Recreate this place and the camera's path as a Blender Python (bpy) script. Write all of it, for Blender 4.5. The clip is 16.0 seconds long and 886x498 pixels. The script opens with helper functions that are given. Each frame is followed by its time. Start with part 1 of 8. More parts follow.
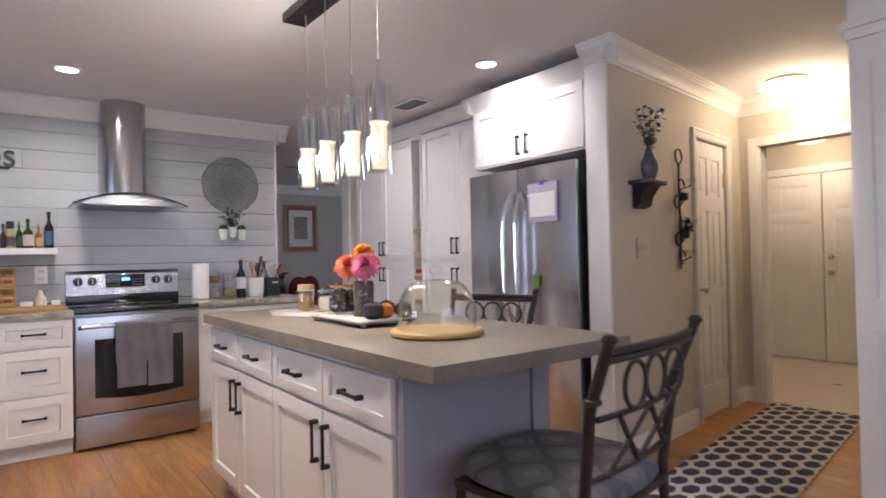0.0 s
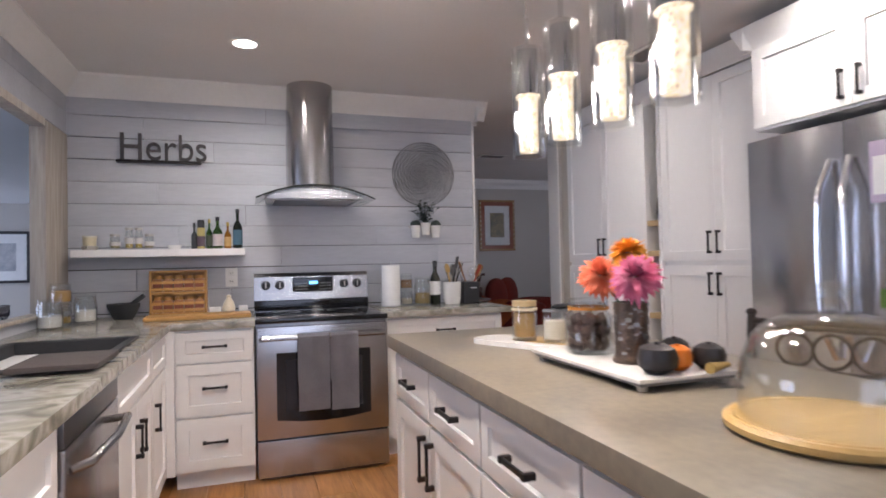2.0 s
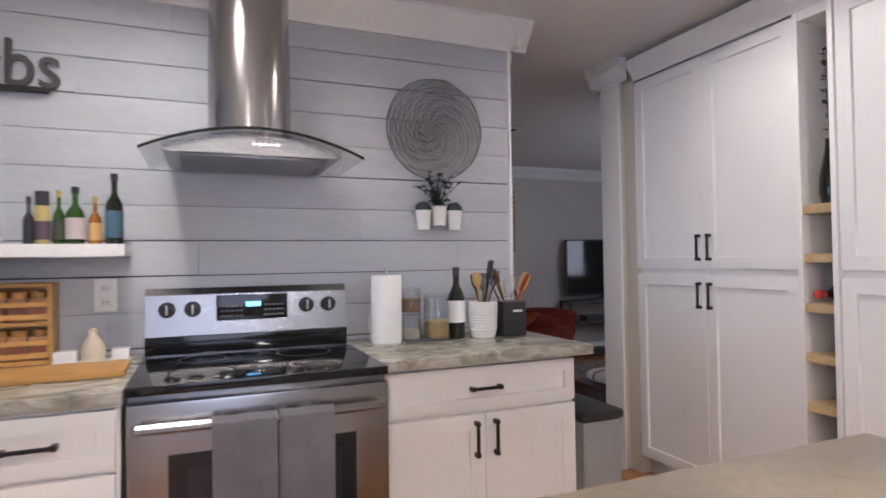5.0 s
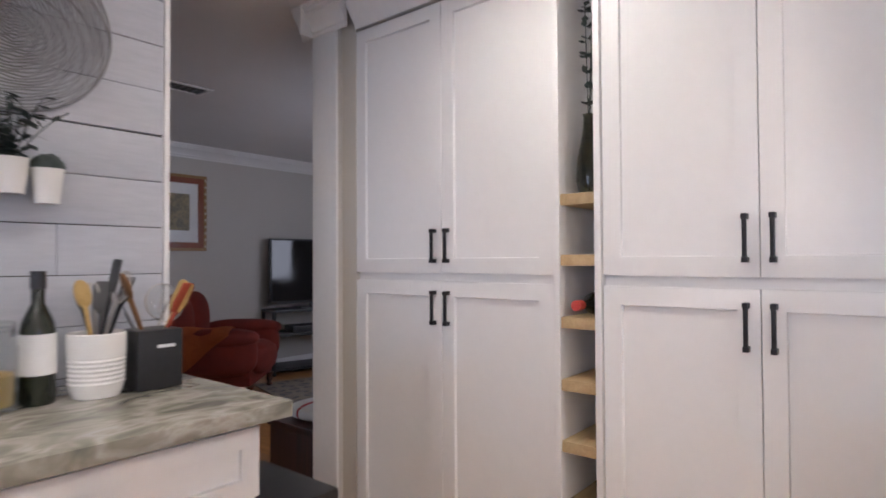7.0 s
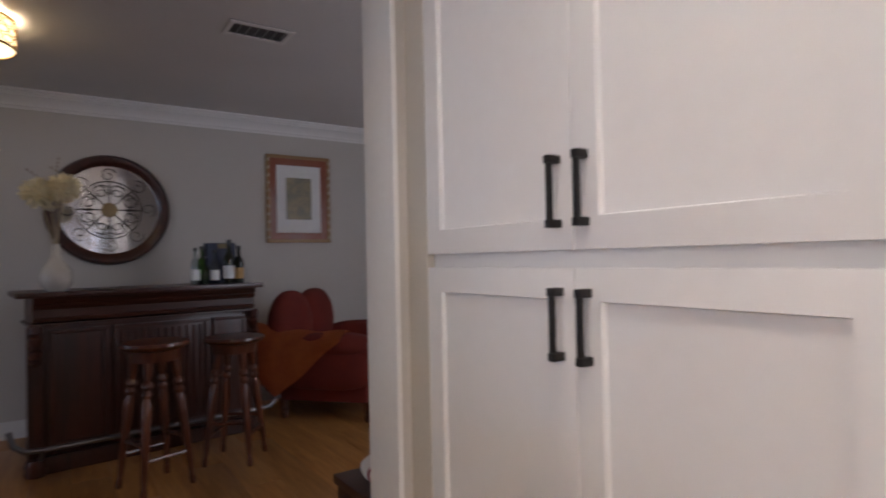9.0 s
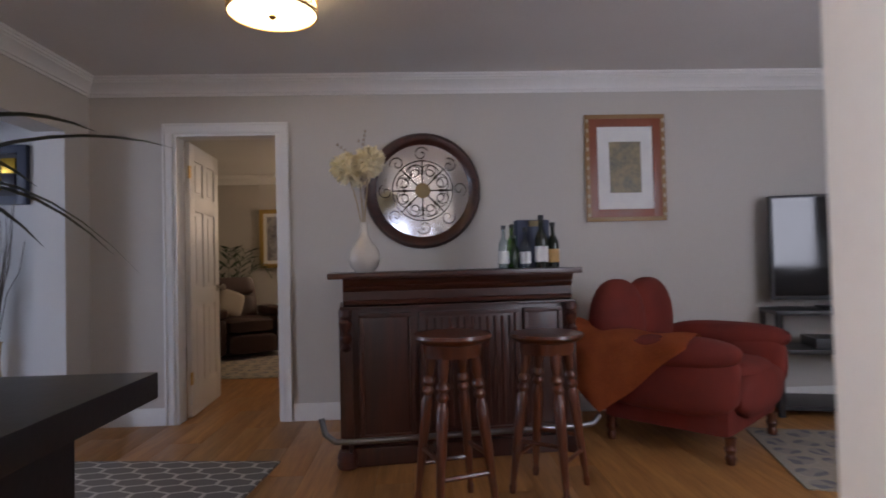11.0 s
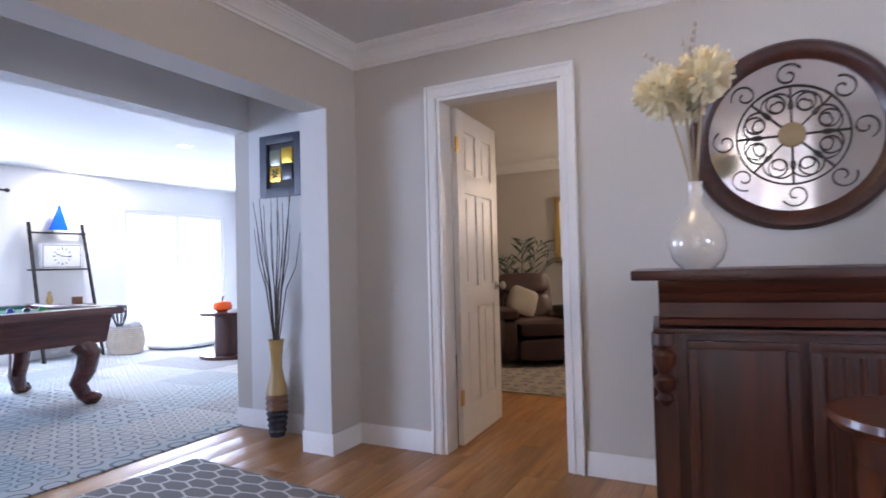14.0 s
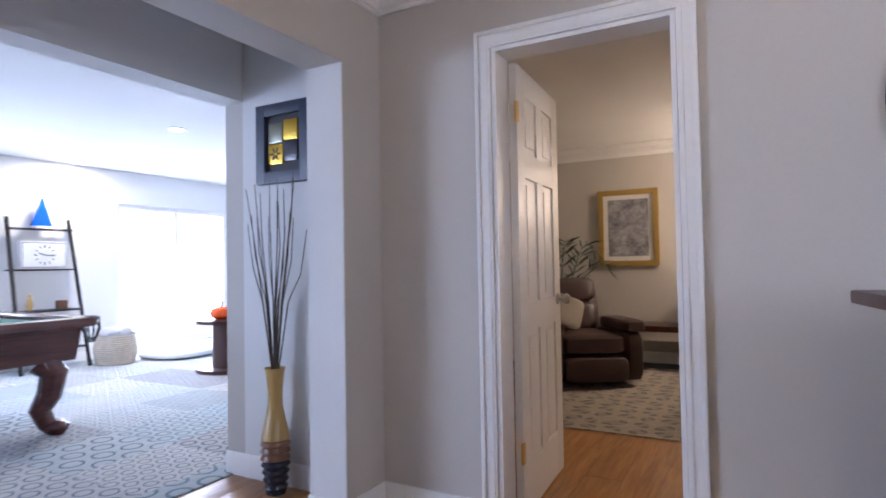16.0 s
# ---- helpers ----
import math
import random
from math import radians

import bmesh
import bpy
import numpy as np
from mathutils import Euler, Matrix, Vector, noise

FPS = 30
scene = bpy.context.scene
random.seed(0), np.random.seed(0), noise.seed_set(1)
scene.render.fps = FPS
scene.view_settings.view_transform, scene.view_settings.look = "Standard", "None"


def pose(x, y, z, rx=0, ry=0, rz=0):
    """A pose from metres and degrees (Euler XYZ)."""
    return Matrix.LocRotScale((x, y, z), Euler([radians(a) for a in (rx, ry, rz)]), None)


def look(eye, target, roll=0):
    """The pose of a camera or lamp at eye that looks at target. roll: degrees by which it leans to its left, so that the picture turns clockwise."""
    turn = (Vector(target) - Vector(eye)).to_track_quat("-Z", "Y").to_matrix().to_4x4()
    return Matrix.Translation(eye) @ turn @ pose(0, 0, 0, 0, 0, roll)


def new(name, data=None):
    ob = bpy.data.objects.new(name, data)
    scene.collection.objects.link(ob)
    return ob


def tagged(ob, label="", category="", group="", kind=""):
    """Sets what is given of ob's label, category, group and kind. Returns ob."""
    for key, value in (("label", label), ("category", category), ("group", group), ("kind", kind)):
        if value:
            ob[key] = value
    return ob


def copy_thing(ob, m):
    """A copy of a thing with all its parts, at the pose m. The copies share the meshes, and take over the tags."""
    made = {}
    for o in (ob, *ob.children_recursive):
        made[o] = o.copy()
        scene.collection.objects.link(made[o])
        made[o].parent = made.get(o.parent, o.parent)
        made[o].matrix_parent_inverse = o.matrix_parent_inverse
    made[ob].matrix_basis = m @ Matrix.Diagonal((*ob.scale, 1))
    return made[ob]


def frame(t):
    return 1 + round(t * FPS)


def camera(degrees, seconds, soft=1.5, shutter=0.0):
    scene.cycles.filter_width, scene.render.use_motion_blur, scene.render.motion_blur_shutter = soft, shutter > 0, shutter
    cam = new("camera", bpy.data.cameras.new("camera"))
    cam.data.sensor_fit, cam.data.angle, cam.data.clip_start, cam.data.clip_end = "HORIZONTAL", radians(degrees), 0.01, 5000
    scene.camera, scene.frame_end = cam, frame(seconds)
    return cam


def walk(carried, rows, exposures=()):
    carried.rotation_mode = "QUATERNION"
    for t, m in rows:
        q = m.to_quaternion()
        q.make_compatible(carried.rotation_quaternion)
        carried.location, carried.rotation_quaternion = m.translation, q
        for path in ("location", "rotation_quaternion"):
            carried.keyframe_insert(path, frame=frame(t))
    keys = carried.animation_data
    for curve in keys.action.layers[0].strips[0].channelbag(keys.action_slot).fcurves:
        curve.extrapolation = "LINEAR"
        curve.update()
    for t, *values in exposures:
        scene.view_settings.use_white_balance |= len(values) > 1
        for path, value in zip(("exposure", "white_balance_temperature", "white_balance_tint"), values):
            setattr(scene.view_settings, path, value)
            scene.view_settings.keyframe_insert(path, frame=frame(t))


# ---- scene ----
cam = camera(75.0, 16.0, 1.7, 0.5)
PATH = [
    (0, (0.397, 0.063, 1.209), (1.612, 1.652, 1.239), -1.2),
    (0.5, (0.51, 0.274, 1.209), (1.645, 1.92, 1.244), -1.2),
    (1, (0.62, 0.498, 1.22), (1.639, 2.219, 1.254), -1.4),
    (1.5, (0.692, 0.739, 1.224), (1.468, 2.582, 1.259), -1.5),
    (2, (0.727, 1.027, 1.23), (1.369, 2.921, 1.269), -1.2),
    (2.5, (0.789, 1.293, 1.234), (1.408, 3.195, 1.275), -1.2),
    (3, (0.877, 1.579, 1.248), (1.454, 3.493, 1.288), -1.0),
    (5.5, (1.04, 2.852, 1.268), (1.976, 4.619, 1.305), -0.7),
    (6, (1.217, 3.037, 1.278), (2.394, 4.653, 1.32), -0.5),
    (6.5, (1.378, 3.208, 1.27), (2.768, 4.645, 1.307), -0.5),
    (7, (1.556, 3.383, 1.248), (3.102, 4.651, 1.287), -0.3),
    (7.5, (1.825, 3.544, 1.239), (3.391, 4.787, 1.278), -0.4),
    (8, (2.087, 3.722, 1.209), (3.596, 5.034, 1.241), -0.7),
    (8.5, (2.312, 3.912, 1.204), (3.7, 5.352, 1.232), -1.0),
    (9, (2.543, 4.099, 1.185), (3.654, 5.762, 1.219), -1.2),
    (9.5, (2.692, 4.259, 1.171), (3.486, 6.094, 1.204), -1.8),
    (10, (2.845, 4.54, 1.147), (3.357, 6.473, 1.188), -1.5),
    (12.5, (2.818, 5.556, 1.033), (2.309, 7.49, 1.09), -1.5),
    (13, (2.829, 5.803, 1.065), (2.094, 7.663, 1.112), -1.2),
    (13.5, (2.773, 5.982, 1.052), (1.932, 7.796, 1.113), -1.3),
    (14, (2.661, 6.18, 1.075), (1.742, 7.956, 1.131), -1.4),
    (14.5, (2.562, 6.402, 1.076), (1.515, 8.106, 1.13), -1.4),
    (15, (2.432, 6.586, 1.082), (1.303, 8.236, 1.137), -1.1),
    (15.5, (2.283, 6.736, 1.093), (1.196, 8.413, 1.155), -0.9),
    (16, (2.089, 6.871, 1.121), (1.136, 8.629, 1.175), -1.0),
]
walk(cam, [(t, look(eye, target, roll)) for t, eye, target, roll in PATH],
     [(0, -0.42, 6250, 17), (2.5, -0.48, 6250, 17), (6, -0.22, 6250, 17), (7, -0.22, 6350, 17), (8.5, -0.38, 6650, 17), (10, -0.02, 6750, 17), (12.5, 1.35, 6200, 17), (13.5, 1.6, 6050, 17), (16, 1.55, 5950, 17)])

# ---- world, daylight and lamps ----
world = bpy.data.worlds.new("sky")
scene.world = world
world.use_nodes = True
sky = world.node_tree.nodes.new("ShaderNodeTexSky")
sky.sky_type, sky.sun_disc, sky.sun_elevation, sky.sun_rotation = "NISHITA", False, radians(42), radians(250)
world.node_tree.nodes["Background"].inputs[1].default_value = 0.12
world.node_tree.links.new(sky.outputs[0], world.node_tree.nodes["Background"].inputs[0])


def lamp(name, kind, m, power, color, size=0.1, size_y=None, spread=None):
    data = bpy.data.lights.new(name, kind)
    data.energy, data.color = power, color
    if kind == "AREA":
        data.size = size
        if size_y:
            data.shape, data.size_y = "RECTANGLE", size_y
        else:
            data.shape = "DISK"
        if spread:
            data.spread = radians(spread)
    elif kind == "SUN":
        data.angle = radians(size)
    else:
        data.shadow_soft_size = size
    ob = new(name, data)
    ob.matrix_world = m
    return ob


DAY, WARM, NEUTRAL = (0.60, 0.72, 1.0), (1.0, 0.76, 0.48), (1.0, 0.92, 0.82)
lamp("sun", "SUN", look((0, 0, 30), (12, -4, 18)), 2.5, (1, 0.95, 0.88), 0.5)
lamp("daylight_slider", "AREA", look((-5.26, 12.4, 1.0), (0, 12.0, 0.9)), 48, DAY, 1.7, 1.9)
lamp("daylight_pool_window", "AREA", look((-5.2, 8.9, 1.4), (0, 8.9, 1.2)), 34, DAY, 1.5, 1.3)
lamp("daylight_west_window", "AREA", look((-5.26, 2.9, 1.3), (0, 2.9, 1.2)), 125, DAY, 3.2, 1.5)
lamp("daylight_kitchen_south", "AREA", look((1.2, -1.95, 1.4), (1.5, 3, 1.2)), 30, DAY, 2.6, 1.5)
lamp("daylight_bar_window", "AREA", look((5.3, 5.66, 1.45), (5.1, 9, 1.2)), 21, (0.78, 0.85, 1.0), 1.1, 1.0)
# the can at (0.73, 2.3) is an added, unseen fill lamp
for x, y, power in ((0.73, 4.33, 17), (2.86, 2.79, 15), (0.73, 2.3, 34), (2.74, 4.33, 8.5)):
    lamp("can_lamp", "AREA", look((x, y, 2.42), (x, y, 0)), power, NEUTRAL, 0.13, spread=160)
lamp("hall_lamp", "POINT", pose(4.89, 1.75, 2.26), 21, (1.0, 0.78, 0.52), 0.12)
lamp("foyer_lamp", "POINT", pose(6.8, 2.48, 2.22), 26, (1.0, 0.78, 0.52), 0.12)
lamp("drum_lamp", "POINT", pose(2.17, 7.72, 2.34), 60, WARM, 0.08)
lamp("recliner_room_lamp", "POINT", pose(2.4, 12.9, 1.9), 23, (1.0, 0.78, 0.55), 0.1)
for x, y in ((-2.67, 10.44), (-4.95, 10.82)):
    lamp("pool_can_lamp", "AREA", look((x, y, 2.42), (x, y, 0)), 10, NEUTRAL, 0.12)


# ---- materials ----


def nodes_of(name):
    m = bpy.data.materials.new(name)
    m.use_nodes = True
    nt = m.node_tree
    return m, nt, nt.nodes["Principled BSDF"]


def node(nt, kind, **values):
    n = nt.nodes.new(kind)
    for key, value in values.items():
        n.inputs[key.replace("_", " ")].default_value = value
    return n


def coords(nt, scale=(1, 1, 1), shift=False):
    tc = nt.nodes.new("ShaderNodeTexCoord")
    mp = node(nt, "ShaderNodeMapping", Scale=scale)
    nt.links.new(tc.outputs["Object"], mp.inputs[0])
    if shift:
        info = nt.nodes.new("ShaderNodeObjectInfo")
        mul = nt.nodes.new("ShaderNodeVectorMath")
        mul.operation = "SCALE"
        mul.inputs[0].default_value = (37.0, 53.0, 19.0)
        nt.links.new(info.outputs["Random"], mul.inputs["Scale"])
        nt.links.new(mul.outputs[0], mp.inputs["Location"])
    return mp.outputs[0]


def ramp(nt, fac, stops):
    r = nt.nodes.new("ShaderNodeValToRGB")
    while len(r.color_ramp.elements) < len(stops):
        r.color_ramp.elements.new(0.5)
    for e, (p, c) in zip(r.color_ramp.elements, stops):
        e.position, e.color = p, (*c, 1)
    nt.links.new(fac, r.inputs[0])
    return r.outputs[0]


def mixed(nt, fac, a, b, mode="MIX"):
    m = nt.nodes.new("ShaderNodeMix")
    m.data_type, m.blend_type = "RGBA", mode
    for sock, v in ((m.inputs[0], fac), (m.inputs[6], a), (m.inputs[7], b)):
        if isinstance(v, (int, float)):
            sock.default_value = v
        elif isinstance(v, tuple):
            sock.default_value = (*v, 1)
        else:
            nt.links.new(v, sock)
    return m.outputs[2]


def math_node(nt, op, a, b=0.0):
    m = nt.nodes.new("ShaderNodeMath")
    m.operation = op
    for sock, v in zip(m.inputs, (a, b)):
        if isinstance(v, (int, float)):
            sock.default_value = v
        else:
            nt.links.new(v, sock)
    return m.outputs[0]


def add_bump(nt, bsdf, height, strength, distance=0.01):
    b = node(nt, "ShaderNodeBump", Strength=strength, Distance=distance)
    nt.links.new(height, b.inputs["Height"])
    nt.links.new(b.outputs[0], bsdf.inputs["Normal"])


def surface(name, c1, c2=None, rough=0.5, metal=0.0, s1=2.0, s2=60.0, bump=0.08, scale=(1, 1, 1), shift=False, coat=0.0):
    """Two-scale mottled surface: broad wear and fine grain, with relief."""
    m, nt, bsdf = nodes_of(name)
    c2 = c2 or tuple(v * 0.88 for v in c1)
    vec = coords(nt, scale, shift)
    big, fine = node(nt, "ShaderNodeTexNoise", Scale=s1, Detail=4.0), node(nt, "ShaderNodeTexNoise", Scale=s2, Detail=3.0)
    for n in (big, fine):
        nt.links.new(vec, n.inputs["Vector"])
    f = math_node(nt, "ADD", math_node(nt, "MULTIPLY", big.outputs[0], 0.65), math_node(nt, "MULTIPLY", fine.outputs[0], 0.35))
    nt.links.new(ramp(nt, f, ((0.34, c2), (0.62, c1))), bsdf.inputs["Base Color"])
    nt.links.new(math_node(nt, "ADD", math_node(nt, "MULTIPLY", big.outputs[0], 0.16), rough - 0.08), bsdf.inputs["Roughness"])
    bsdf.inputs["Metallic"].default_value = metal
    bsdf.inputs["Coat Weight"].default_value = coat
    add_bump(nt, bsdf, fine.outputs[0], bump, 0.004)
    return m


def wood(name, c1, c2, rough=0.4, along="x", s=1.0, coat=0.0, shift=True):
    m, nt, bsdf = nodes_of(name)
    k = {"x": (0.7, 9, 9), "y": (9, 0.7, 9), "z": (9, 9, 0.7)}[along]
    vec = coords(nt, tuple(v * s for v in k), shift)
    n1, n2 = node(nt, "ShaderNodeTexNoise", Scale=1.6, Detail=5.0, Distortion=1.2), node(nt, "ShaderNodeTexNoise", Scale=9.0, Detail=4.0)
    for n in (n1, n2):
        nt.links.new(vec, n.inputs["Vector"])
    f = math_node(nt, "ADD", math_node(nt, "MULTIPLY", n1.outputs[0], 0.6), math_node(nt, "MULTIPLY", n2.outputs[0], 0.4))
    col = ramp(nt, f, ((0.36, c2), (0.64, c1)))
    if shift:
        info = nt.nodes.new("ShaderNodeObjectInfo")
        hsv = node(nt, "ShaderNodeHueSaturation")
        nt.links.new(math_node(nt, "ADD", math_node(nt, "MULTIPLY", info.outputs["Random"], 0.3), 0.85), hsv.inputs["Value"])
        nt.links.new(col, hsv.inputs["Color"])
        col = hsv.outputs[0]
    nt.links.new(col, bsdf.inputs["Base Color"])
    bsdf.inputs["Roughness"].default_value = rough
    bsdf.inputs["Coat Weight"].default_value = coat
    add_bump(nt, bsdf, n2.outputs[0], 0.06, 0.003)
    return m


def steel(name, col=(0.43, 0.42, 0.42), rough=0.22, along="z"):
    m, nt, bsdf = nodes_of(name)
    vec = coords(nt, {"z": (25, 25, 0.6), "x": (0.6, 25, 25), "y": (25, 0.6, 25)}[along])
    n = node(nt, "ShaderNodeTexNoise", Scale=1.0, Detail=2.0)
    nt.links.new(vec, n.inputs["Vector"])
    bsdf.inputs["Base Color"].default_value = (*col, 1)
    bsdf.inputs["Metallic"].default_value = 1
    nt.links.new(math_node(nt, "ADD", math_node(nt, "MULTIPLY", n.outputs[0], 0.06), rough - 0.03), bsdf.inputs["Roughness"])
    return m


def thin_glass(name, tint=(0.97, 0.98, 0.98)):
    """Thin clear glass: see-through, with a sheen that grows at grazing angles."""
    m, nt, bsdf = nodes_of(name)
    clear, gloss, mix, rim = (nt.nodes.new(k) for k in ("ShaderNodeBsdfTransparent", "ShaderNodeBsdfGlossy", "ShaderNodeMixShader", "ShaderNodeLayerWeight"))
    clear.inputs[0].default_value = (*tint, 1)
    gloss.inputs["Roughness"].default_value = 0.03
    rim.inputs[0].default_value = 0.5
    sheen = math_node(nt, "ADD", math_node(nt, "MULTIPLY", math_node(nt, "POWER", rim.outputs["Facing"], 3.0), 0.75), 0.06)
    nt.links.new(sheen, mix.inputs[0])
    nt.links.new(clear.outputs[0], mix.inputs[1])
    nt.links.new(gloss.outputs[0], mix.inputs[2])
    nt.links.new(mix.outputs[0], nt.nodes["Material Output"].inputs[0])
    return m


def glow(name, col, strength):
    m, nt, bsdf = nodes_of(name)
    bsdf.inputs["Base Color"].default_value = (0.06, 0.055, 0.05, 1)
    bsdf.inputs["Emission Color"].default_value = (*col, 1)
    bsdf.inputs["Emission Strength"].default_value = strength
    return m


def granite(name):
    m, nt, bsdf = nodes_of(name)
    vec = coords(nt, (1.6, 2.6, 2.6))
    a = node(nt, "ShaderNodeTexNoise", Scale=3.4, Detail=8.0, Distortion=1.8)
    b = node(nt, "ShaderNodeTexNoise", Scale=38.0, Detail=4.0)
    for n in (a, b):
        nt.links.new(vec, n.inputs["Vector"])
    base = ramp(nt, a.outputs[0], ((0.34, (0.16, 0.16, 0.13)), (0.44, (0.27, 0.26, 0.21)), (0.52, (0.36, 0.345, 0.29)), (0.60, (0.48, 0.465, 0.41)), (0.68, (0.33, 0.305, 0.25))))
    nt.links.new(mixed(nt, math_node(nt, "MULTIPLY", b.outputs[0], 0.35), base, (0.2, 0.18, 0.15)), bsdf.inputs["Base Color"])
    bsdf.inputs["Roughness"].default_value = 0.16
    return m


def lattice(name, ground, line, sx, sy, width, mid=None, rough=0.9):
    """Woven rug: two waves crossing into an ogee lattice, with pile relief."""
    m, nt, bsdf = nodes_of(name)
    sep = nt.nodes.new("ShaderNodeSeparateXYZ")
    nt.links.new(coords(nt), sep.inputs[0])
    x, y = math_node(nt, "MULTIPLY", sep.outputs[0], sx), math_node(nt, "MULTIPLY", sep.outputs[1], sy)
    f = math_node(nt, "ADD", math_node(nt, "COSINE", x), math_node(nt, "COSINE", y))
    edge = math_node(nt, "LESS_THAN", math_node(nt, "ABSOLUTE", f), width)
    noise_n = node(nt, "ShaderNodeTexNoise", Scale=180.0, Detail=2.0)
    col = mixed(nt, edge, ground, line)
    if mid:
        col = mixed(nt, math_node(nt, "GREATER_THAN", f, 1.62), col, mid)
        col = mixed(nt, math_node(nt, "LESS_THAN", f, -1.62), col, mid)
    col = mixed(nt, 0.35, col, mixed(nt, 1.0, col, noise_n.outputs[0], "MULTIPLY"))
    nt.links.new(col, bsdf.inputs["Base Color"])
    bsdf.inputs["Roughness"].default_value = rough
    add_bump(nt, bsdf, noise_n.outputs[0], 0.4, 0.004)
    return m


def hex_lattice(name, ground, line, sx, sy, width):
    """Woven rug: pale outlines of long hexagons on a dark pile."""
    m, nt, bsdf = nodes_of(name)
    sep = nt.nodes.new("ShaderNodeSeparateXYZ")
    nt.links.new(coords(nt), sep.inputs[0])

    def cell(shift):
        x = math_node(nt, "ADD", math_node(nt, "MULTIPLY", sep.outputs[0], sx), 50 + 0.5 * shift)
        y = math_node(nt, "ADD", math_node(nt, "MULTIPLY", sep.outputs[1], sy), 50 + 0.866 * shift)
        x = math_node(nt, "ABSOLUTE", math_node(nt, "SUBTRACT", math_node(nt, "MODULO", x, 1.0), 0.5))
        y = math_node(nt, "ABSOLUTE", math_node(nt, "SUBTRACT", math_node(nt, "MODULO", y, 1.732), 0.866))
        return math_node(nt, "MAXIMUM", x, math_node(nt, "ADD", math_node(nt, "MULTIPLY", x, 0.5), math_node(nt, "MULTIPLY", y, 0.866)))
    edge = math_node(nt, "GREATER_THAN", math_node(nt, "MINIMUM", cell(0), cell(1)), 0.5 - width)
    noise_n = node(nt, "ShaderNodeTexNoise", Scale=180.0, Detail=2.0)
    col = mixed(nt, edge, ground, line)
    col = mixed(nt, 0.35, col, mixed(nt, 1.0, col, noise_n.outputs[0], "MULTIPLY"))
    nt.links.new(col, bsdf.inputs["Base Color"])
    bsdf.inputs["Roughness"].default_value = 0.9
    add_bump(nt, bsdf, noise_n.outputs[0], 0.4, 0.004)
    return m


def hex_carpet(name):
    """Patchwork of square pieces, each with rings of its own size and tint on a pale ground."""
    m, nt, bsdf = nodes_of(name)
    vec = coords(nt)
    cell = nt.nodes.new("ShaderNodeVectorMath")
    cell.operation = "SNAP"
    cell.inputs[1].default_value = (0.62, 0.62, 50.0)
    nt.links.new(vec, cell.inputs[0])
    dice = nt.nodes.new("ShaderNodeTexWhiteNoise")
    nt.links.new(cell.outputs[0], dice.inputs["Vector"])
    hue = nt.nodes.new("ShaderNodeSeparateColor")
    nt.links.new(dice.outputs["Color"], hue.inputs[0])
    sep = nt.nodes.new("ShaderNodeSeparateXYZ")
    nt.links.new(vec, sep.inputs[0])
    k = math_node(nt, "ADD", math_node(nt, "MULTIPLY", math_node(nt, "ROUND", math_node(nt, "MULTIPLY", hue.outputs[2], 2.0)), 15.0), 40.0)
    x, y = math_node(nt, "MULTIPLY", sep.outputs[0], k), math_node(nt, "MULTIPLY", sep.outputs[1], k)
    half, tall = math_node(nt, "MULTIPLY", x, -0.5), math_node(nt, "MULTIPLY", y, 0.866)
    a = math_node(nt, "COSINE", x)
    b = math_node(nt, "COSINE", math_node(nt, "ADD", half, tall))
    c = math_node(nt, "COSINE", math_node(nt, "SUBTRACT", half, tall))
    f = math_node(nt, "ADD", math_node(nt, "ADD", a, b), c)
    band = math_node(nt, "ADD", math_node(nt, "MULTIPLY", hue.outputs[0], 0.6), 0.35)
    ring = math_node(nt, "LESS_THAN", math_node(nt, "ABSOLUTE", math_node(nt, "SUBTRACT", f, 0.1)), band)
    ink = ramp(nt, hue.outputs[0], ((0.15, (0.12, 0.13, 0.15)), (0.4, (0.16, 0.26, 0.32)), (0.65, (0.17, 0.17, 0.18)), (0.9, (0.28, 0.37, 0.42))))
    ground = ramp(nt, hue.outputs[1], ((0.15, (0.55, 0.54, 0.52)), (0.45, (0.42, 0.49, 0.52)), (0.65, (0.60, 0.585, 0.56)), (0.9, (0.34, 0.35, 0.36))))
    worn = node(nt, "ShaderNodeTexNoise", Scale=5.0, Detail=5.0)
    nt.links.new(vec, worn.inputs["Vector"])
    amount = math_node(nt, "MULTIPLY", ring, math_node(nt, "ADD", math_node(nt, "MULTIPLY", worn.outputs[0], 0.6), 0.65))
    col = mixed(nt, amount, ground, ink)
    grain = node(nt, "ShaderNodeTexNoise", Scale=120.0)
    nt.links.new(mixed(nt, 0.3, col, mixed(nt, 1.0, col, grain.outputs[0], "MULTIPLY")), bsdf.inputs["Base Color"])
    bsdf.inputs["Roughness"].default_value = 0.95
    add_bump(nt, bsdf, grain.outputs[0], 0.4, 0.004)
    return m


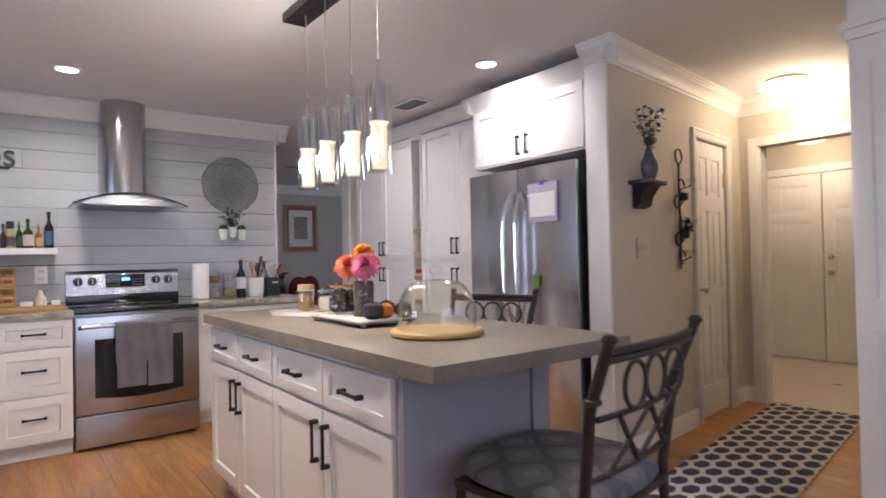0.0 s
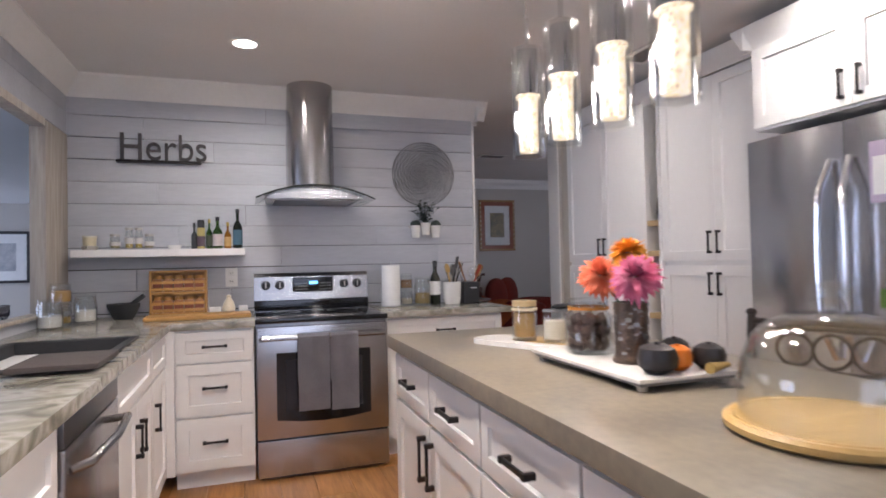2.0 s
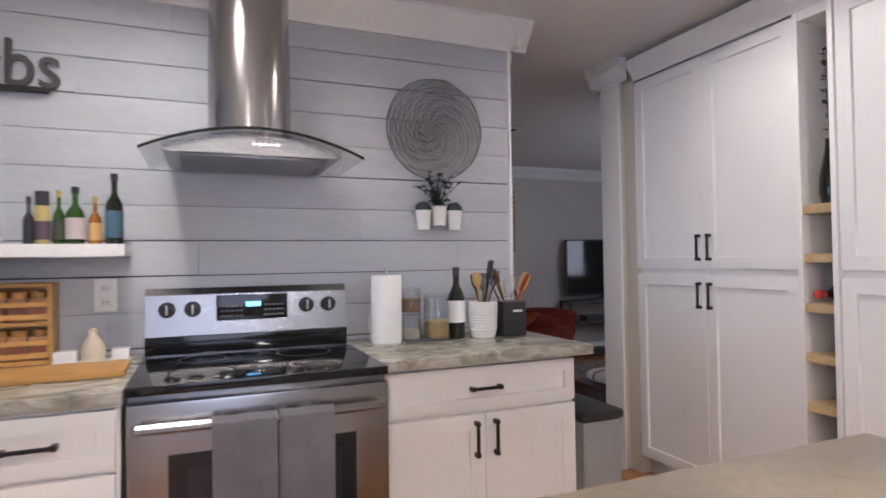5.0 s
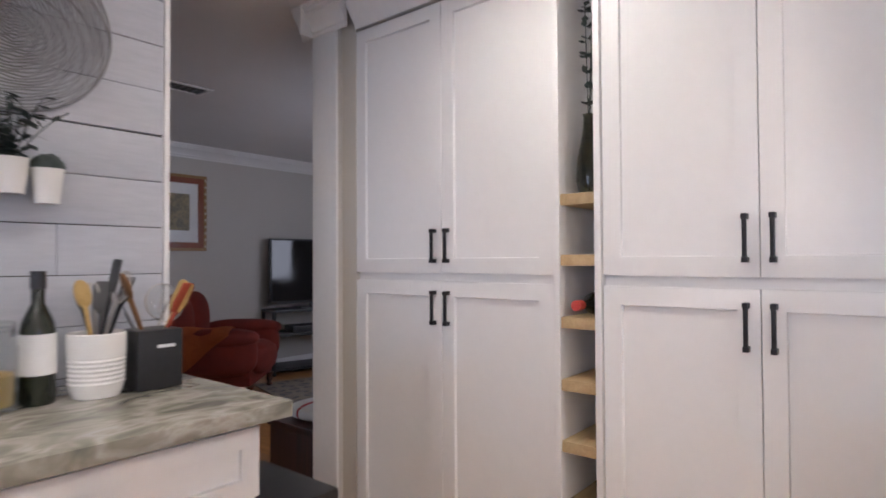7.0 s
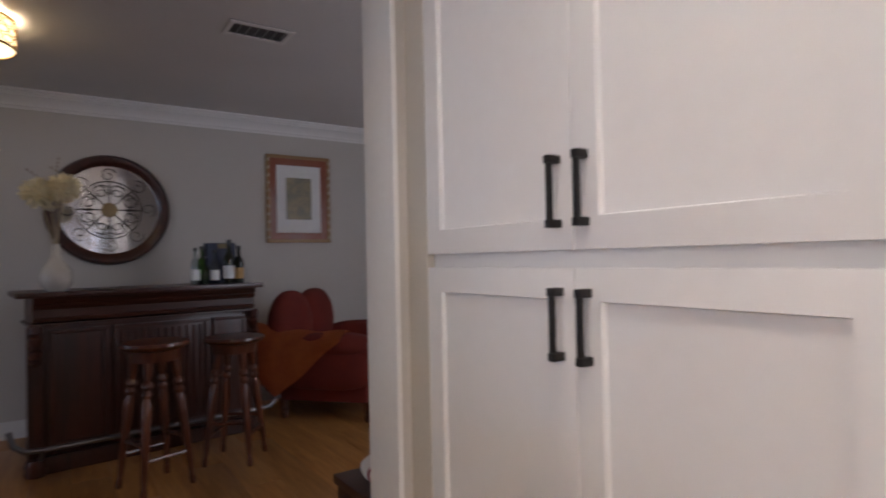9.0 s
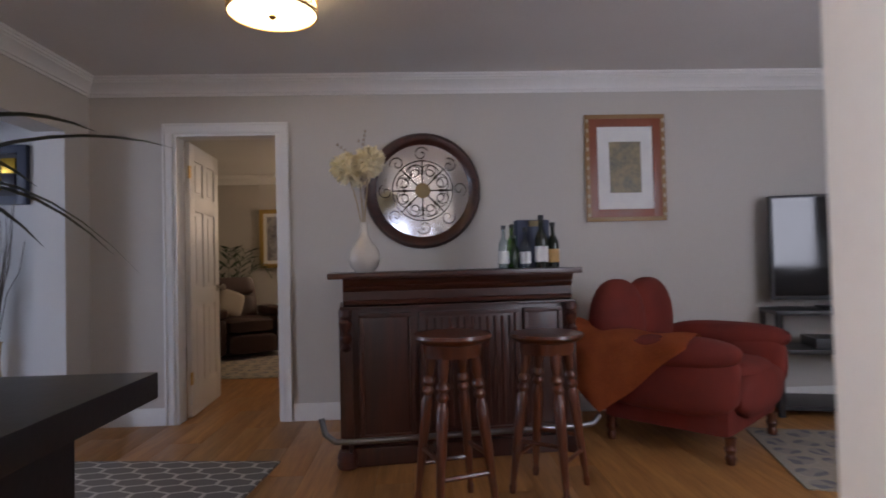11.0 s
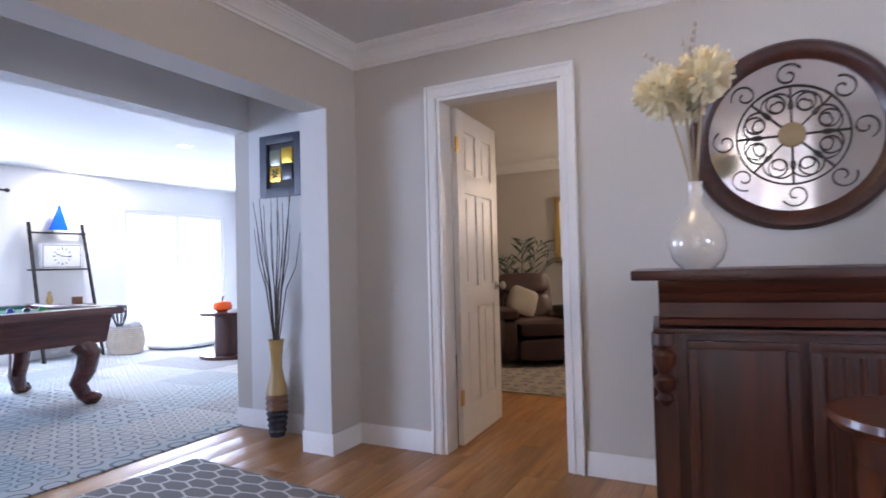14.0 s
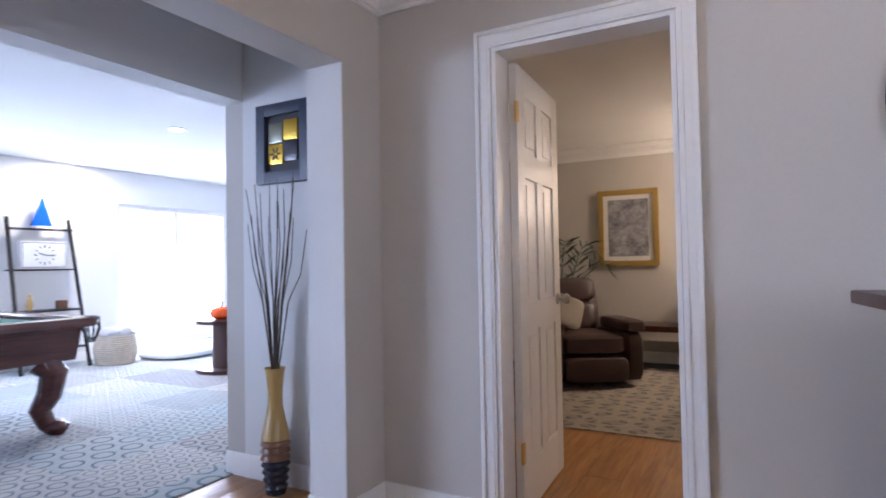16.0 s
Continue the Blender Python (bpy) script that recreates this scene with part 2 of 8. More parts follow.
def floral_rug(name):
    """Faded rug of large rosettes and vines, beige on blue-grey."""
    m, nt, bsdf = nodes_of(name)
    vec = coords(nt)
    bend = node(nt, "ShaderNodeTexNoise", Scale=3.0, Detail=3.0)
    nt.links.new(vec, bend.inputs["Vector"])
    sep = nt.nodes.new("ShaderNodeSeparateXYZ")
    nt.links.new(vec, sep.inputs[0])
    drift = math_node(nt, "MULTIPLY", bend.outputs[0], 4.0)
    x = math_node(nt, "ADD", math_node(nt, "MULTIPLY", sep.outputs[0], 19.0), drift)
    y = math_node(nt, "ADD", math_node(nt, "MULTIPLY", sep.outputs[1], 19.0), drift)
    f = math_node(nt, "MULTIPLY", math_node(nt, "COSINE", x), math_node(nt, "COSINE", y))
    g = math_node(nt, "MULTIPLY", math_node(nt, "SINE", math_node(nt, "MULTIPLY", x, 2.0)), math_node(nt, "SINE", math_node(nt, "MULTIPLY", y, 2.0)))
    rose = math_node(nt, "GREATER_THAN", math_node(nt, "ABSOLUTE", f), 0.42)
    vine = math_node(nt, "GREATER_THAN", math_node(nt, "ABSOLUTE", math_node(nt, "ADD", f, g)), 0.62)
    col = mixed(nt, math_node(nt, "MULTIPLY", rose, 0.85), (0.42, 0.36, 0.28), (0.15, 0.15, 0.18))
    col = mixed(nt, math_node(nt, "MULTIPLY", vine, 0.55), col, (0.46, 0.40, 0.32))
    grain = node(nt, "ShaderNodeTexNoise", Scale=70.0, Detail=3.0)
    nt.links.new(mixed(nt, 0.45, col, mixed(nt, 1.0, col, grain.outputs[0], "MULTIPLY")), bsdf.inputs["Base Color"])
    bsdf.inputs["Roughness"].default_value = 0.95
    add_bump(nt, bsdf, grain.outputs[0], 0.4, 0.004)
    return m


def bubble_glow(name, col, strength):
    """Lit glass column, brighter round the bubbles cast in it."""
    m, nt, bsdf = nodes_of(name)
    vor = node(nt, "ShaderNodeTexVoronoi", Scale=95.0)
    nt.links.new(coords(nt, (1, 1, 0.7)), vor.inputs["Vector"])
    nt.links.new(math_node(nt, "ADD", math_node(nt, "MULTIPLY", vor.outputs["Distance"], strength), 0.5), bsdf.inputs["Emission Strength"])
    bsdf.inputs["Base Color"].default_value = (0.06, 0.055, 0.05, 1)
    bsdf.inputs["Emission Color"].default_value = (*col, 1)
    return m


M = {
    "ceiling": surface("ceiling_paint", (0.74, 0.73, 0.72), (0.69, 0.68, 0.67), 0.85, s1=1.2, s2=90, bump=0.12),
    "wall": surface("greige_wall_paint", (0.55, 0.52, 0.48), (0.52, 0.49, 0.45), 0.75, s1=1.0, s2=120, bump=0.05),
    "beige": surface("beige_wall_paint", (0.58, 0.535, 0.46), (0.54, 0.50, 0.43), 0.7, s1=1.0, s2=120, bump=0.05),
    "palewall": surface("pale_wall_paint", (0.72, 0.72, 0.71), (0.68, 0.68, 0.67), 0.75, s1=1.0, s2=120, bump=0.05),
    "white": surface("white_trim_paint", (0.80, 0.79, 0.77), (0.75, 0.74, 0.72), 0.42, s1=1.5, s2=40, bump=0.03),
    "cabinet": surface("white_cabinet_paint", (0.80, 0.79, 0.77), (0.77, 0.76, 0.74), 0.36, s1=1.2, s2=30, bump=0.02),
    # panel grey darkened to hold the shade at the island's end
    "islandpanel": surface("shade_darkened_panel_paint", (0.31, 0.295, 0.33), (0.28, 0.265, 0.30), 0.5),
    "ship": surface("whitewashed_board", (0.50, 0.515, 0.56), (0.42, 0.44, 0.485), 0.6, s1=1.6, s2=26, bump=0.15, scale=(0.5, 3, 3), shift=True),
    "gap": surface("dark_board_gap", (0.07, 0.07, 0.07), rough=0.9),
    "plank": wood("honey_laminate_plank", (0.46, 0.225, 0.075), (0.27, 0.115, 0.034), 0.33, "y"),
    "foyerfloor": surface("pale_foyer_tile", (0.62, 0.54, 0.42), (0.55, 0.47, 0.36), 0.3),
    "carpet": hex_carpet("patchwork_carpet"),
    "granite": granite("green_grey_granite"),
    "concrete": surface("grey_brown_concrete", (0.25, 0.21, 0.15), (0.15, 0.13, 0.105), 0.34, s1=5.0, s2=45, bump=0.05),
    "steel": steel("brushed_steel"),
    "fridgesteel": steel("pale_brushed_steel", (0.72, 0.72, 0.74), 0.21),
    "steelx": steel("brushed_steel_across", (0.34, 0.335, 0.335), 0.26, "x"),
    "darksteel": steel("dark_steel", (0.22, 0.22, 0.23), 0.3),
    "chrome": steel("chrome", (0.8, 0.8, 0.8), 0.08),
    "blackmetal": surface("black_bronze_metal", (0.022, 0.020, 0.019), (0.035, 0.030, 0.027), 0.38, 0.6, s1=6),
    "chairmetal": surface("brown_black_metal", (0.022, 0.014, 0.010), (0.036, 0.024, 0.017), 0.52, 0.1, s1=8),
    "blackglass": surface("black_glass", (0.008, 0.008, 0.009), (0.012, 0.012, 0.013), 0.07, bump=0.0),
    "black": surface("black_plastic", (0.015, 0.015, 0.016), (0.022, 0.022, 0.024), 0.4),
    "blacktable": surface("black_painted_table", (0.012, 0.013, 0.016), (0.02, 0.021, 0.024), 0.35, s1=4),
    "glass": thin_glass("clear_glass"),
    "greenglass": thin_glass("green_glass", (0.30, 0.50, 0.20)),
    "paleglass": thin_glass("pale_bottle_glass", (0.70, 0.78, 0.80)),
    "darkglass": surface("dark_bottle_glass", (0.012, 0.016, 0.01), (0.02, 0.022, 0.014), 0.08, bump=0),
    "towel": surface("grey_towel_cotton", (0.33, 0.32, 0.35), (0.26, 0.25, 0.28), 0.95, s1=8, s2=160, bump=0.6),
    "paper": surface("white_paper", (0.80, 0.80, 0.78), (0.74, 0.74, 0.73), 0.9, s1=10, s2=90, bump=0.25),
    "ceramic": surface("white_ceramic", (0.80, 0.79, 0.76), (0.76, 0.75, 0.72), 0.14, s1=4, bump=0.01),
    "marble": surface("white_marble", (0.78, 0.76, 0.72), (0.66, 0.63, 0.58), 0.22, s1=6),
    "boardwood": wood("pale_maple", (0.62, 0.42, 0.16), (0.52, 0.33, 0.11), 0.45, "x", 1.6),
    "bamboo": wood("bamboo_wood", (0.55, 0.30, 0.09), (0.43, 0.22, 0.06), 0.45, "x", 1.4),
    "shelfwood": wood("raw_pine_shelf", (0.50, 0.37, 0.20), (0.40, 0.28, 0.14), 0.6, "y", 1.4),
    "postwood": wood("whitewashed_post", (0.50, 0.46, 0.40), (0.34, 0.30, 0.26), 0.7, "z", 0.9),
    "mahogany": wood("dark_mahogany", (0.068, 0.016, 0.008), (0.026, 0.007, 0.004), 0.36, "z", 0.8, 0.1),
    "mahoganyx": wood("dark_mahogany_across", (0.068, 0.016, 0.008), (0.026, 0.007, 0.004), 0.34, "x", 0.8, 0.1),
    "stoolwood": wood("red_brown_stool_wood", (0.13, 0.034, 0.013), (0.055, 0.015, 0.007), 0.28, "z", 1.0, 0.2),
    "poolwood": wood("cherry_pool_table_wood", (0.11, 0.026, 0.02), (0.05, 0.012, 0.01), 0.25, "y", 0.7, 0.4),
    "red": surface("rust_red_upholstery", (0.19, 0.022, 0.012), (0.12, 0.014, 0.009), 0.9, s1=5, s2=180, bump=0.3),
    "orange": surface("burnt_orange_throw", (0.58, 0.15, 0.045), (0.40, 0.09, 0.026), 0.95, s1=7, s2=120, bump=0.8),
    "leather": surface("dark_brown_leather", (0.048, 0.019, 0.014), (0.028, 0.012, 0.010), 0.42, s1=5, s2=70, bump=0.3),
    "seatfabric": lattice("grey_medallion_fabric", (0.20, 0.20, 0.20), (0.13, 0.13, 0.14), 36, 36, 0.5, (0.26, 0.26, 0.26)),
    "runner": hex_lattice("navy_lattice_rug", (0.028, 0.032, 0.095), (0.62, 0.58, 0.50), 6.4, 9.5, 0.13),
    "trellis": hex_lattice("grey_trellis_rug", (0.20, 0.19, 0.19), (0.62, 0.60, 0.57), 5.6, 10.5, 0.06),
    "recrug": floral_rug("beige_blue_floral_rug"),
    "leaf": surface("green_leaf", (0.045, 0.075, 0.035), (0.025, 0.045, 0.022), 0.5, s1=12),
    "greyleaf": surface("eucalyptus_leaf", (0.045, 0.06, 0.05), (0.02, 0.03, 0.025), 0.6, s1=12),
    "palmleaf": surface("olive_strap_leaf", (0.10, 0.10, 0.03), (0.05, 0.055, 0.022), 0.45, s1=9),
    "twig": surface("dry_twig", (0.10, 0.075, 0.055), (0.05, 0.038, 0.03), 0.85, s1=20),
    "wicker": surface("grey_woven_wire", (0.27, 0.27, 0.275), (0.17, 0.17, 0.175), 0.6, s1=20),
    "mirror": steel("mirror_silver", (0.86, 0.87, 0.88), 0.09),
    "brass": steel("aged_brass", (0.62, 0.42, 0.16), 0.3),
    "nickel": steel("satin_nickel", (0.5, 0.48, 0.45), 0.28),
    "felt": surface("green_billiard_felt", (0.03, 0.14, 0.10), (0.025, 0.11, 0.085), 0.95, s1=6, s2=200),
    "curtain": surface("sheer_white_curtain", (0.82, 0.84, 0.86), (0.74, 0.76, 0.79), 0.9, s1=6, s2=100, bump=0.2),
    "basketweave": surface("pale_rope_basket", (0.58, 0.52, 0.43), (0.45, 0.40, 0.33), 0.9, s1=14, s2=80, bump=0.6),
    "outside": glow("bright_overcast_backdrop", (0.85, 0.93, 1.0), 1.6),
    "ground": surface("patio_concrete", (0.55, 0.54, 0.52), (0.45, 0.44, 0.42), 0.85),
    "sink": surface("dark_composite_sink", (0.030, 0.031, 0.034), (0.022, 0.023, 0.025), 0.85, s1=6),
    "graycan": surface("grey_bin_plastic", (0.30, 0.30, 0.30), (0.26, 0.26, 0.26), 0.5),
    "bulb": bubble_glow("bubble_column_glow", (1.0, 0.82, 0.55), 1.9),
    "canglow": glow("can_light_glow", (1.0, 0.93, 0.82), 14.0),
    "flushglow": glow("warm_bowl_glow", (1.0, 0.78, 0.46), 6.0),
    "shadeglow": glow("drum_shade_glow", (1.0, 0.76, 0.42), 3.2),
    "clockglow": glow("blue_clock_digits", (0.15, 0.55, 1.0), 4.0),
}


def plain(name, c, rough=0.6, metal=0.0):
    if name not in M:
        M[name] = surface(name, c, None, rough, metal, 8, 70, 0.05)
    return M[name]


# ---- mesh helpers ----


def box(x0, y0, z0, x1, y1, z1, bevel=0.0, bm=None):
    bm = bm or bmesh.new()
    made = bmesh.ops.create_cube(bm, size=1)["verts"]
    for v in made:
        v.co = Vector(((x0 + x1) / 2 + v.co.x * (x1 - x0), (y0 + y1) / 2 + v.co.y * (y1 - y0), (z0 + z1) / 2 + v.co.z * (z1 - z0)))
    if bevel:
        es = {e for v in made for e in v.link_edges}
        bmesh.ops.bevel(bm, geom=list(es), offset=bevel, segments=2, profile=0.7, affect="EDGES")
    return bm


def lathe(profile, n=20, bm=None, at=(0, 0, 0)):
    """Turned shape from (radius, height) pairs."""
    bm = bm or bmesh.new()
    rings = []
    for r, z in profile:
        if r < 1e-5:
            rings.append([bm.verts.new((at[0], at[1], at[2] + z))])
        else:
            rings.append([bm.verts.new((at[0] + r * math.cos(2 * math.pi * i / n), at[1] + r * math.sin(2 * math.pi * i / n), at[2] + z)) for i in range(n)])
    for a, b in zip(rings, rings[1:]):
        for i in range(n):
            j = (i + 1) % n
            if len(a) == 1 and len(b) == 1:
                continue
            if len(a) == 1:
                bm.faces.new((a[0], b[j], b[i]))
            elif len(b) == 1:
                bm.faces.new((a[i], a[j], b[0]))
            else:
                bm.faces.new((a[i], a[j], b[j], b[i]))
    for f in bm.faces:
        f.smooth = True
    return bm


def tube(points, r, n=8, bm=None, r_end=None):
    """Round bar along a line of points, tapering to r_end."""
    bm = bm or bmesh.new()
    pts = [Vector(p) for p in points]
    rings = []
    side = None
    for i, p in enumerate(pts):
        d = (pts[min(i + 1, len(pts) - 1)] - pts[max(i - 1, 0)]).normalized()
        if side is None:
            side = d.orthogonal().normalized()
        else:
            side = (side - d * side.dot(d)).normalized()
        up = d.cross(side)
        rr = r if r_end is None else r + (r_end - r) * i / (len(pts) - 1)
        rings.append([bm.verts.new(p + rr * (math.cos(2 * math.pi * k / n) * side + math.sin(2 * math.pi * k / n) * up)) for k in range(n)])
    for a, b in zip(rings, rings[1:]):
        for i in range(n):
            f = bm.faces.new((a[i], a[(i + 1) % n], b[(i + 1) % n], b[i]))
            f.smooth = True
    bm.faces.new(rings[0][::-1])
    bm.faces.new(rings[-1])
    return bm


def arc(cx, cy, cz, r, a0, a1, n=16, plane="xz"):
    out = []
    for i in range(n + 1):
        a = radians(a0 + (a1 - a0) * i / n)
        u, v = r * math.cos(a), r * math.sin(a)
        out.append({"xz": (cx + u, cy, cz + v), "yz": (cx, cy + u, cz + v), "xy": (cx + u, cy + v, cz)}[plane])
    return out


def prism(outline, axis, a, b, bm=None):
    """Solid of one outline drawn out along an axis from a to b."""
    bm = bm or bmesh.new()
    put = {"x": lambda u, v, w: (w, u, v), "y": lambda u, v, w: (u, w, v), "z": lambda u, v, w: (u, v, w)}[axis]
    lo, hi = [bm.verts.new(put(u, v, a)) for u, v in outline], [bm.verts.new(put(u, v, b)) for u, v in outline]
    n = len(outline)
    for i in range(n):
        bm.faces.new((lo[i], lo[(i + 1) % n], hi[(i + 1) % n], hi[i]))
    bm.faces.new(lo[::-1])
    bm.faces.new(hi)
    bmesh.ops.recalc_face_normals(bm, faces=bm.faces)
    return bm


def blob(cx, cy, cz, rx, ry, rz, bm=None, power=2.6, n=18, wobble=0.0):
    """Soft cushion-like solid (superellipsoid)."""
    bm = bm or bmesh.new()
    made = bmesh.ops.create_uvsphere(bm, u_segments=n + 6, v_segments=n, radius=1)["verts"]
    for v in made:
        c = v.co
        k = (abs(c.x) ** power + abs(c.y) ** power + abs(c.z) ** power) ** (-1 / power)
        w = 1 + wobble * noise.noise(c * 3 + Vector((cx, cy, cz)))
        v.co = Vector((cx + rx * c.x * k * w, cy + ry * c.y * k * w, cz + rz * c.z * k * w))
    for f in bm.faces:
        f.smooth = True
    return bm


def slab(cells, z0, z1, bevel=0.0):
    """One solid plate from rectangles (x0, y0, x1, y1) of a grid that share whole edges."""
    xs = sorted({c[0] for c in cells} | {c[2] for c in cells})
    ys = sorted({c[1] for c in cells} | {c[3] for c in cells})
    bm = bmesh.new()
    grid = {}

    def at(x, y):
        if (x, y) not in grid:
            grid[(x, y)] = bm.verts.new((x, y, z0))
        return grid[(x, y)]
    for xa, xb in zip(xs, xs[1:]):
        for ya, yb in zip(ys, ys[1:]):
            if any(c[0] <= xa and xb <= c[2] and c[1] <= ya and yb <= c[3] for c in cells):
                bm.faces.new((at(xa, ya), at(xb, ya), at(xb, yb), at(xa, yb)))
    made = bmesh.ops.extrude_face_region(bm, geom=bm.faces[:])["geom"]
    for v in made:
        if isinstance(v, bmesh.types.BMVert):
            v.co.z = z1
    bmesh.ops.recalc_face_normals(bm, faces=bm.faces)
    if bevel:
        sharp = [e for e in bm.edges if len(e.link_faces) == 2 and e.calc_face_angle(0) > 1]
        bmesh.ops.bevel(bm, geom=sharp, offset=bevel, segments=2, profile=0.7, affect="EDGES")
    return bm


def to_mesh(name, bm, material):
    bmesh.ops.recalc_face_normals(bm, faces=bm.faces)
    me = bpy.data.meshes.new(name)
    bm.to_mesh(me)
    bm.free()
    me.materials.append(material)
    me.set_sharp_from_angle(angle=radians(40))
    return me


def part(name, bm, material, parent, label="", m=None):
    ob = new(name, to_mesh(name, bm, material))
    ob.parent = parent
    if m is not None:
        ob.matrix_basis = m
    return tagged(ob, label)


def thing(name, label, category, m=None, group=""):
    ob = new(name)
    ob.empty_display_size = 0.1
    if m is not None:
        ob.matrix_basis = m
    return tagged(ob, label, category, group)


def single(name, bm, material, label, category, m=None, group=""):
    ob = new(name, to_mesh(name, bm, material))
    if m is not None:
        ob.matrix_basis = m
    return tagged(ob, label, category, group)


def setting(name, bm, material, label="", category=""):
    ob = new(name, to_mesh(name, bm, material))
    return tagged(ob, label, category, "", "structure")


# ---- structure ----
H = 2.44


def wall(name, x0, y0, x1, y1, material, openings=(), z1=H, label=""):
    """A wall along x or y, with (from, to, sill, head) openings through it."""
    bm = bmesh.new()
    along_x = (x1 - x0) > (y1 - y0)
    lo, hi = (x0, x1) if along_x else (y0, y1)

    def piece(a, b, za, zb):
        if b - a > 1e-4 and zb - za > 1e-4:
            if along_x:
                box(a, y0, za, b, y1, zb, bm=bm)
            else:
                box(x0, a, za, x1, b, zb, bm=bm)
    at = lo
    for a, b, sill, head in sorted(openings):
        piece(at, a, 0, z1)
        piece(a, b, 0, sill)
        piece(a, b, head, z1)
        at = b
    piece(at, hi, 0, z1)
    return setting(name, bm, material, label, "wall")


# the hall wall runs at a slight angle to the kitchen
HALL = pose(3.15, 2.09, 0, 0, 0, 6.6) @ pose(-3.15, -2.27, 0)


def swing(ob):
    ob.matrix_basis = HALL @ ob.matrix_basis
    return ob


setting("wall_shiplap_west", box(-0.42, 5.196, 0, -0.341, 5.301, H), M["palewall"], "white painted wall end", "wall")
wall("wall_shiplap", -0.34, 5.195, 2.385, 5.30, M["gap"], label="partition wall behind the whitewashed boards")
setting("wall_shiplap_back", box(-0.42, 5.302, 0, 2.385, 5.32, H), M["wall"], "greige painted back of the partition", "wall")
wall("wall_kitchen_west", -0.40, -2.1, -0.345, 5.195, M["ship"], [(1.9, 4.76, 0.97, 2.06)], label="whitewashed wall with a wide pass-through opening")
wall("wall_kitchen_south", -0.46, -2.2, 3.2, -2.1, M["palewall"], [(0.0, 2.5, 0.7, 2.1)], label="pale wall with a wide window")
wall("wall_kitchen_east", 3.10, -2.1, 3.22, 0.88, M["white"], label="white painted wall end beside the hall")
wall("wall_behind_fridge", 3.95, 2.35, 4.05, 5.42, M["palewall"])
swing(wall("wall_hall_north", 3.15, 2.27, 5.35, 2.35, M["beige"], [(4.33, 4.90, 0, 2.03)], label="warm beige painted hall wall"))
wall("wall_hall_south", 3.22, 0.76, 5.32, 0.88, M["beige"], label="warm beige painted hall wall")
wall("wall_hall_end", 5.2, 0.88, 5.32, 2.7, M["beige"], [(1.2, 2.18, 0, 2.04)], label="beige wall with a cased opening to the foyer")
wall("wall_foyer_east", 7.5, 0.3, 7.6, 3.9, M["beige"])
wall("wall_foyer_north", 5.32, 3.8, 7.5, 3.9, M["beige"])
wall("wall_foyer_south", 5.32, 0.3, 7.5, 0.4, M["beige"])
wall("wall_bar_south", 3.29, 5.43, 6.5, 5.58, M["wall"], [(4.75, 5.85, 0.95, 2.0)], label="greige wall with a small window")
wall("wall_bar_east", 6.4, 5.58, 6.5, 9.12, M["wall"])
wall("wall_bar_north", -0.5, 9.12, 6.5, 9.24, M["wall"], [(1.12, 1.855, 0, 2.04)], label="greige painted wall with a doorway")
wall("wall_bar_west", 0.34, 5.32, 0.54, 9.12, M["wall"], [(5.95, 8.845, 0, 2.005)], label="greige wall with a wide square opening")
wall("wall_pool_east", -0.52, 5.32, -0.36, 9.12, M["palewall"], [(5.95, 9.12, 0, 2.03)], label="pale blue-white beam over the wide opening")
# thin linings, paler than the greige walls behind them
setting("recess_lining", box(-0.36, 9.114, 0.121, 0.339, 9.119, 2.43), M["palewall"], "pale lining on the face of the recess beside the opening", "wall")
setting("reveal_lining", box(0.342, 8.838, 0.121, 0.539, 8.8445, 2.004), M["palewall"], "pale lining on the reveal of the wide opening", "wall")
wall("wall_pool_west", -5.42, -2.2, -5.3, 13.7, M["palewall"], [(1.2, 4.6, 0.5, 2.1), (8.0, 9.74, 0.75, 2.02), (11.5, 13.32, 0.02, 2.0)], label="white wall with a window and a sliding glass door")
wall("wall_pool_south", -5.3, -2.2, -0.46, -2.1, M["palewall"])
wall("wall_pool_north", -5.3, 13.6, 3.3, 13.7, M["wall"])
wall("wall_recliner_room_west", -0.5, 9.24, -0.4, 13.6, M["wall"])
wall("wall_recliner_room_east", 3.2, 9.24, 3.3, 13.6, M["wall"])
setting("ceiling", box(-5.45, -2.25, H, 7.65, 13.75, H + 0.12), M["ceiling"], "flat white painted ceiling", "ceiling")
setting("backdrop_west", box(-9.0, -6, -0.11, -8.95, 18, 6), M["outside"], "bright hazy daylight outside the windows", "backdrop")
setting("backdrop_south", box(-3, -6.0, -0.11, 6, -5.95, 5), M["outside"], "bright hazy daylight outside the window", "backdrop")
setting("ground", box(-60, -60, -0.4, 60, 60, -0.12), M["ground"], "pale concrete and lawn outside", "ground")
setting("floor_slab", box(-5.42, -2.2, -0.12, 7.6, 13.7, -0.014), M["gap"], "screed under the boards", "floor")
setting("carpet", box(-5.3, -2.1, -0.012, -0.45, 13.6, 0.006), M["carpet"], "patchwork carpet of blue and grey hexagon rings", "carpet")
setting("floor_foyer", box(5.25, 0.4, -0.012, 7.5, 3.8, 0.003), M["foyerfloor"], "pale tile floor of the foyer", "floor")
floor = setting("floor", box(-0.44, -2.1, -0.013, 6.4, 13.6, -0.009), M["gap"], "honey-coloured laminate plank floor", "floor")

CROWN = tuple((u * 1.12, v * 1.26) for u, v in ((0, 0), (0.012, 0), (0.018, 0.02), (0.05, 0.05), (0.075, 0.085), (0.085, 0.095), (0.085, 0.108), (0, 0.108)))
BASE = ((0, 0), (0.014, 0), (0.014, 0.10), (0.008, 0.12), (0, 0.12))


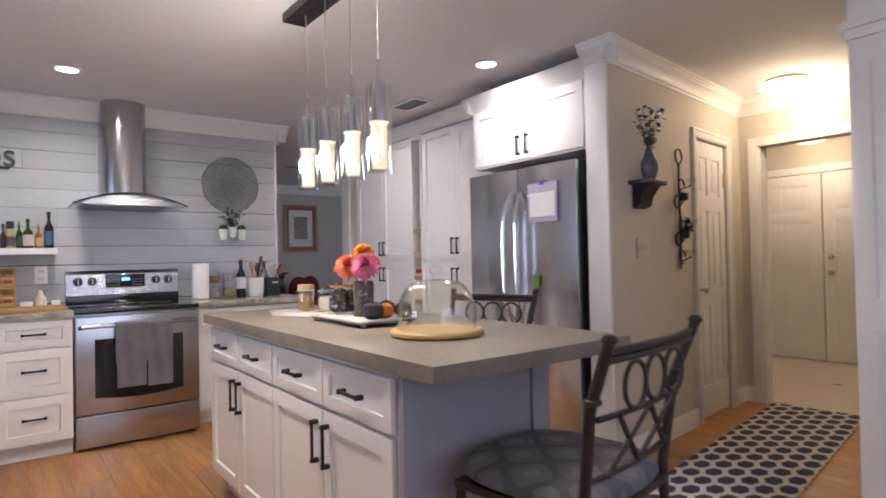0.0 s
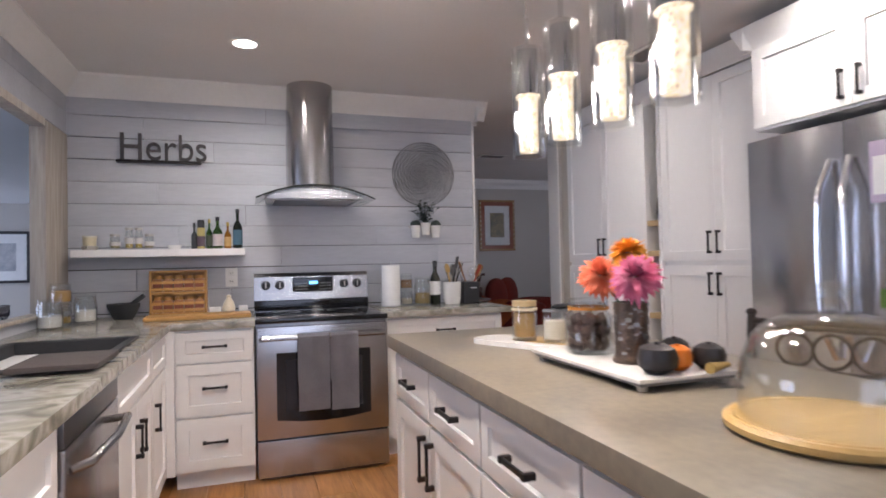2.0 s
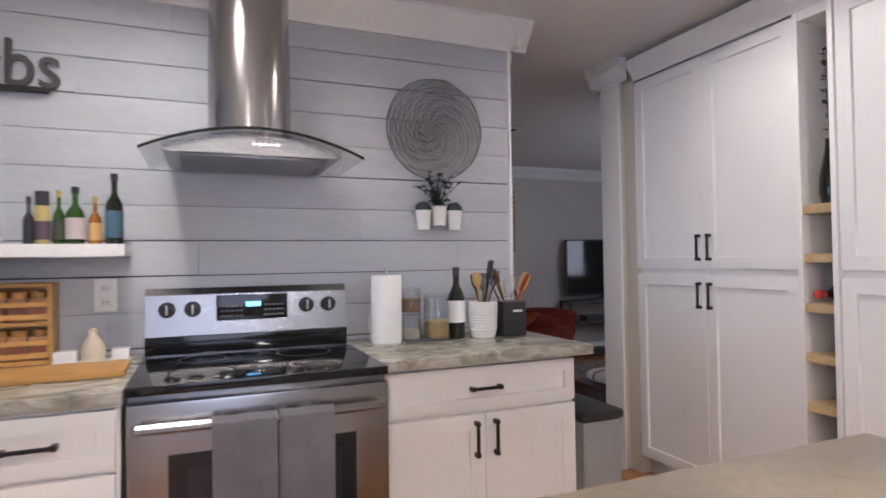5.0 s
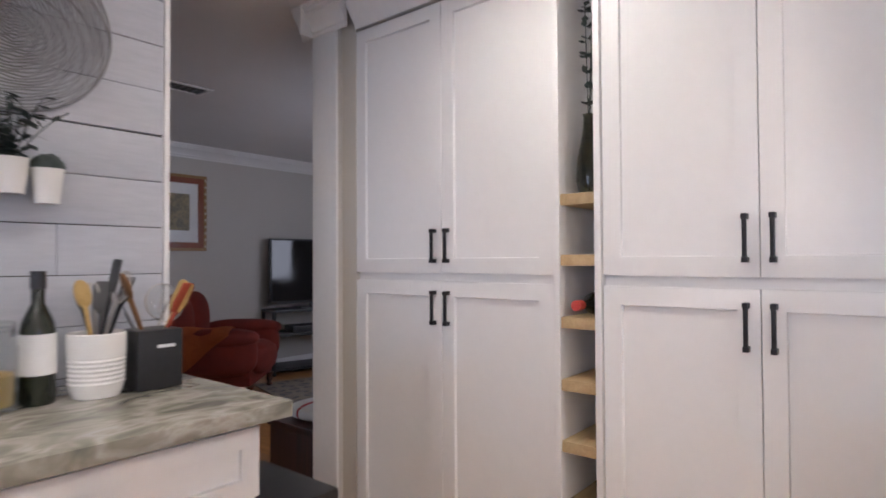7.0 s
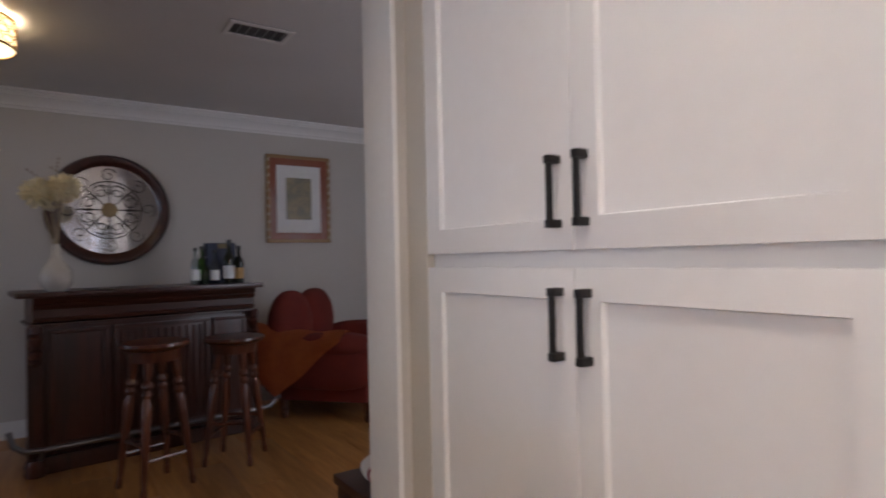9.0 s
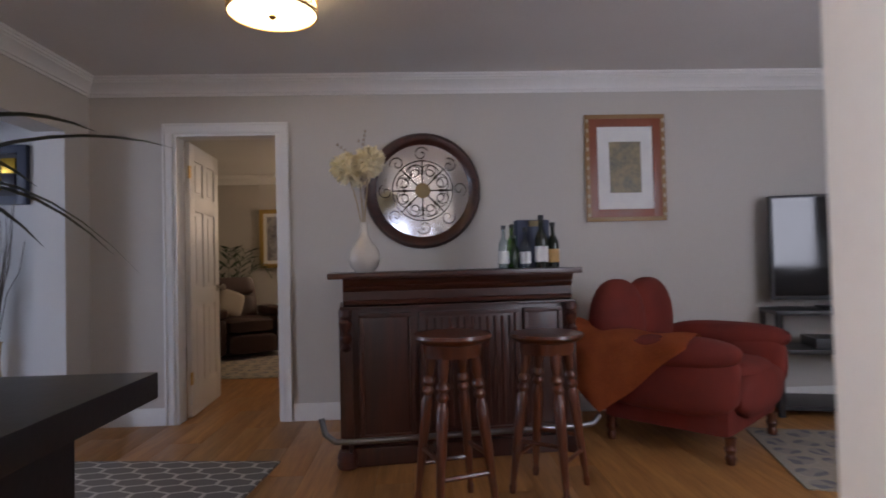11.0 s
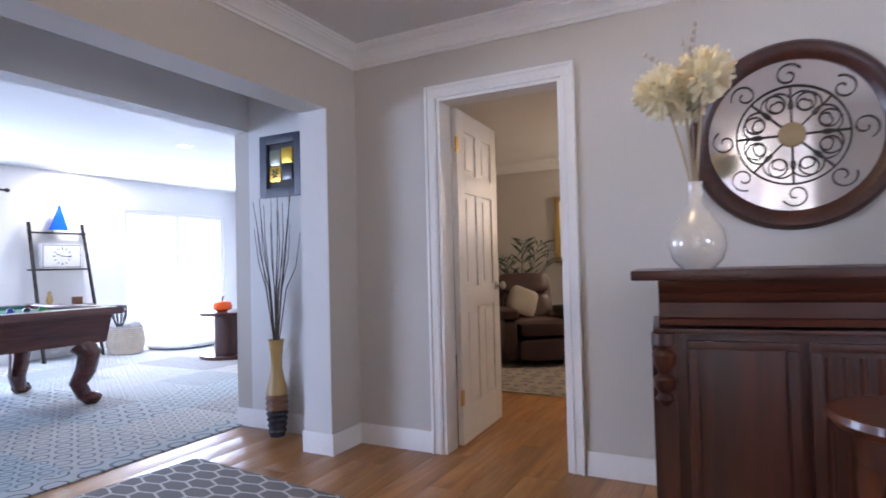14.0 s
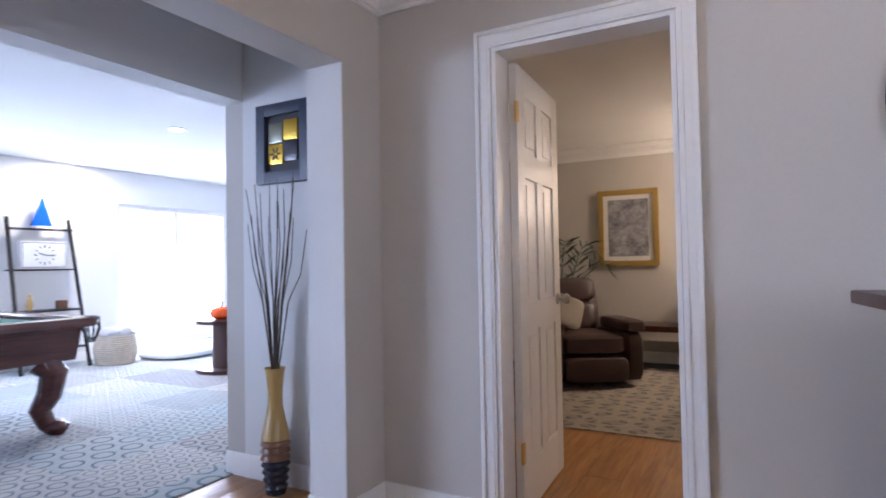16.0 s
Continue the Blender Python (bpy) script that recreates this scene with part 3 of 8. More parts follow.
def moulding(name, profile, x0, y0, x1, y1, side, z=0.0, material="white", label="white painted moulding"):
    """A moulding along a wall's face; side is the way it stands out from the wall."""
    if abs(x1 - x0) > abs(y1 - y0):
        s = 1 if side == "+y" else -1
        bm = prism([(y0 + s * u, z + v) for u, v in profile], "x", min(x0, x1), max(x0, x1))
    else:
        s = 1 if side == "+x" else -1
        bm = prism([(x0 + s * u, z + v) for u, v in profile], "y", min(y0, y1), max(y0, y1))
    return setting(name, bm, M[material], label, "moulding")


CZ = H - 0.136
FINE = ((0, 0), (0.010, 0), (0.010, 0.018), (0.018, 0.022), (0.018, 0.034), (0.022, 0.045), (0.034, 0.066), (0.050, 0.082), (0.058, 0.088), (0.058, 0.098), (0.066, 0.102), (0.066, 0.116), (0.074, 0.120), (0.074, 0.136), (0, 0.136))
for x0, y0, x1, y1, side in (
        (0.54, 9.12, 6.4, 9.12, "-y"), (0.54, 5.33, 0.54, 9.12, "+x"), (6.4, 5.58, 6.4, 9.12, "-x"), (3.2, 5.58, 6.4, 5.58, "+y"),
        (-0.34, 5.18, 2.49, 5.18, "-y"), (-0.34, -2.0, -0.34, 5.18, "+x"), (2.40, 5.10, 2.40, 5.33, "+x"), (0.54, 5.32, 2.49, 5.32, "+y"),
        (5.2, 0.88, 5.2, 2.33, "-x"), (3.15, 2.01, 3.15, 2.25, "-x"), (3.28, 5.35, 3.28, 5.66, "-x"),
        (-0.4, 13.6, 3.2, 13.6, "-y"), (-0.4, 9.24, -0.4, 13.6, "+x"), (3.10, -2.0, 3.10, 0.96, "-x"), (3.02, 0.88, 5.2, 0.88, "+y")):
    moulding("crown_moulding", FINE if max(y0, y1) > 5.4 or x0 >= 3.1 else CROWN, x0, y0, x1, y1, side, CZ)
for x0, y0, x1, y1, side in (
        (0.55, 9.12, 1.05, 9.12, "-y"), (1.93, 9.12, 6.4, 9.12, "-y"), (0.54, 8.83, 0.54, 9.12, "+x"), (0.33, 8.845, 0.555, 8.845, "-y"), (-0.5, 9.12, 0.34, 9.12, "-y"),
        (5.2, 2.25, 5.2, 2.33, "-x"), (3.28, 5.42, 3.28, 5.59, "-x"), (3.15, 2.09, 3.15, 2.236, "-x"),
        (3.28, 5.58, 6.4, 5.58, "+y"), (-0.4, 13.6, 3.2, 13.6, "-y"), (-5.3, 9.74, -5.3, 11.45, "+x")):
    moulding("baseboard", BASE, x0, y0, x1, y1, side)


def casing(name, x0, x1, y, head, side, w=0.07, d=0.018):
    """Door casing on a wall along x."""
    s = 1 if side == "+y" else -1
    ya, yb = sorted((y, y + s * d))
    bm = bmesh.new()
    box(x0 - w, ya, 0, x0, yb, head, 0.004, bm)
    box(x1, ya, 0, x1 + w, yb, head, 0.004, bm)
    box(x0 - w, ya, head, x1 + w, yb, head + w, 0.004, bm)
    yc, yd = sorted((y + s * d, y + s * (d + 0.009)))
    box(x0 - w, yc, 0, x0 - w + 0.018, yd, head + w, 0.003, bm)
    box(x1 + w - 0.018, yc, 0, x1 + w, yd, head + w, 0.003, bm)
    box(x0 - w + 0.018, yc, head + w - 0.018, x1 + w - 0.018, yd, head + w, 0.003, bm)
    yd = y + s * (d + 0.004)
    yc, yd = sorted((y + s * d, yd))
    box(x0 - 0.022, yc, 0, x0 - 0.010, yd, head + 0.010, 0.002, bm)
    box(x1 + 0.010, yc, 0, x1 + 0.022, yd, head + 0.010, 0.002, bm)
    box(x0 - 0.022, yc, head + 0.010, x1 + 0.022, yd, head + 0.022, 0.002, bm)
    return setting(name, bm, M["white"], "white painted door casing", "trim")


casing("casing_recliner_room", 1.12, 1.855, 9.12, 2.04, "-y")
setting("jamb_recliner_room", box(1.835, 9.112, 0, 1.853, 9.25, 2.038, 0, box(1.122, 9.112, 0, 1.140, 9.25, 2.038, 0, box(1.140, 9.112, 2.02, 1.835, 9.25, 2.038))), M["white"], "white painted door jamb", "trim")
swing(casing("casing_hall_door", 4.33, 4.90, 2.27, 2.03, "-y", 0.065))
swing(moulding("crown_moulding", FINE, 3.08, 2.27, 5.24, 2.27, "-y", CZ))
swing(moulding("baseboard", BASE, 3.16, 2.27, 4.26, 2.27, "-y"))
swing(moulding("baseboard", BASE, 4.97, 2.27, 5.24, 2.27, "-y"))
bm = bmesh.new()
for y0, y1, z0, z1 in ((2.18, 2.25, 0, 2.11), (1.13, 1.2, 0, 2.11), (1.2, 2.18, 2.04, 2.11)):
    box(5.18, y0, z0, 5.2, y1, z1, 0.004, bm)
    box(5.319, y0, z0, 5.335, y1, z1, 0.004, bm)
box(5.2, 2.165, 0, 5.32, 2.182, 2.04, 0, bm)
box(5.2, 1.198, 0, 5.32, 1.215, 2.04, 0, bm)
setting("casing_foyer", bm, M["white"], "cream painted casing of the foyer opening", "trim")
bm = box(3.275, 5.42, 0, 3.289, 5.59, CZ, 0.003)
setting("pilaster_bar", bm, M["white"], "white painted wall end beside the pantry", "trim")
setting("pilaster_fridge", box(3.13, 2.086, 0, 3.149, 2.236, CZ, 0.003), M["white"], "white painted wall end beside the refrigerator", "trim")
bm = box(3.06, 0.60, 0, 3.10, 0.885, CZ, 0.004)
for y0, y1, z0, z1 in ((0.655, 0.83, 0.2, 0.9), (0.655, 0.83, 1.0, 1.95)):
    box(3.05, y0, z0, 3.06, y1, z0 + 0.02, 0.003, bm)
    box(3.05, y0, z1 - 0.02, 3.06, y1, z1, 0.003, bm)
    box(3.05, y0, z0 + 0.02, 3.06, y0 + 0.02, z1 - 0.02, 0.003, bm)
    box(3.05, y1 - 0.02, z0 + 0.02, 3.06, y1, z1 - 0.02, 0.003, bm)
box(3.045, 0.59, 0.0, 3.06, 0.892, 0.16, 0.004, bm)
box(3.04, 0.59, 2.03, 3.06, 0.895, 2.07, 0.006, bm)
box(3.025, 0.58, 2.07, 3.06, 0.91, 2.10, 0.006, bm)
setting("pilaster_hall", bm, M["white"], "panelled white pilaster with a stepped capital", "trim")
setting("partition_end_post", box(2.36, 5.327, 0, 2.446, 5.46, H), M["palewall"], "pale painted end of the partition wall", "wall")
setting("shiplap_end_trim", box(2.386, 5.175, 0, 2.403, 5.325, H - 0.11, 0.003), M["white"], "white corner board on the wall end", "trim")
setting("pass_through_post", box(-0.405, 4.752, 0.965, -0.325, 5.165, 2.06, 0.006), M["postwood"], "rough whitewashed wooden post of the pass-through", "post")
setting("pass_through_frame", box(-0.405, 1.9, 2.02, -0.325, 4.75, 2.064, 0.004, box(-0.405, 1.9, 0.965, -0.325, 4.75, 0.985, 0.004)), M["postwood"], "rough wooden lining of the pass-through", "trim")

# ---- cabinets ----


def shaker(w, h, rail=0.06, t=0.02):
    """Shaker door or drawer front in one piece, in the xz plane, face towards -y, corner at the origin."""
    g = 0.0015
    bm = bmesh.new()
    out = [bm.verts.new(p) for p in ((g, -t, g), (w - g, -t, g), (w - g, -t, h - g), (g, -t, h - g))]
    back = [bm.verts.new((v.co.x, 0, v.co.z)) for v in out]
    rim = [bm.verts.new(p) for p in ((rail, -t, rail), (w - rail, -t, rail), (w - rail, -t, h - rail), (rail, -t, h - rail))]
    k = 0.0025
    low = [bm.verts.new(p) for p in ((rail + k, -0.009, rail + k), (w - rail - k, -0.009, rail + k), (w - rail - k, -0.009, h - rail - k), (rail + k, -0.009, h - rail - k))]
    for ring_a, ring_b in ((back, out), (out, rim), (rim, low)):
        for i in range(4):
            bm.faces.new((ring_a[i], ring_a[(i + 1) % 4], ring_b[(i + 1) % 4], ring_b[i]))
    bm.faces.new(low)
    bm.faces.new(back[::-1])
    bmesh.ops.recalc_face_normals(bm, faces=bm.faces)
    edges = [e for e in bm.edges if all(v in out for v in e.verts)]
    bmesh.ops.bevel(bm, geom=edges, offset=0.0018, segments=2, profile=0.7, affect="EDGES")
    return bm


def bar_handle(length, upright):
    """Squared black pull standing off a front, centred on the origin."""
    bm = bmesh.new()
    k = length / 2
    if upright:
        box(-0.006, -0.028, -k, 0.006, -0.019, k, 0.003, bm)
        for s in (-k + 0.008, k - 0.008):
            box(-0.008, -0.03, s - 0.008, 0.008, 0, s + 0.008, 0.003, bm)
    else:
        box(-k, -0.028, -0.006, k, -0.019, 0.006, 0.003, bm)
        for s in (-k + 0.008, k - 0.008):
            box(s - 0.008, -0.03, -0.008, s + 0.008, 0, 0.008, 0.003, bm)
    return bm


def cabinet(name, label, m, width, depth, height, fronts, toe=0.1, group="", handle=0.13):
    """Carcass with fronts: (name, x, z, w, h, handle x, handle z, upright)."""
    t = thing(name, label, "cabinet", m, group)
    bm = box(0, 0.0, toe, width, depth, height)
    if toe:
        box(0.0, 0.06, 0, width, depth, toe, 0, bm)
    part("body", bm, M["cabinet"], t)
    for nm, x, z, w, h, hx, hz, up in fronts:
        d = part(nm, shaker(w, h, min(0.06, h * 0.28)), M["cabinet"], t, "", pose(x, -0.001, z))
        if hx is not None:
            part("handle", bar_handle(handle, up), M["blackmetal"], d, "matt black bar pull", pose(hx - x, -0.021, hz - z))
    return t


def tall_pantry(label, y_left, width):
    """Two-storey pantry, face towards -x; y_left is its left end seen from the front."""
    hw = width / 2
    zt = 2.285
    fr = []
    for i in (0, 1):
        hx = hw - 0.034 if i == 0 else hw + 0.034
        fr.append(("door", i * hw, 1.195, hw, zt - 1.195, hx, 1.305, True))
        fr.append(("door", i * hw, 0.11, hw, 1.165 - 0.11, hx, 1.06, True))
    t = cabinet("pantry_cabinet", label, pose(3.342, y_left, 0, 0, 0, -90), width, 0.6, zt + 0.01, fr, 0.1, "tall pantry cabinets", 0.135)
    return t


tall_pantry("tall white shaker pantry cabinet with four doors", 5.335, 0.995)
tall_pantry("tall white shaker pantry cabinet beside the refrigerator", 4.165, 0.905)
# open wine cubby between the two pantries
cub = thing("wine_cubby", "narrow open cubby with raw pine shelves between pantries", "shelf", pose(3.33, 4.338, 0, 0, 0, -90))
for x0, x1 in ((0, 0.022), (0.148, 0.17)):
    part("side_panel", box(x0, -0.018, 0.1, x1, 0.33, 2.295, 0.002), M["cabinet"], cub)
part("back_panel", box(0.022, 0.28, 0.1, 0.148, 0.3, 2.295), M["white"], cub)
part("kick", box(0, 0.03, 0, 0.17, 0.06, 0.1), M["cabinet"], cub)
part("top_panel", box(0.022, -0.015, 2.255, 0.148, 0.28, 2.295), M["cabinet"], cub)
for z in (1.47, 1.265, 1.055, 0.845, 0.64, 0.43, 0.22):
    part("shelf", box(0.0225, -0.012, z - 0.038, 0.1475, 0.279, z, 0.004), M["shelfwood"], cub, "thick raw pine shelf")
PCROWN = ((0, 0), (0.015, 0), (0.02, 0.02), (0.05, 0.06), (0.07, 0.09), (0.075, 0.11), (0, 0.11))
moulding("pantry_crown", PCROWN, 3.33, 3.36, 3.33, 5.335, "-x", 2.296, label="stepped crown on the pantry cabinets")
setting("pantry_filler", box(3.32, 5.336, 0, 3.9, 5.43, 2.40), M["beige"], "cream filler panel beside the pantry", "trim")

# cabinet over the refrigerator
fc = cabinet("over_fridge_cabinet", "white shaker cabinet above the refrigerator", pose(3.16, 3.255, 1.84, 0, 0, -90), 1.0, 0.7, 0.41,
             [("door", 0, 0.01, 0.5, 0.40, 0.46, 0.105, True), ("door", 0.5, 0.01, 0.5, 0.40, 0.54, 0.105, True)], 0)
moulding("fridge_crown", PCROWN, 3.16, 2.24, 3.16, 3.33, "-x", 2.25, label="stepped crown above the refrigerator cabinet")
setting("fridge_crown_return", prism([(3.255 + u, 2.25 + v) for u, v in PCROWN], "x", 3.085, 3.40), M["white"], "crown return", "moulding")

# refrigerator
fr = thing("refrigerator", "stainless steel french-door refrigerator with a pinned calendar", "refrigerator", pose(3.08, 3.25, 0, 0, 0, -90) @ Matrix.Diagonal((1.03, 1, 1, 1)))
part("body", box(0.01, 0.05, 0.02, 0.95, 0.75, 1.78, 0.006), M["darksteel"], fr)
part("toe_grille", box(0.02, 0.03, 0.0, 0.94, 0.06, 0.06), M["black"], fr)


def bowed_door(x0, x1, z0, z1, bulge=0.03):
    out = [(x1, 0.045), (x0, 0.045)]
    for i in range(9):
        u = i / 8
        out.append((x0 + (x1 - x0) * u, -bulge * math.sin(math.pi * (0.12 + 0.76 * u)) + 0.012))
    return prism(out, "z", z0, z1)


for x0, x1, hx in ((0.012, 0.478, 0.44), (0.482, 0.948, 0.52)):
    d = part("door", bowed_door(x0, x1, 0.72, 1.775), M["fridgesteel"], fr)
    part("handle", tube([(hx + (0.5 - hx) * 2.2 * (1 - (2 * u - 1) ** 2) * -0.2, -0.02 - 0.062 * min(1, 6 * u, 6 * (1 - u)), 0.78 + 0.84 * u) for u in [i / 12 for i in range(13)]], 0.014), M["fridgesteel"], d, "curved steel handle")
d = part("freezer_drawer", bowed_door(0.012, 0.948, 0.07, 0.705), M["fridgesteel"], fr)
part("handle", tube([(0.1, -0.015, 0.61), (0.15, -0.065, 0.62), (0.48, -0.075, 0.62), (0.81, -0.065, 0.62), (0.86, -0.015, 0.61)], 0.014), M["fridgesteel"], d, "curved steel handle")
cal = thing("wall_calendar", "pink and white paper calendar on the refrigerator door", "calendar", pose(3.08, 3.25, 0, 0, 0, -90) @ Matrix.Diagonal((1.03, 1, 1, 1)))
part("sheet", box(0.60, -0.032, 1.42, 0.83, -0.029, 1.66), plain("lilac_paper", (0.52, 0.44, 0.58), 0.8), cal)
part("page", box(0.615, -0.036, 1.45, 0.815, -0.0325, 1.60), M["paper"], cal)
part("clip", box(0.70, -0.042, 1.645, 0.735, -0.034, 1.675, 0.003), plain("purple_clip", (0.12, 0.05, 0.2)), cal)
single("fridge_magnet", box(0.625, -0.033, 1.01, 0.675, -0.029, 1.085, 0.001), plain("green_magnet", (0.12, 0.22, 0.05)), "small green paper magnet on the refrigerator", "magnet", pose(3.08, 3.25, 0, 0, 0, -90) @ Matrix.Diagonal((1.03, 1, 1, 1)))

# base cabinets on the shiplap wall and along the pass-through
cabinet("base_cabinet", "white shaker base cabinet with a drawer over two doors", pose(1.535, 4.60, 0), 0.80, 0.56, 0.875,
        [("drawer", 0, 0.70, 0.80, 0.165, 0.4, 0.785, False), ("door", 0, 0.11, 0.4, 0.58, 0.36, 0.60, True), ("door", 0.4, 0.11, 0.4, 0.58, 0.44, 0.60, True)])
cabinet("drawer_cabinet", "white shaker base cabinet with three drawers", pose(0.345, 4.47, 0), 0.41, 0.69, 0.875,
        [("drawer", 0.01, 0.70, 0.39, 0.165, 0.205, 0.785, False), ("drawer", 0.01, 0.405, 0.39, 0.285, 0.205, 0.56, False), ("drawer", 0.01, 0.11, 0.39, 0.285, 0.205, 0.265, False)])
WX = 0.285
for y0, w, fronts, lab in (
        (3.98, 0.46, [("drawer", 0.005, 0.70, 0.45, 0.165, None, None, False), ("door", 0.005, 0.11, 0.45, 0.58, 0.06, 0.52, True)], "white shaker corner cabinet with one door"),
        (3.22, 0.755, [("drawer", 0.005, 0.70, 0.745, 0.165, None, None, False), ("door", 0.005, 0.11, 0.37, 0.58, 0.33, 0.55, True), ("door", 0.38, 0.11, 0.37, 0.58, 0.42, 0.55, True)], "white shaker sink base cabinet with two doors"),
        (1.55, 1.04, [("drawer", 0.005, 0.70, 1.03, 0.165, 0.5, 0.785, False), ("door", 0.005, 0.11, 0.51, 0.58, 0.47, 0.60, True), ("door", 0.52, 0.11, 0.51, 0.58, 0.56, 0.60, True)], "white shaker base cabinet beside the dishwasher")):
    cabinet("base_cabinet", lab, pose(WX, y0, 0, 0, 0, 90), w, 0.60, 0.875, fronts)
dw = thing("dishwasher", "stainless steel dishwasher with a curved bar handle", "dishwasher", pose(WX, 2.605, 0, 0, 0, 90))
part("body", box(0.0, 0.0, 0.1, 0.6, 0.58, 0.872), M["darksteel"], dw)
part("door", box(0.003, -0.03, 0.11, 0.597, -0.001, 0.80, 0.006), M["steel"], dw)
part("control_panel", box(0.003, -0.028, 0.803, 0.597, -0.001, 0.87, 0.004), M["darksteel"], dw)
part("handle", tube([(0.05, -0.03, 0.74), (0.07, -0.07, 0.75), (0.3, -0.085, 0.75), (0.53, -0.07, 0.75), (0.55, -0.03, 0.74)], 0.012), M["steelx"], dw)
part("kick", box(0.0, 0.06, 0, 0.6, 0.1, 0.1), M["black"], dw)
# worktops
top = thing("worktop", "polished green-grey granite worktop with a chiselled edge", "worktop")
part("slab", box(1.53, 4.545, 0.876, 2.403, 5.178, 0.915, 0.006), M["granite"], top)
top2 = thing("worktop", "L-shaped polished granite worktop round a dark sink", "worktop")
bm = slab(((-0.338, 4.44, 0.762, 5.178), (-0.338, 3.87, 0.325, 4.44), (-0.338, 1.5, 0.325, 3.12), (-0.338, 3.12, -0.20, 3.87), (0.255, 3.12, 0.325, 3.87)), 0.876, 0.915, 0.004)
part("slab", bm, M["granite"], top2)
sk = thing("kitchen_sink", "dark grey composite sink set in the worktop", "sink")
bm = bmesh.new()
for a in ((-0.20, 3.12, 0.70, 0.255, 3.87, 0.72), (-0.20, 3.12, 0.72, -0.185, 3.87, 0.922), (0.235, 3.12, 0.72, 0.255, 3.87, 0.922), (-0.185, 3.12, 0.72, 0.235, 3.14, 0.922), (-0.185, 3.85, 0.72, 0.235, 3.87, 0.922)):
    box(*a, 0.003, bm)
part("basin", bm, M["sink"], sk)
part("rim", slab(((-0.215, 3.09, 0.27, 3.13), (-0.215, 3.86, 0.27, 3.90), (-0.215, 3.13, -0.19, 3.86), (0.24, 3.13, 0.27, 3.86)), 0.9155, 0.925, 0.003), M["sink"], sk)
part("drain", lathe([(0.0, 0.722), (0.04, 0.722), (0.045, 0.725), (0.03, 0.728), (0, 0.727)], 20, at=(0.03, 3.5, 0)), M["steel"], sk)
single("dish_mat", box(0.06, 3.0, 0.927, 0.30, 3.30, 0.945, 0.006), surface("dark_taupe_cloth", (0.085, 0.07, 0.065), (0.06, 0.05, 0.047), 0.95, s1=8, s2=160, bump=0.5), "dark grey folded drying cloth at the sink edge", "cloth")

# range
st = thing("range", "stainless steel electric range with black glass cooktop", "range", pose(0.765, 4.475, 0))
W = 0.762
part("body", box(0.0, 0.03, 0.05, W, 0.68, 0.885, 0.003), M["darksteel"], st)
part("cooktop", box(-0.004, 0.0, 0.886, W + 0.004, 0.62, 0.915, 0.006), M["blackglass"], st, "black glass cooktop")
for bx, by, br in ((0.2, 0.17, 0.1), (0.56, 0.17, 0.085), (0.2, 0.44, 0.08), (0.56, 0.44, 0.1)):
    part("burner_ring", lathe([(br - 0.003, 0.9151), (br, 0.9154), (br + 0.002, 0.9151)], 40, at=(bx, by, 0)), plain("burner_grey", (0.025, 0.025, 0.026), 0.3), st)
dr = part("oven_door", box(0.004, -0.02, 0.235, W - 0.004, 0.028, 0.868, 0.006), M["steel"], st)
part("window", prism([(0.11, 0.34), (0.25, 0.322), (0.38, 0.316), (0.51, 0.322), (0.65, 0.34), (0.65, 0.72), (0.11, 0.72)], "y", -0.024, -0.019), M["blackglass"], dr, "dark oven glass")
part("window_inner", box(0.16, -0.0265, 0.39, 0.60, -0.0245, 0.68), plain("oven_dark", (0.02, 0.02, 0.025), 0.12), dr)
part("handle", tube([(0.03, -0.02, 0.80), (0.035, -0.07, 0.81), (0.38, -0.085, 0.81), (0.727, -0.07, 0.81), (0.732, -0.02, 0.80)], 0.015), M["steelx"], dr, "steel bar handle")
part("drawer", box(0.004, -0.018, 0.02, W - 0.004, 0.028, 0.225, 0.006), M["steel"], st, "steel storage drawer")
part("plinth", box(0.02, 0.03, 0, W - 0.02, 0.6, 0.05), M["black"], st)
bg = part("backguard", prism([(0.585, 0.915), (0.68, 0.915), (0.68, 1.165), (0.625, 1.165), (0.60, 1.14)], "x", 0.0, W), M["steelx"], st)
part("lower_panel", box(0.0, 0.575, 0.916, W, 0.5995, 0.985, 0.004), M["blackglass"], st)
for kx in (0.075, 0.165, W - 0.165, W - 0.075):
    k = part("knob", tube([(kx, 0.60, 1.085), (kx, 0.588, 1.085)], 0.030, 20, tube([(kx, 0.592, 1.085), (kx, 0.566, 1.083)], 0.023, 20)), M["black"], bg, "black control knob")
    part("pointer", box(kx - 0.004, 0.562, 1.068, kx + 0.004, 0.567, 1.104, 0.002), M["nickel"], k)
part("display", box(0.25, 0.589, 1.035, 0.52, 0.597, 1.135, 0.003), M["blackglass"], bg, "black control display")
part("clock_digits", box(0.36, 0.586, 1.088, 0.415, 0.5885, 1.106), M["clockglow"], bg, "glowing blue clock digits")
for i in range(5):
    for j in range(3):
        part("key", box(0.265 + i * 0.018, 0.587, 1.05 + j * 0.02, 0.277 + i * 0.018, 0.5885, 1.056 + j * 0.02), M["graycan"], bg)
        part("key", box(0.43 + i * 0.016, 0.587, 1.05 + j * 0.02, 0.44 + i * 0.016, 0.5885, 1.056 + j * 0.02), M["graycan"], bg)
# towels over the oven handle


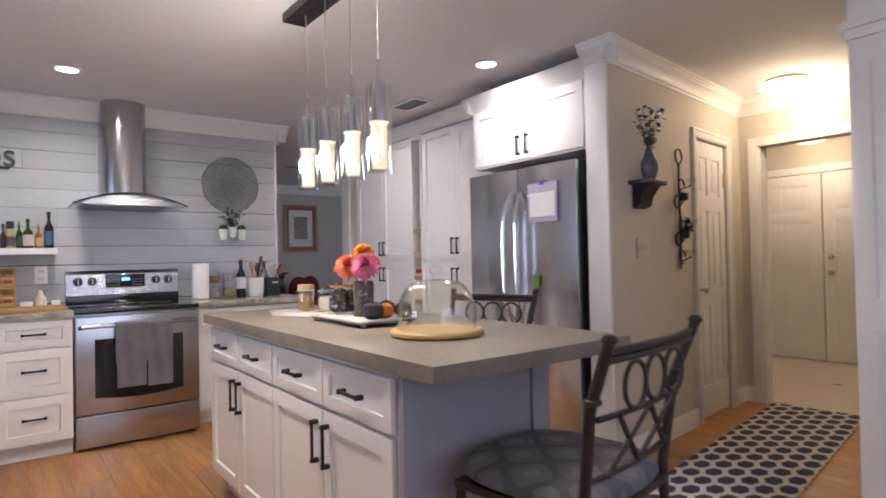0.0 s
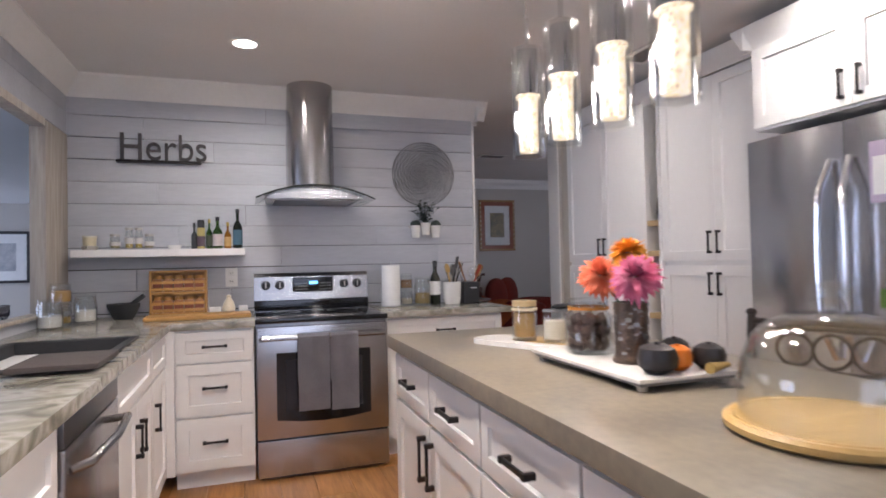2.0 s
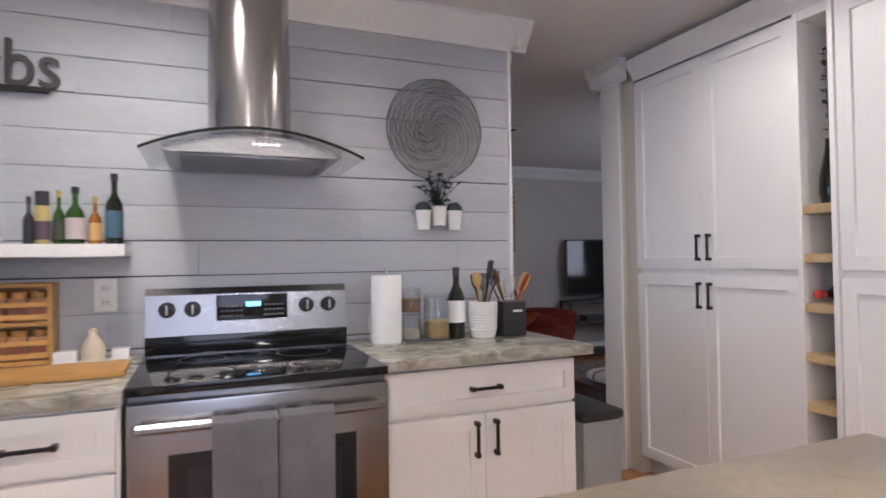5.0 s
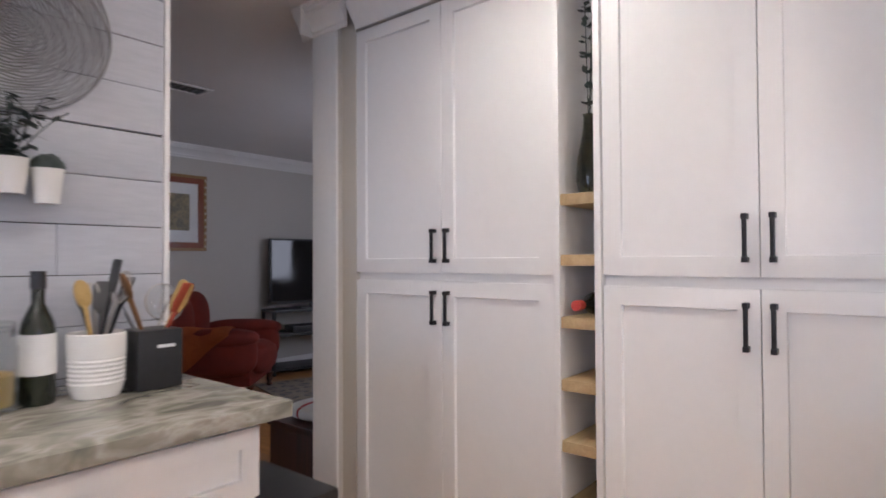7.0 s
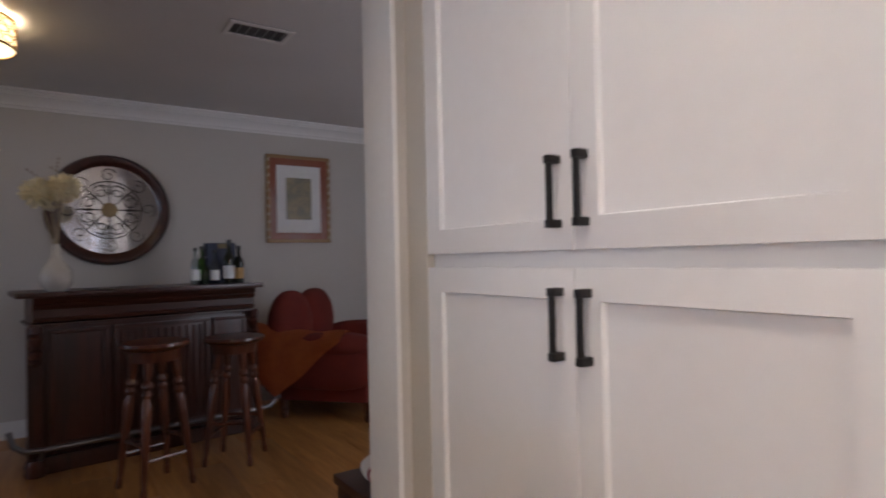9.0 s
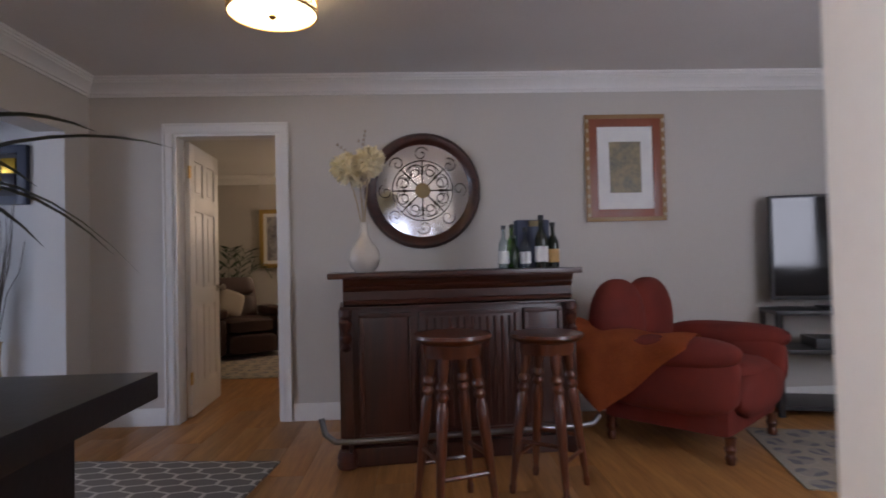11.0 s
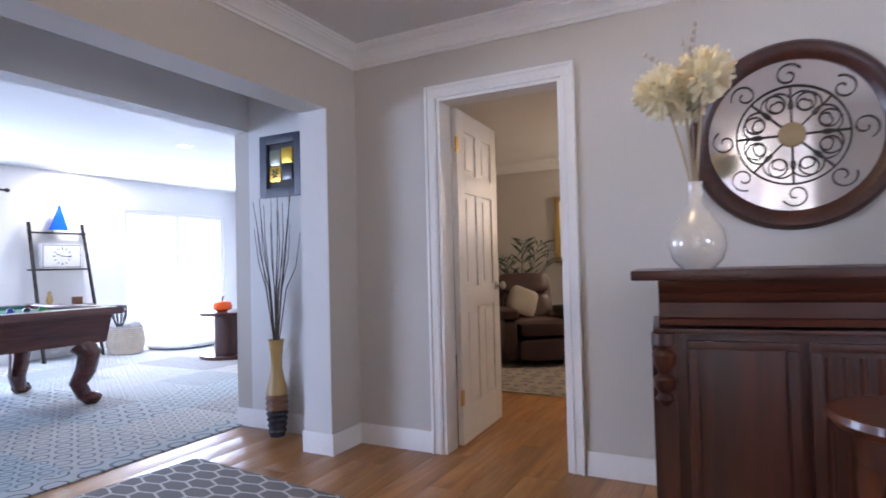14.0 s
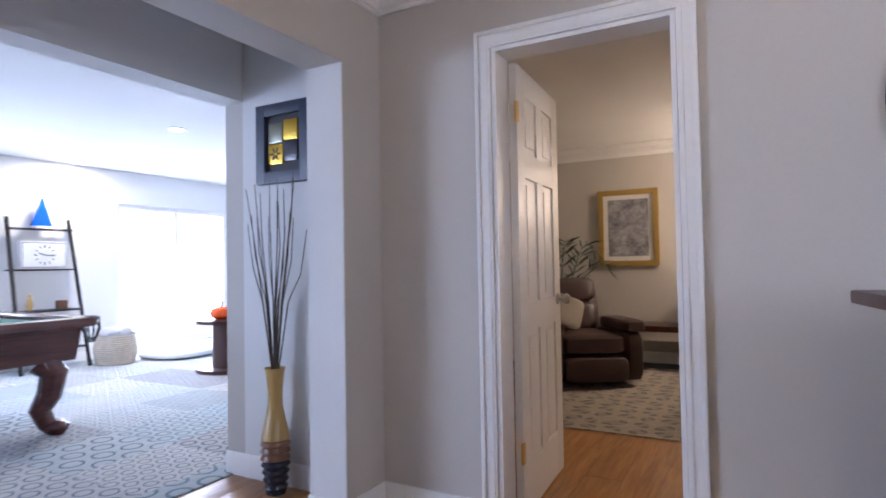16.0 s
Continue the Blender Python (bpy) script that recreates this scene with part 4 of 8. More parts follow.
def towel(x0, x1, length):
    bm = bmesh.new()
    path = [(-0.055, 0.55), (-0.057, 0.75), (-0.066, 0.815), (-0.085, 0.832), (-0.104, 0.815)] + [(-0.106, 0.80 - length * i / 6) for i in range(1, 7)]
    rows = []
    for yy, zz in path:
        rows.append([bm.verts.new((x0 + (x1 - x0) * i / 10, yy + 0.004 * math.sin(i * 1.1 + zz * 9), zz)) for i in range(11)])
    for a, b in zip(rows, rows[1:]):
        for i in range(10):
            bm.faces.new((a[i], a[i + 1], b[i + 1], b[i])).smooth = True
    bmesh.ops.solidify(bm, geom=bm.faces[:], thickness=0.006)
    return bm


single("hand_towel", towel(0.225, 0.40, 0.40), M["towel"], "grey cotton towel folded over the oven handle", "towel", pose(0.765, 4.475, 0), "oven towels")
single("hand_towel", towel(0.408, 0.565, 0.41), M["towel"], "grey cotton towel hanging on the oven handle", "towel", pose(0.765, 4.475, 0), "oven towels")

# range hood
hd = thing("range_hood", "stainless chimney hood with a curved glass canopy", "range hood", pose(1.146, 5.178, 0))


def rounded_flue(w, d, z0, z1):
    """A chimney cover with a bowed front."""
    out = [(w, -d * 0.45), (w, 0), (-w, 0), (-w, -d * 0.45)]
    for i in range(1, 20):
        a = math.pi * (1 - i / 20)
        out.append((w * math.cos(a), -d * 0.45 - d * 0.55 * math.sin(a)))
    bm = prism(out, "z", z0, z1)
    for f in bm.faces:
        f.smooth = abs(f.normal.z) < 0.5 and f.calc_center_median().y < -d * 0.45
    return bm


part("chimney", rounded_flue(0.152, 0.27, 1.72, 2.439), M["steel"], hd)
part("sleeve", rounded_flue(0.156, 0.275, 1.70, 2.12), M["steel"], hd)


def canopy(w, t, drop, y0, y1, z):
    top_l, bot = [], []
    for i in range(17):
        x = -w + 2 * w * i / 16
        zz = z - drop * (x / w) ** 2
        top_l.append((x, zz))
        bot.append((x, zz - t))
    return prism(top_l + bot[::-1], "y", y0, y1)


part("glass_edge", canopy(0.367, 0.010, 0.085, -0.496, -0.4905, 1.723), M["darkglass"], hd, "dark green edge of the glass canopy")
part("glass_canopy", canopy(0.365, 0.008, 0.085, -0.49, -0.0, 1.722), M["glass"], hd, "clear curved glass canopy")
bm = prism([(-0.30, 1.645), (-0.24, 1.674), (-0.14, 1.699), (0, 1.708), (0.14, 1.699), (0.24, 1.674), (0.30, 1.645), (0.29, 1.638), (-0.29, 1.638)], "y", -0.43, -0.0)
part("body", bm, M["steelx"], hd)
bm = bmesh.new()
for i in range(5):
    lathe([(0, 0), (0.008, 0), (0.008, 0.004), (0, 0.005)], 10, bm, (-0.04 + i * 0.02, 0, 0))
part("buttons", bm, M["chrome"], hd, "", pose(0.03, -0.431, 1.680, 90))
part("filter", box(-0.25, -0.41, 1.631, 0.25, -0.03, 1.6375, 0.002), M["darksteel"], hd)

# island
isl = thing("kitchen_island", "white shaker island cabinet with drawers and doors", "kitchen island", pose(1.30, 3.28, 0, 0, 0, -90))
IL = 1.83
bm = box(0, 0.0, 0.1, IL, 0.56, 0.885)
box(0.04, 0.05, 0, IL - 0.02, 0.52, 0.1, 0, bm)
part("body", bm, M["cabinet"], isl)
x = 0.01
for w in (0.44, 0.44, 0.47, 0.45):
    d = part("drawer", shaker(w - 0.008, 0.165, 0.045), M["cabinet"], isl, "", pose(x, -0.001, 0.70))
    part("handle", bar_handle(0.13, False), M["blackmetal"], d, "matt black bar pull", pose(w / 2, -0.021, 0.085))
    x += w
x = 0.01
for i, w in enumerate((0.44, 0.44, 0.47, 0.45)):
    d = part("door", shaker(w - 0.008, 0.575, 0.06), M["cabinet"], isl, "", pose(x, -0.001, 0.115))
    part("handle", bar_handle(0.15, True), M["blackmetal"], d, "matt black bar pull", pose(w - 0.045 if i % 2 == 0 else 0.04, -0.021, 0.46))
    x += w
# end panel and posts carry the overhang's shade in their colour
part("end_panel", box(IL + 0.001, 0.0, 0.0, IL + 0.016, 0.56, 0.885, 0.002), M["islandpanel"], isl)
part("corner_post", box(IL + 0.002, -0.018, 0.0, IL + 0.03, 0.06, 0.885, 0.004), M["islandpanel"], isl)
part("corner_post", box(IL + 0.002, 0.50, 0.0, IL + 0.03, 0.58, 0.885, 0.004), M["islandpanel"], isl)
it = thing("island_top", "thick grey-brown concrete island top with crisp edges", "worktop")
part("slab", box(1.255, 1.235, 0.886, 2.085, 3.325, 0.935, 0.005), M["concrete"], it)
setting("corner_filler", box(0.268, 4.44, 0.1, 0.345, 4.50, 0.875), M["cabinet"], "white filler in the corner of the cabinets", "trim")

# ---- kitchen things ----


def text(name, body, size, m, material, parent, depth=0.008, bold=0.0, label=""):
    cu = bpy.data.curves.new(name, "FONT")
    cu.body, cu.size, cu.extrude, cu.offset = body, size, depth, bold
    ob = new(name, cu)
    me = bpy.data.meshes.new_from_object(ob.evaluated_get(bpy.context.evaluated_depsgraph_get()))
    bpy.data.objects.remove(ob)
    me.materials.clear()
    me.materials.append(material)
    out = new(name, me)
    out.parent, out.matrix_basis = parent, m
    return tagged(out, label)


def vessel(name, label, category, x, y, z, profile, material, cap=None, cap_profile=None, band=None, band_z=None, fill=None, fill_profile=None, group="", thick=False):
    """A bottle or jar: body with a lid, a label band and a filling as parts."""
    t = thing(name, label, category, pose(x, y, z), group)
    part("body", lathe(profile, 18), material, t)
    if cap_profile:
        part("cap", lathe(cap_profile, 14), cap, t)
    if band:
        r, z0, z1 = band_z
        part("label", lathe([(r - 0.001, z0), (r + 0.0012, z0), (r + 0.0012, z1), (r - 0.001, z1)], 18), band, t)
    if fill:
        part("filling", lathe(fill_profile, 14), fill, t)
    return t


def bottle_profile(r, h, neck=0.32):
    return [(0, 0), (r * 0.95, 0), (r, 0.006), (r, h * 0.55), (r * 0.9, h * 0.62), (r * neck, h * 0.76), (r * neck, h * 0.96), (r * neck * 1.15, h * 0.965), (r * neck * 1.15, h), (0, h)]


def jar_profile(r, h, lip=0.85):
    return [(0, 0.003), (r * 0.92, 0), (r, 0.01), (r, h * 0.75), (r * lip, h * 0.86), (r * lip, h), (r * lip - 0.004, h), (r * lip - 0.004, h * 0.86), (r - 0.005, h * 0.73), (r - 0.005, 0.012), (0, 0.010)]


def solid(r, z0, z1):
    return [(0, z0), (r * 0.97, z0), (r, z0 + 0.004), (r, z1 - 0.004), (r * 0.9, z1), (0, z1)]


# floating shelf with bottles and jars
shelf = thing("wall_shelf", "white floating shelf on the boarded wall", "shelf")
part("board", box(-0.265, 4.965, 1.29, 0.712, 5.178, 1.335, 0.003), M["white"], shelf)
SZ = 1.3352
for x, r, h, mat_name, band, lab in (
        (0.405, 0.018, 0.15, "black", None, "small black oil bottle on the shelf"),
        (0.445, 0.024, 0.165, "yellowcan", "purple_band", "yellow spray can with a black cap"),
        (0.495, 0.019, 0.175, "greenglass", "dark_band", "slim olive oil bottle with a gold cap"),
        (0.545, 0.030, 0.19, "greenglass", "pink_band", "green grapeseed oil bottle with a pale label"),
        (0.607, 0.021, 0.155, "amberoil", "orange_band", "small amber oil bottle with a yellow cap"),
        (0.668, 0.029, 0.245, "darkglass", "blue_band", "tall dark olive oil bottle with a blue label")):
    m = {"yellowcan": plain("yellow_can", (0.42, 0.34, 0.12), 0.4), "amberoil": plain("amber_oil", (0.30, 0.13, 0.02), 0.15)}.get(mat_name) or M[mat_name]
    b = {"purple_band": plain("dark_wrap", (0.09, 0.06, 0.08)), "dark_band": plain("dark_label", (0.05, 0.06, 0.03)), "pink_band": plain("pale_label", (0.55, 0.47, 0.46)),
         "orange_band": plain("tan_label", (0.55, 0.33, 0.12)), "blue_band": plain("blue_green_label", (0.05, 0.12, 0.17)), None: None}[band]
    capm = plain("gold_cap", (0.45, 0.33, 0.08), 0.35) if r in (0.019, 0.021) else M["black"]
    pr = bottle_profile(r, h) if mat_name != "yellowcan" else [(0, 0), (r, 0), (r, h * 0.8), (r * 0.9, h * 0.83), (0, h * 0.83)]
    cr = r * 0.42 if mat_name != "yellowcan" else r * 0.92
    ch = 0.025 if mat_name != "yellowcan" else h * 0.18
    vessel("oil_bottle", lab, "bottle", x, 5.06, SZ, pr, m, capm, [(0, h * (0.96 if mat_name != "yellowcan" else 0.83)), (cr, h * (0.96 if mat_name != "yellowcan" else 0.83)), (cr, h * 0.96 + ch), (0, h * 0.96 + ch)], b, (r, h * 0.1, h * 0.5), group="bottles on the shelf")
for x, r, h, fill, lab in ((-0.05, 0.030, 0.085, (0.30, 0.25, 0.10), "small clip-top glass jar of herbs"), (0.03, 0.026, 0.125, (0.55, 0.42, 0.12), "tall glass jar of yellow spice"),
                           (0.083, 0.024, 0.125, (0.50, 0.36, 0.06), "tall glass jar with an orange label"), (0.142, 0.028, 0.085, (0.35, 0.28, 0.16), "small clip-top glass jar of spice")):
    vessel("spice_jar", lab, "jar", x, 5.07, SZ, jar_profile(r, h), M["glass"], M["nickel"], [(0, h), (r * 0.9, h), (r * 0.9, h + 0.012), (0, h + 0.014)],
           plain("white_label", (0.62, 0.60, 0.56)), (r, h * 0.3, h * 0.6), plain("spice_%d" % int(fill[0] * 100), fill, 0.9), solid(r - 0.006, 0.012, h * 0.55), "jars on the shelf")
t = thing("butter_tub", "stacked pale yellow tub on a steel dish", "container", pose(-0.185, 5.06, SZ))
part("dish", lathe([(0, 0), (0.04, 0), (0.046, 0.025), (0.042, 0.027), (0, 0.01)], 20), M["nickel"], t)
part("tub", lathe([(0, 0.012), (0.034, 0.012), (0.038, 0.078), (0, 0.08)], 20), plain("cream_tub", (0.66, 0.60, 0.42)), t)
part("lid", lathe([(0, 0.08), (0.041, 0.08), (0.041, 0.088), (0, 0.09)], 20), plain("cream_lid", (0.70, 0.68, 0.58)), t)
single("ramekin", lathe([(0, 0), (0.033, 0), (0.043, 0.026), (0.040, 0.027), (0.031, 0.006), (0, 0.006)], 20), M["ceramic"], "small white ceramic dish on the shelf", "dish", pose(0.29, 5.05, SZ))

sign = thing("word_sign", "dark metal word sign standing proud of the wall", "sign")
part("base_bar", box(-0.055, 5.14, 1.898, 0.445, 5.172, 1.916, 0.002), M["blackmetal"], sign)
text("letters", "Herbs", 0.232, pose(-0.050, 5.165, 1.919, 90) @ Matrix.Diagonal((0.93, 1.08, 1, 1)), plain("gunmetal", (0.075, 0.068, 0.068), 0.45, 0.3), sign, 0.010, 0.0, "dark grey metal letters")

out = thing("wall_outlet", "white double power outlet", "outlet")
part("plate", box(0.585, 5.172, 1.082, 0.662, 5.1795, 1.208, 0.003), M["white"], out)
for z in (1.118, 1.172):
    s = part("socket", box(0.606, 5.169, z - 0.016, 0.641, 5.1725, z + 0.016, 0.003), M["ceramic"], out)
    for dx in (-0.007, 0.007):
        part("slot", box(0.6235 + dx - 0.0015, 5.168, z - 0.006, 0.6235 + dx + 0.0015, 5.1695, z + 0.006), M["black"], s)

# round woven wall disc
bm = bmesh.new()
R = random.Random(4)
for k in range(1, 31):
    r = 0.0079 * k
    n = 20 + 3 * k
    pts = []
    for i in range(n + 1):
        a = 2 * math.pi * i / n
        w = 0.0016 * math.sin(a * (5 + k % 4) + k) + 0.0012 * math.sin(a * 13 + 2 * k)
        pts.append(((r + w) * math.cos(a), -0.006 + 0.006 * math.sin(a * 9 + k), (r + w) * math.sin(a)))
    tube(pts, 0.0023, 4, bm)
disc = thing("woven_wall_disc", "round grey wall disc of coiled wire", "wall decoration", pose(1.987, 5.165, 1.878))
part("coil_weave", bm, M["wicker"], disc)
part("rim", tube([(0.239 * math.cos(a), 0.0, 0.239 * math.sin(a)) for a in [2 * math.pi * i / 64 for i in range(65)]], 0.0035, 6), M["wicker"], disc)


def leaf_cluster(bm, base, n, spread, length, leaf, rnd, up=0.6, pair=7):
    """Drooping stems with paired oval leaves."""
    for _ in range(n):
        a = rnd.uniform(0, 2 * math.pi)
        tip = Vector((math.cos(a) * spread * rnd.uniform(0.4, 1), math.sin(a) * spread * rnd.uniform(0.1, 0.5), length * rnd.uniform(up, 1)))
        mid = tip * 0.5 + Vector((0, 0, length * 0.12))
        pts = [Vector(base) + (mid * 2 * u * (1 - u) + tip * u * u) for u in [i / 6 for i in range(7)]]
        tube(pts, 0.0016, 4, bm)
        for i in range(pair):
            p = pts[min(6, 1 + i * 6 // pair)]
            d = Vector((rnd.uniform(-1, 1), rnd.uniform(-1, 0.4), rnd.uniform(-0.5, 0.7))).normalized()
            s = d.cross(Vector((0, 0, 1))).normalized() * leaf * 0.42
            q = p + d * leaf
            m2 = p + d * leaf * 0.55
            vs = [bm.verts.new(v) for v in (p, m2 + s, q, m2 - s)]
            bm.faces.new(vs)
    return bm


pots = thing("hanging_pots", "three white half pots with eucalyptus on the wall", "planter", pose(1.985, 5.172, 1.40))
part("rail", box(-0.12, -0.012, 0.075, 0.12, -0.002, 0.09, 0.002), M["nickel"], pots)
for i, dx in enumerate((-0.078, 0.0, 0.078)):
    zz = 0.0 if i != 1 else 0.02
    p = part("pot", lathe([(0, 0), (0.028, 0), (0.038, 0.085), (0.041, 0.09), (0.036, 0.09), (0.027, 0.008), (0, 0.008)], 18), M["ceramic"], pots, "", pose(dx, -0.043, zz))
    if i == 1:
        part("foliage", leaf_cluster(bmesh.new(), (0, 0, 0.08), 16, 0.14, 0.17, 0.032, random.Random(i + 2), 0.3, 8), M["greyleaf"], p, "trailing eucalyptus")
    else:
        bm = blob(0, 0, 0.098, 0.036, 0.034, 0.032, None, 2, 8, 0.3)
        leaf_cluster(bm, (0, 0, 0.09), 10, 0.03, 0.04, 0.014, random.Random(i + 9), 0.5, 5)
        part("foliage", bm, M["greyleaf"], p, "clipped dark green ball")

# things on the right worktop
CZT = 0.9155
pt = thing("paper_towel", "white paper towel roll on a chrome stand", "paper towel", pose(1.665, 4.93, CZT))
part("base", lathe([(0, 0), (0.075, 0), (0.078, 0.006), (0.07, 0.010), (0, 0.011)], 24), M["chrome"], pt)
part("rod", tube([(0, 0, 0.005), (0, 0, 0.31)], 0.006), M["chrome"], pt)
part("roll", lathe([(0.02, 0.012), (0.060, 0.012), (0.062, 0.016), (0.062, 0.282), (0.060, 0.286), (0.02, 0.286)], 28), M["paper"], pt)
part("arm", tube([(-0.072, 0, 0.005), (-0.074, 0, 0.12), (-0.068, 0, 0.14)], 0.003), M["chrome"], pt)
for x, y, z0, r, h, fill, fh, lab in ((1.79, 4.99, 0, 0.046, 0.095, (0.62, 0.55, 0.42), 0.05, "squat clip-top jar of pale beans"), (1.79, 4.99, 0.112, 0.046, 0.10, (0.26, 0.14, 0.06), 0.07, "clip-top glass jar of brown nuts stacked on another"),
                                    (1.905, 4.98, 0, 0.060, 0.185, (0.34, 0.24, 0.09), 0.085, "large glass jar half full of dried pasta")):
    vessel("storage_jar", lab, "jar", x, y, CZT + z0, jar_profile(r, h, 0.9), M["glass"], M["glass"], [(0, h + 0.002), (r * 0.94, h + 0.002), (r * 0.9, h + 0.014), (0, h + 0.017)],
           None, None, plain("dry_food_%d%d" % (int(fill[0] * 100), int(fh * 1000)), fill, 0.9), solid(r - 0.007, 0.014, fh), "jars on the worktop")
vessel("wine_bottle", "dark wine bottle with a white label on the worktop", "bottle", 2.005, 4.99, CZT, bottle_profile(0.037, 0.31, 0.38), M["darkglass"], plain("black_foil", (0.02, 0.02, 0.02), 0.3),
       [(0, 0.27), (0.0165, 0.27), (0.0165, 0.312), (0, 0.312)], M["paper"], (0.0372, 0.07, 0.165))
cr = thing("utensil_crock", "white ribbed ceramic crock full of utensils", "crock", pose(2.125, 4.97, CZT))
prof = [(0, 0), (0.052, 0), (0.060, 0.02)]
for i in range(7):
    prof += [(0.062 + 0.0004 * i, 0.03 + i * 0.011), (0.0645 + 0.0004 * i, 0.036 + i * 0.011)]
part("pot", lathe(prof + [(0.067, 0.155), (0.064, 0.158), (0.060, 0.15), (0.055, 0.01), (0, 0.008)], 28), M["ceramic"], cr)
R = random.Random(8)
BRASSY = plain("worn_copper", (0.30, 0.15, 0.07), 0.35, 0.7)
UT = (("tongs", "tongs", M["nickel"]), ("spatula", "blade", M["black"]), ("spoon", "spoon", M["boardwood"]), ("turner", "blade", M["darksteel"]), ("whisk", "whisk", M["nickel"]), ("ladle", "spoon", M["black"]), ("fork", "tines", M["black"]))


def utensil(rnd, kind, reach=0.23):
    """A kitchen tool leaning in a holder: handle down, working end up."""
    a = rnd.uniform(0, 6.28)
    lean = rnd.uniform(0.03, 0.09)
    foot = Vector((-math.cos(a) * 0.02, -math.sin(a) * 0.02, 0.03))
    tip = Vector((math.cos(a) * lean, math.sin(a) * lean * 0.6, reach + rnd.uniform(-0.03, 0.03)))
    d = (tip - foot).normalized()
    turn = Matrix.Translation(tip) @ d.to_track_quat("Z", "Y").to_matrix().to_4x4() @ Matrix.Rotation(rnd.uniform(-0.7, 0.7), 4, "Z")
    bm = tube([foot, tip], 0.0055, 7)
    head = bmesh.new()
    if kind == "blade":
        prism([(-0.018, -0.005), (0.018, -0.005), (0.026, 0.02), (0.028, 0.075), (0.018, 0.085), (-0.024, 0.078), (-0.025, 0.02)], "y", -0.002, 0.002, head)
    elif kind == "spoon":
        blob(0, 0, 0.03, 0.021, 0.006, 0.036, head, 2.2, 10)
    elif kind == "tongs":
        for s in (-1, 1):
            tube([(s * 0.004, 0, -0.12), (s * 0.014, 0, -0.02), (s * 0.018, 0, 0.04), (s * 0.006, 0, 0.075)], 0.004, 6, head)
    elif kind == "whisk":
        for k in range(4):
            q = math.pi * k / 4
            tube([(math.cos(q) * 0.02 * math.sin(w), math.sin(q) * 0.02 * math.sin(w), 0.045 - 0.045 * math.cos(w)) for w in [2 * math.pi * i / 14 for i in range(15)]], 0.0012, 4, head)
    else:
        for x in (-0.013, -0.004, 0.005, 0.014):
            tube([(x * 0.3, 0, -0.005), (x, 0, 0.02), (x, 0.003, 0.075)], 0.0028, 5, head)
    for v in head.verts:
        v.co = turn @ v.co
    spare = bpy.data.meshes.new("tool_head")
    head.to_mesh(spare)
    head.free()
    bm.from_mesh(spare)
    bpy.data.meshes.remove(spare)
    return bm


for nm, kind, mt in UT:
    part(nm, utensil(R, kind), mt, cr)
ub = thing("utensil_bin", "black square utensil bin with wooden spoons", "utensil holder", pose(2.26, 4.97, CZT))
part("bin", box(-0.058, -0.055, 0, 0.058, 0.055, 0.155, 0.008), M["black"], ub)
part("logo_bar", box(-0.01, -0.0565, 0.108, 0.036, -0.0552, 0.116), M["paper"], ub)
for nm, kind, mt in (("wooden_spoon", "spoon", M["bamboo"]), ("spatula", "blade", plain("red_silicone", (0.35, 0.05, 0.02))), ("wooden_turner", "blade", M["boardwood"]), ("basting_brush", "spoon", BRASSY), ("turner", "blade", M["darksteel"])):
    part(nm, utensil(R, kind, 0.22), mt, ub)
lid = thing("pan_lid", "clear glass pan lid propped upright", "pan lid", pose(2.335, 5.06, CZT + 0.215, 75, 20, 0) @ Matrix.Diagonal((0.58, 0.58, 0.58, 1)))
part("dome", lathe([(0.095, 0), (0.09, 0.012), (0.06, 0.028), (0.0, 0.038), (0.0, 0.034), (0.06, 0.024), (0.088, 0.008), (0.092, 0)], 28), M["glass"], lid)
part("rim", lathe([(0.093, -0.003), (0.098, -0.003), (0.098, 0.004), (0.093, 0.004)], 28), M["nickel"], lid)
part("stand", tube([(0.0, -0.37, 0.0), (0, -0.1, -0.01), (0, 0, 0.03)], 0.006), M["nickel"], lid)

# left worktop
rack = thing("spice_rack", "bamboo spice rack with two rows of jars", "spice rack", pose(0.14, 5.05, CZT))
RW, RH = 0.335, 0.285
for x0, x1 in ((0, 0.014), (RW - 0.014, RW)):
    part("side", box(x0, 0, 0, x1, 0.11, RH, 0.002), M["bamboo"], rack)
for z in (0, 0.135, RH - 0.014):
    part("rail", box(0.014, 0.0, z, RW - 0.014, 0.11, z + 0.014, 0.002), M["bamboo"], rack)
part("back", box(0.014, 0.10, 0.014, RW - 0.014, 0.108, RH - 0.014), M["bamboo"], rack)
for row in (0.0145, 0.1495):
    for i in range(5):
        x = 0.045 + i * 0.0612
        j = part("jar", box(x - 0.028, 0.016, row, x + 0.028, 0.075, row + 0.082, 0.006), plain("spice_jar_amber", (0.42, 0.20, 0.08), 0.3), rack)
        part("lid", lathe([(0, 0.082), (0.023, 0.082), (0.023, 0.104), (0, 0.105)], 12, at=(x, 0.047, row)), M["bamboo"], j)
        part("label", box(x - 0.024, 0.0142, row + 0.028, x + 0.024, 0.0158, row + 0.05), plain("brown_label", (0.30, 0.10, 0.06)), j)
    part("retainer", box(0.014, 0.004, row + 0.052, RW - 0.014, 0.010, row + 0.068, 0.002), M["bamboo"], rack)
    part("retainer", box(0.014, 0.004, row + 0.008, RW - 0.014, 0.010, row + 0.026, 0.002), M["bamboo"], rack)
single("bread_board", box(0.0, 0.0, 0, 0.58, 0.22, 0.024, 0.010), M["bamboo"], "long bamboo board lying on the worktop", "cutting board", pose(0.165, 4.64, CZT, 0, 0, 2))
bt = thing("sponge_tray", "white ceramic tray with small dishes and a bird", "tray", pose(0.61, 4.99, CZT))
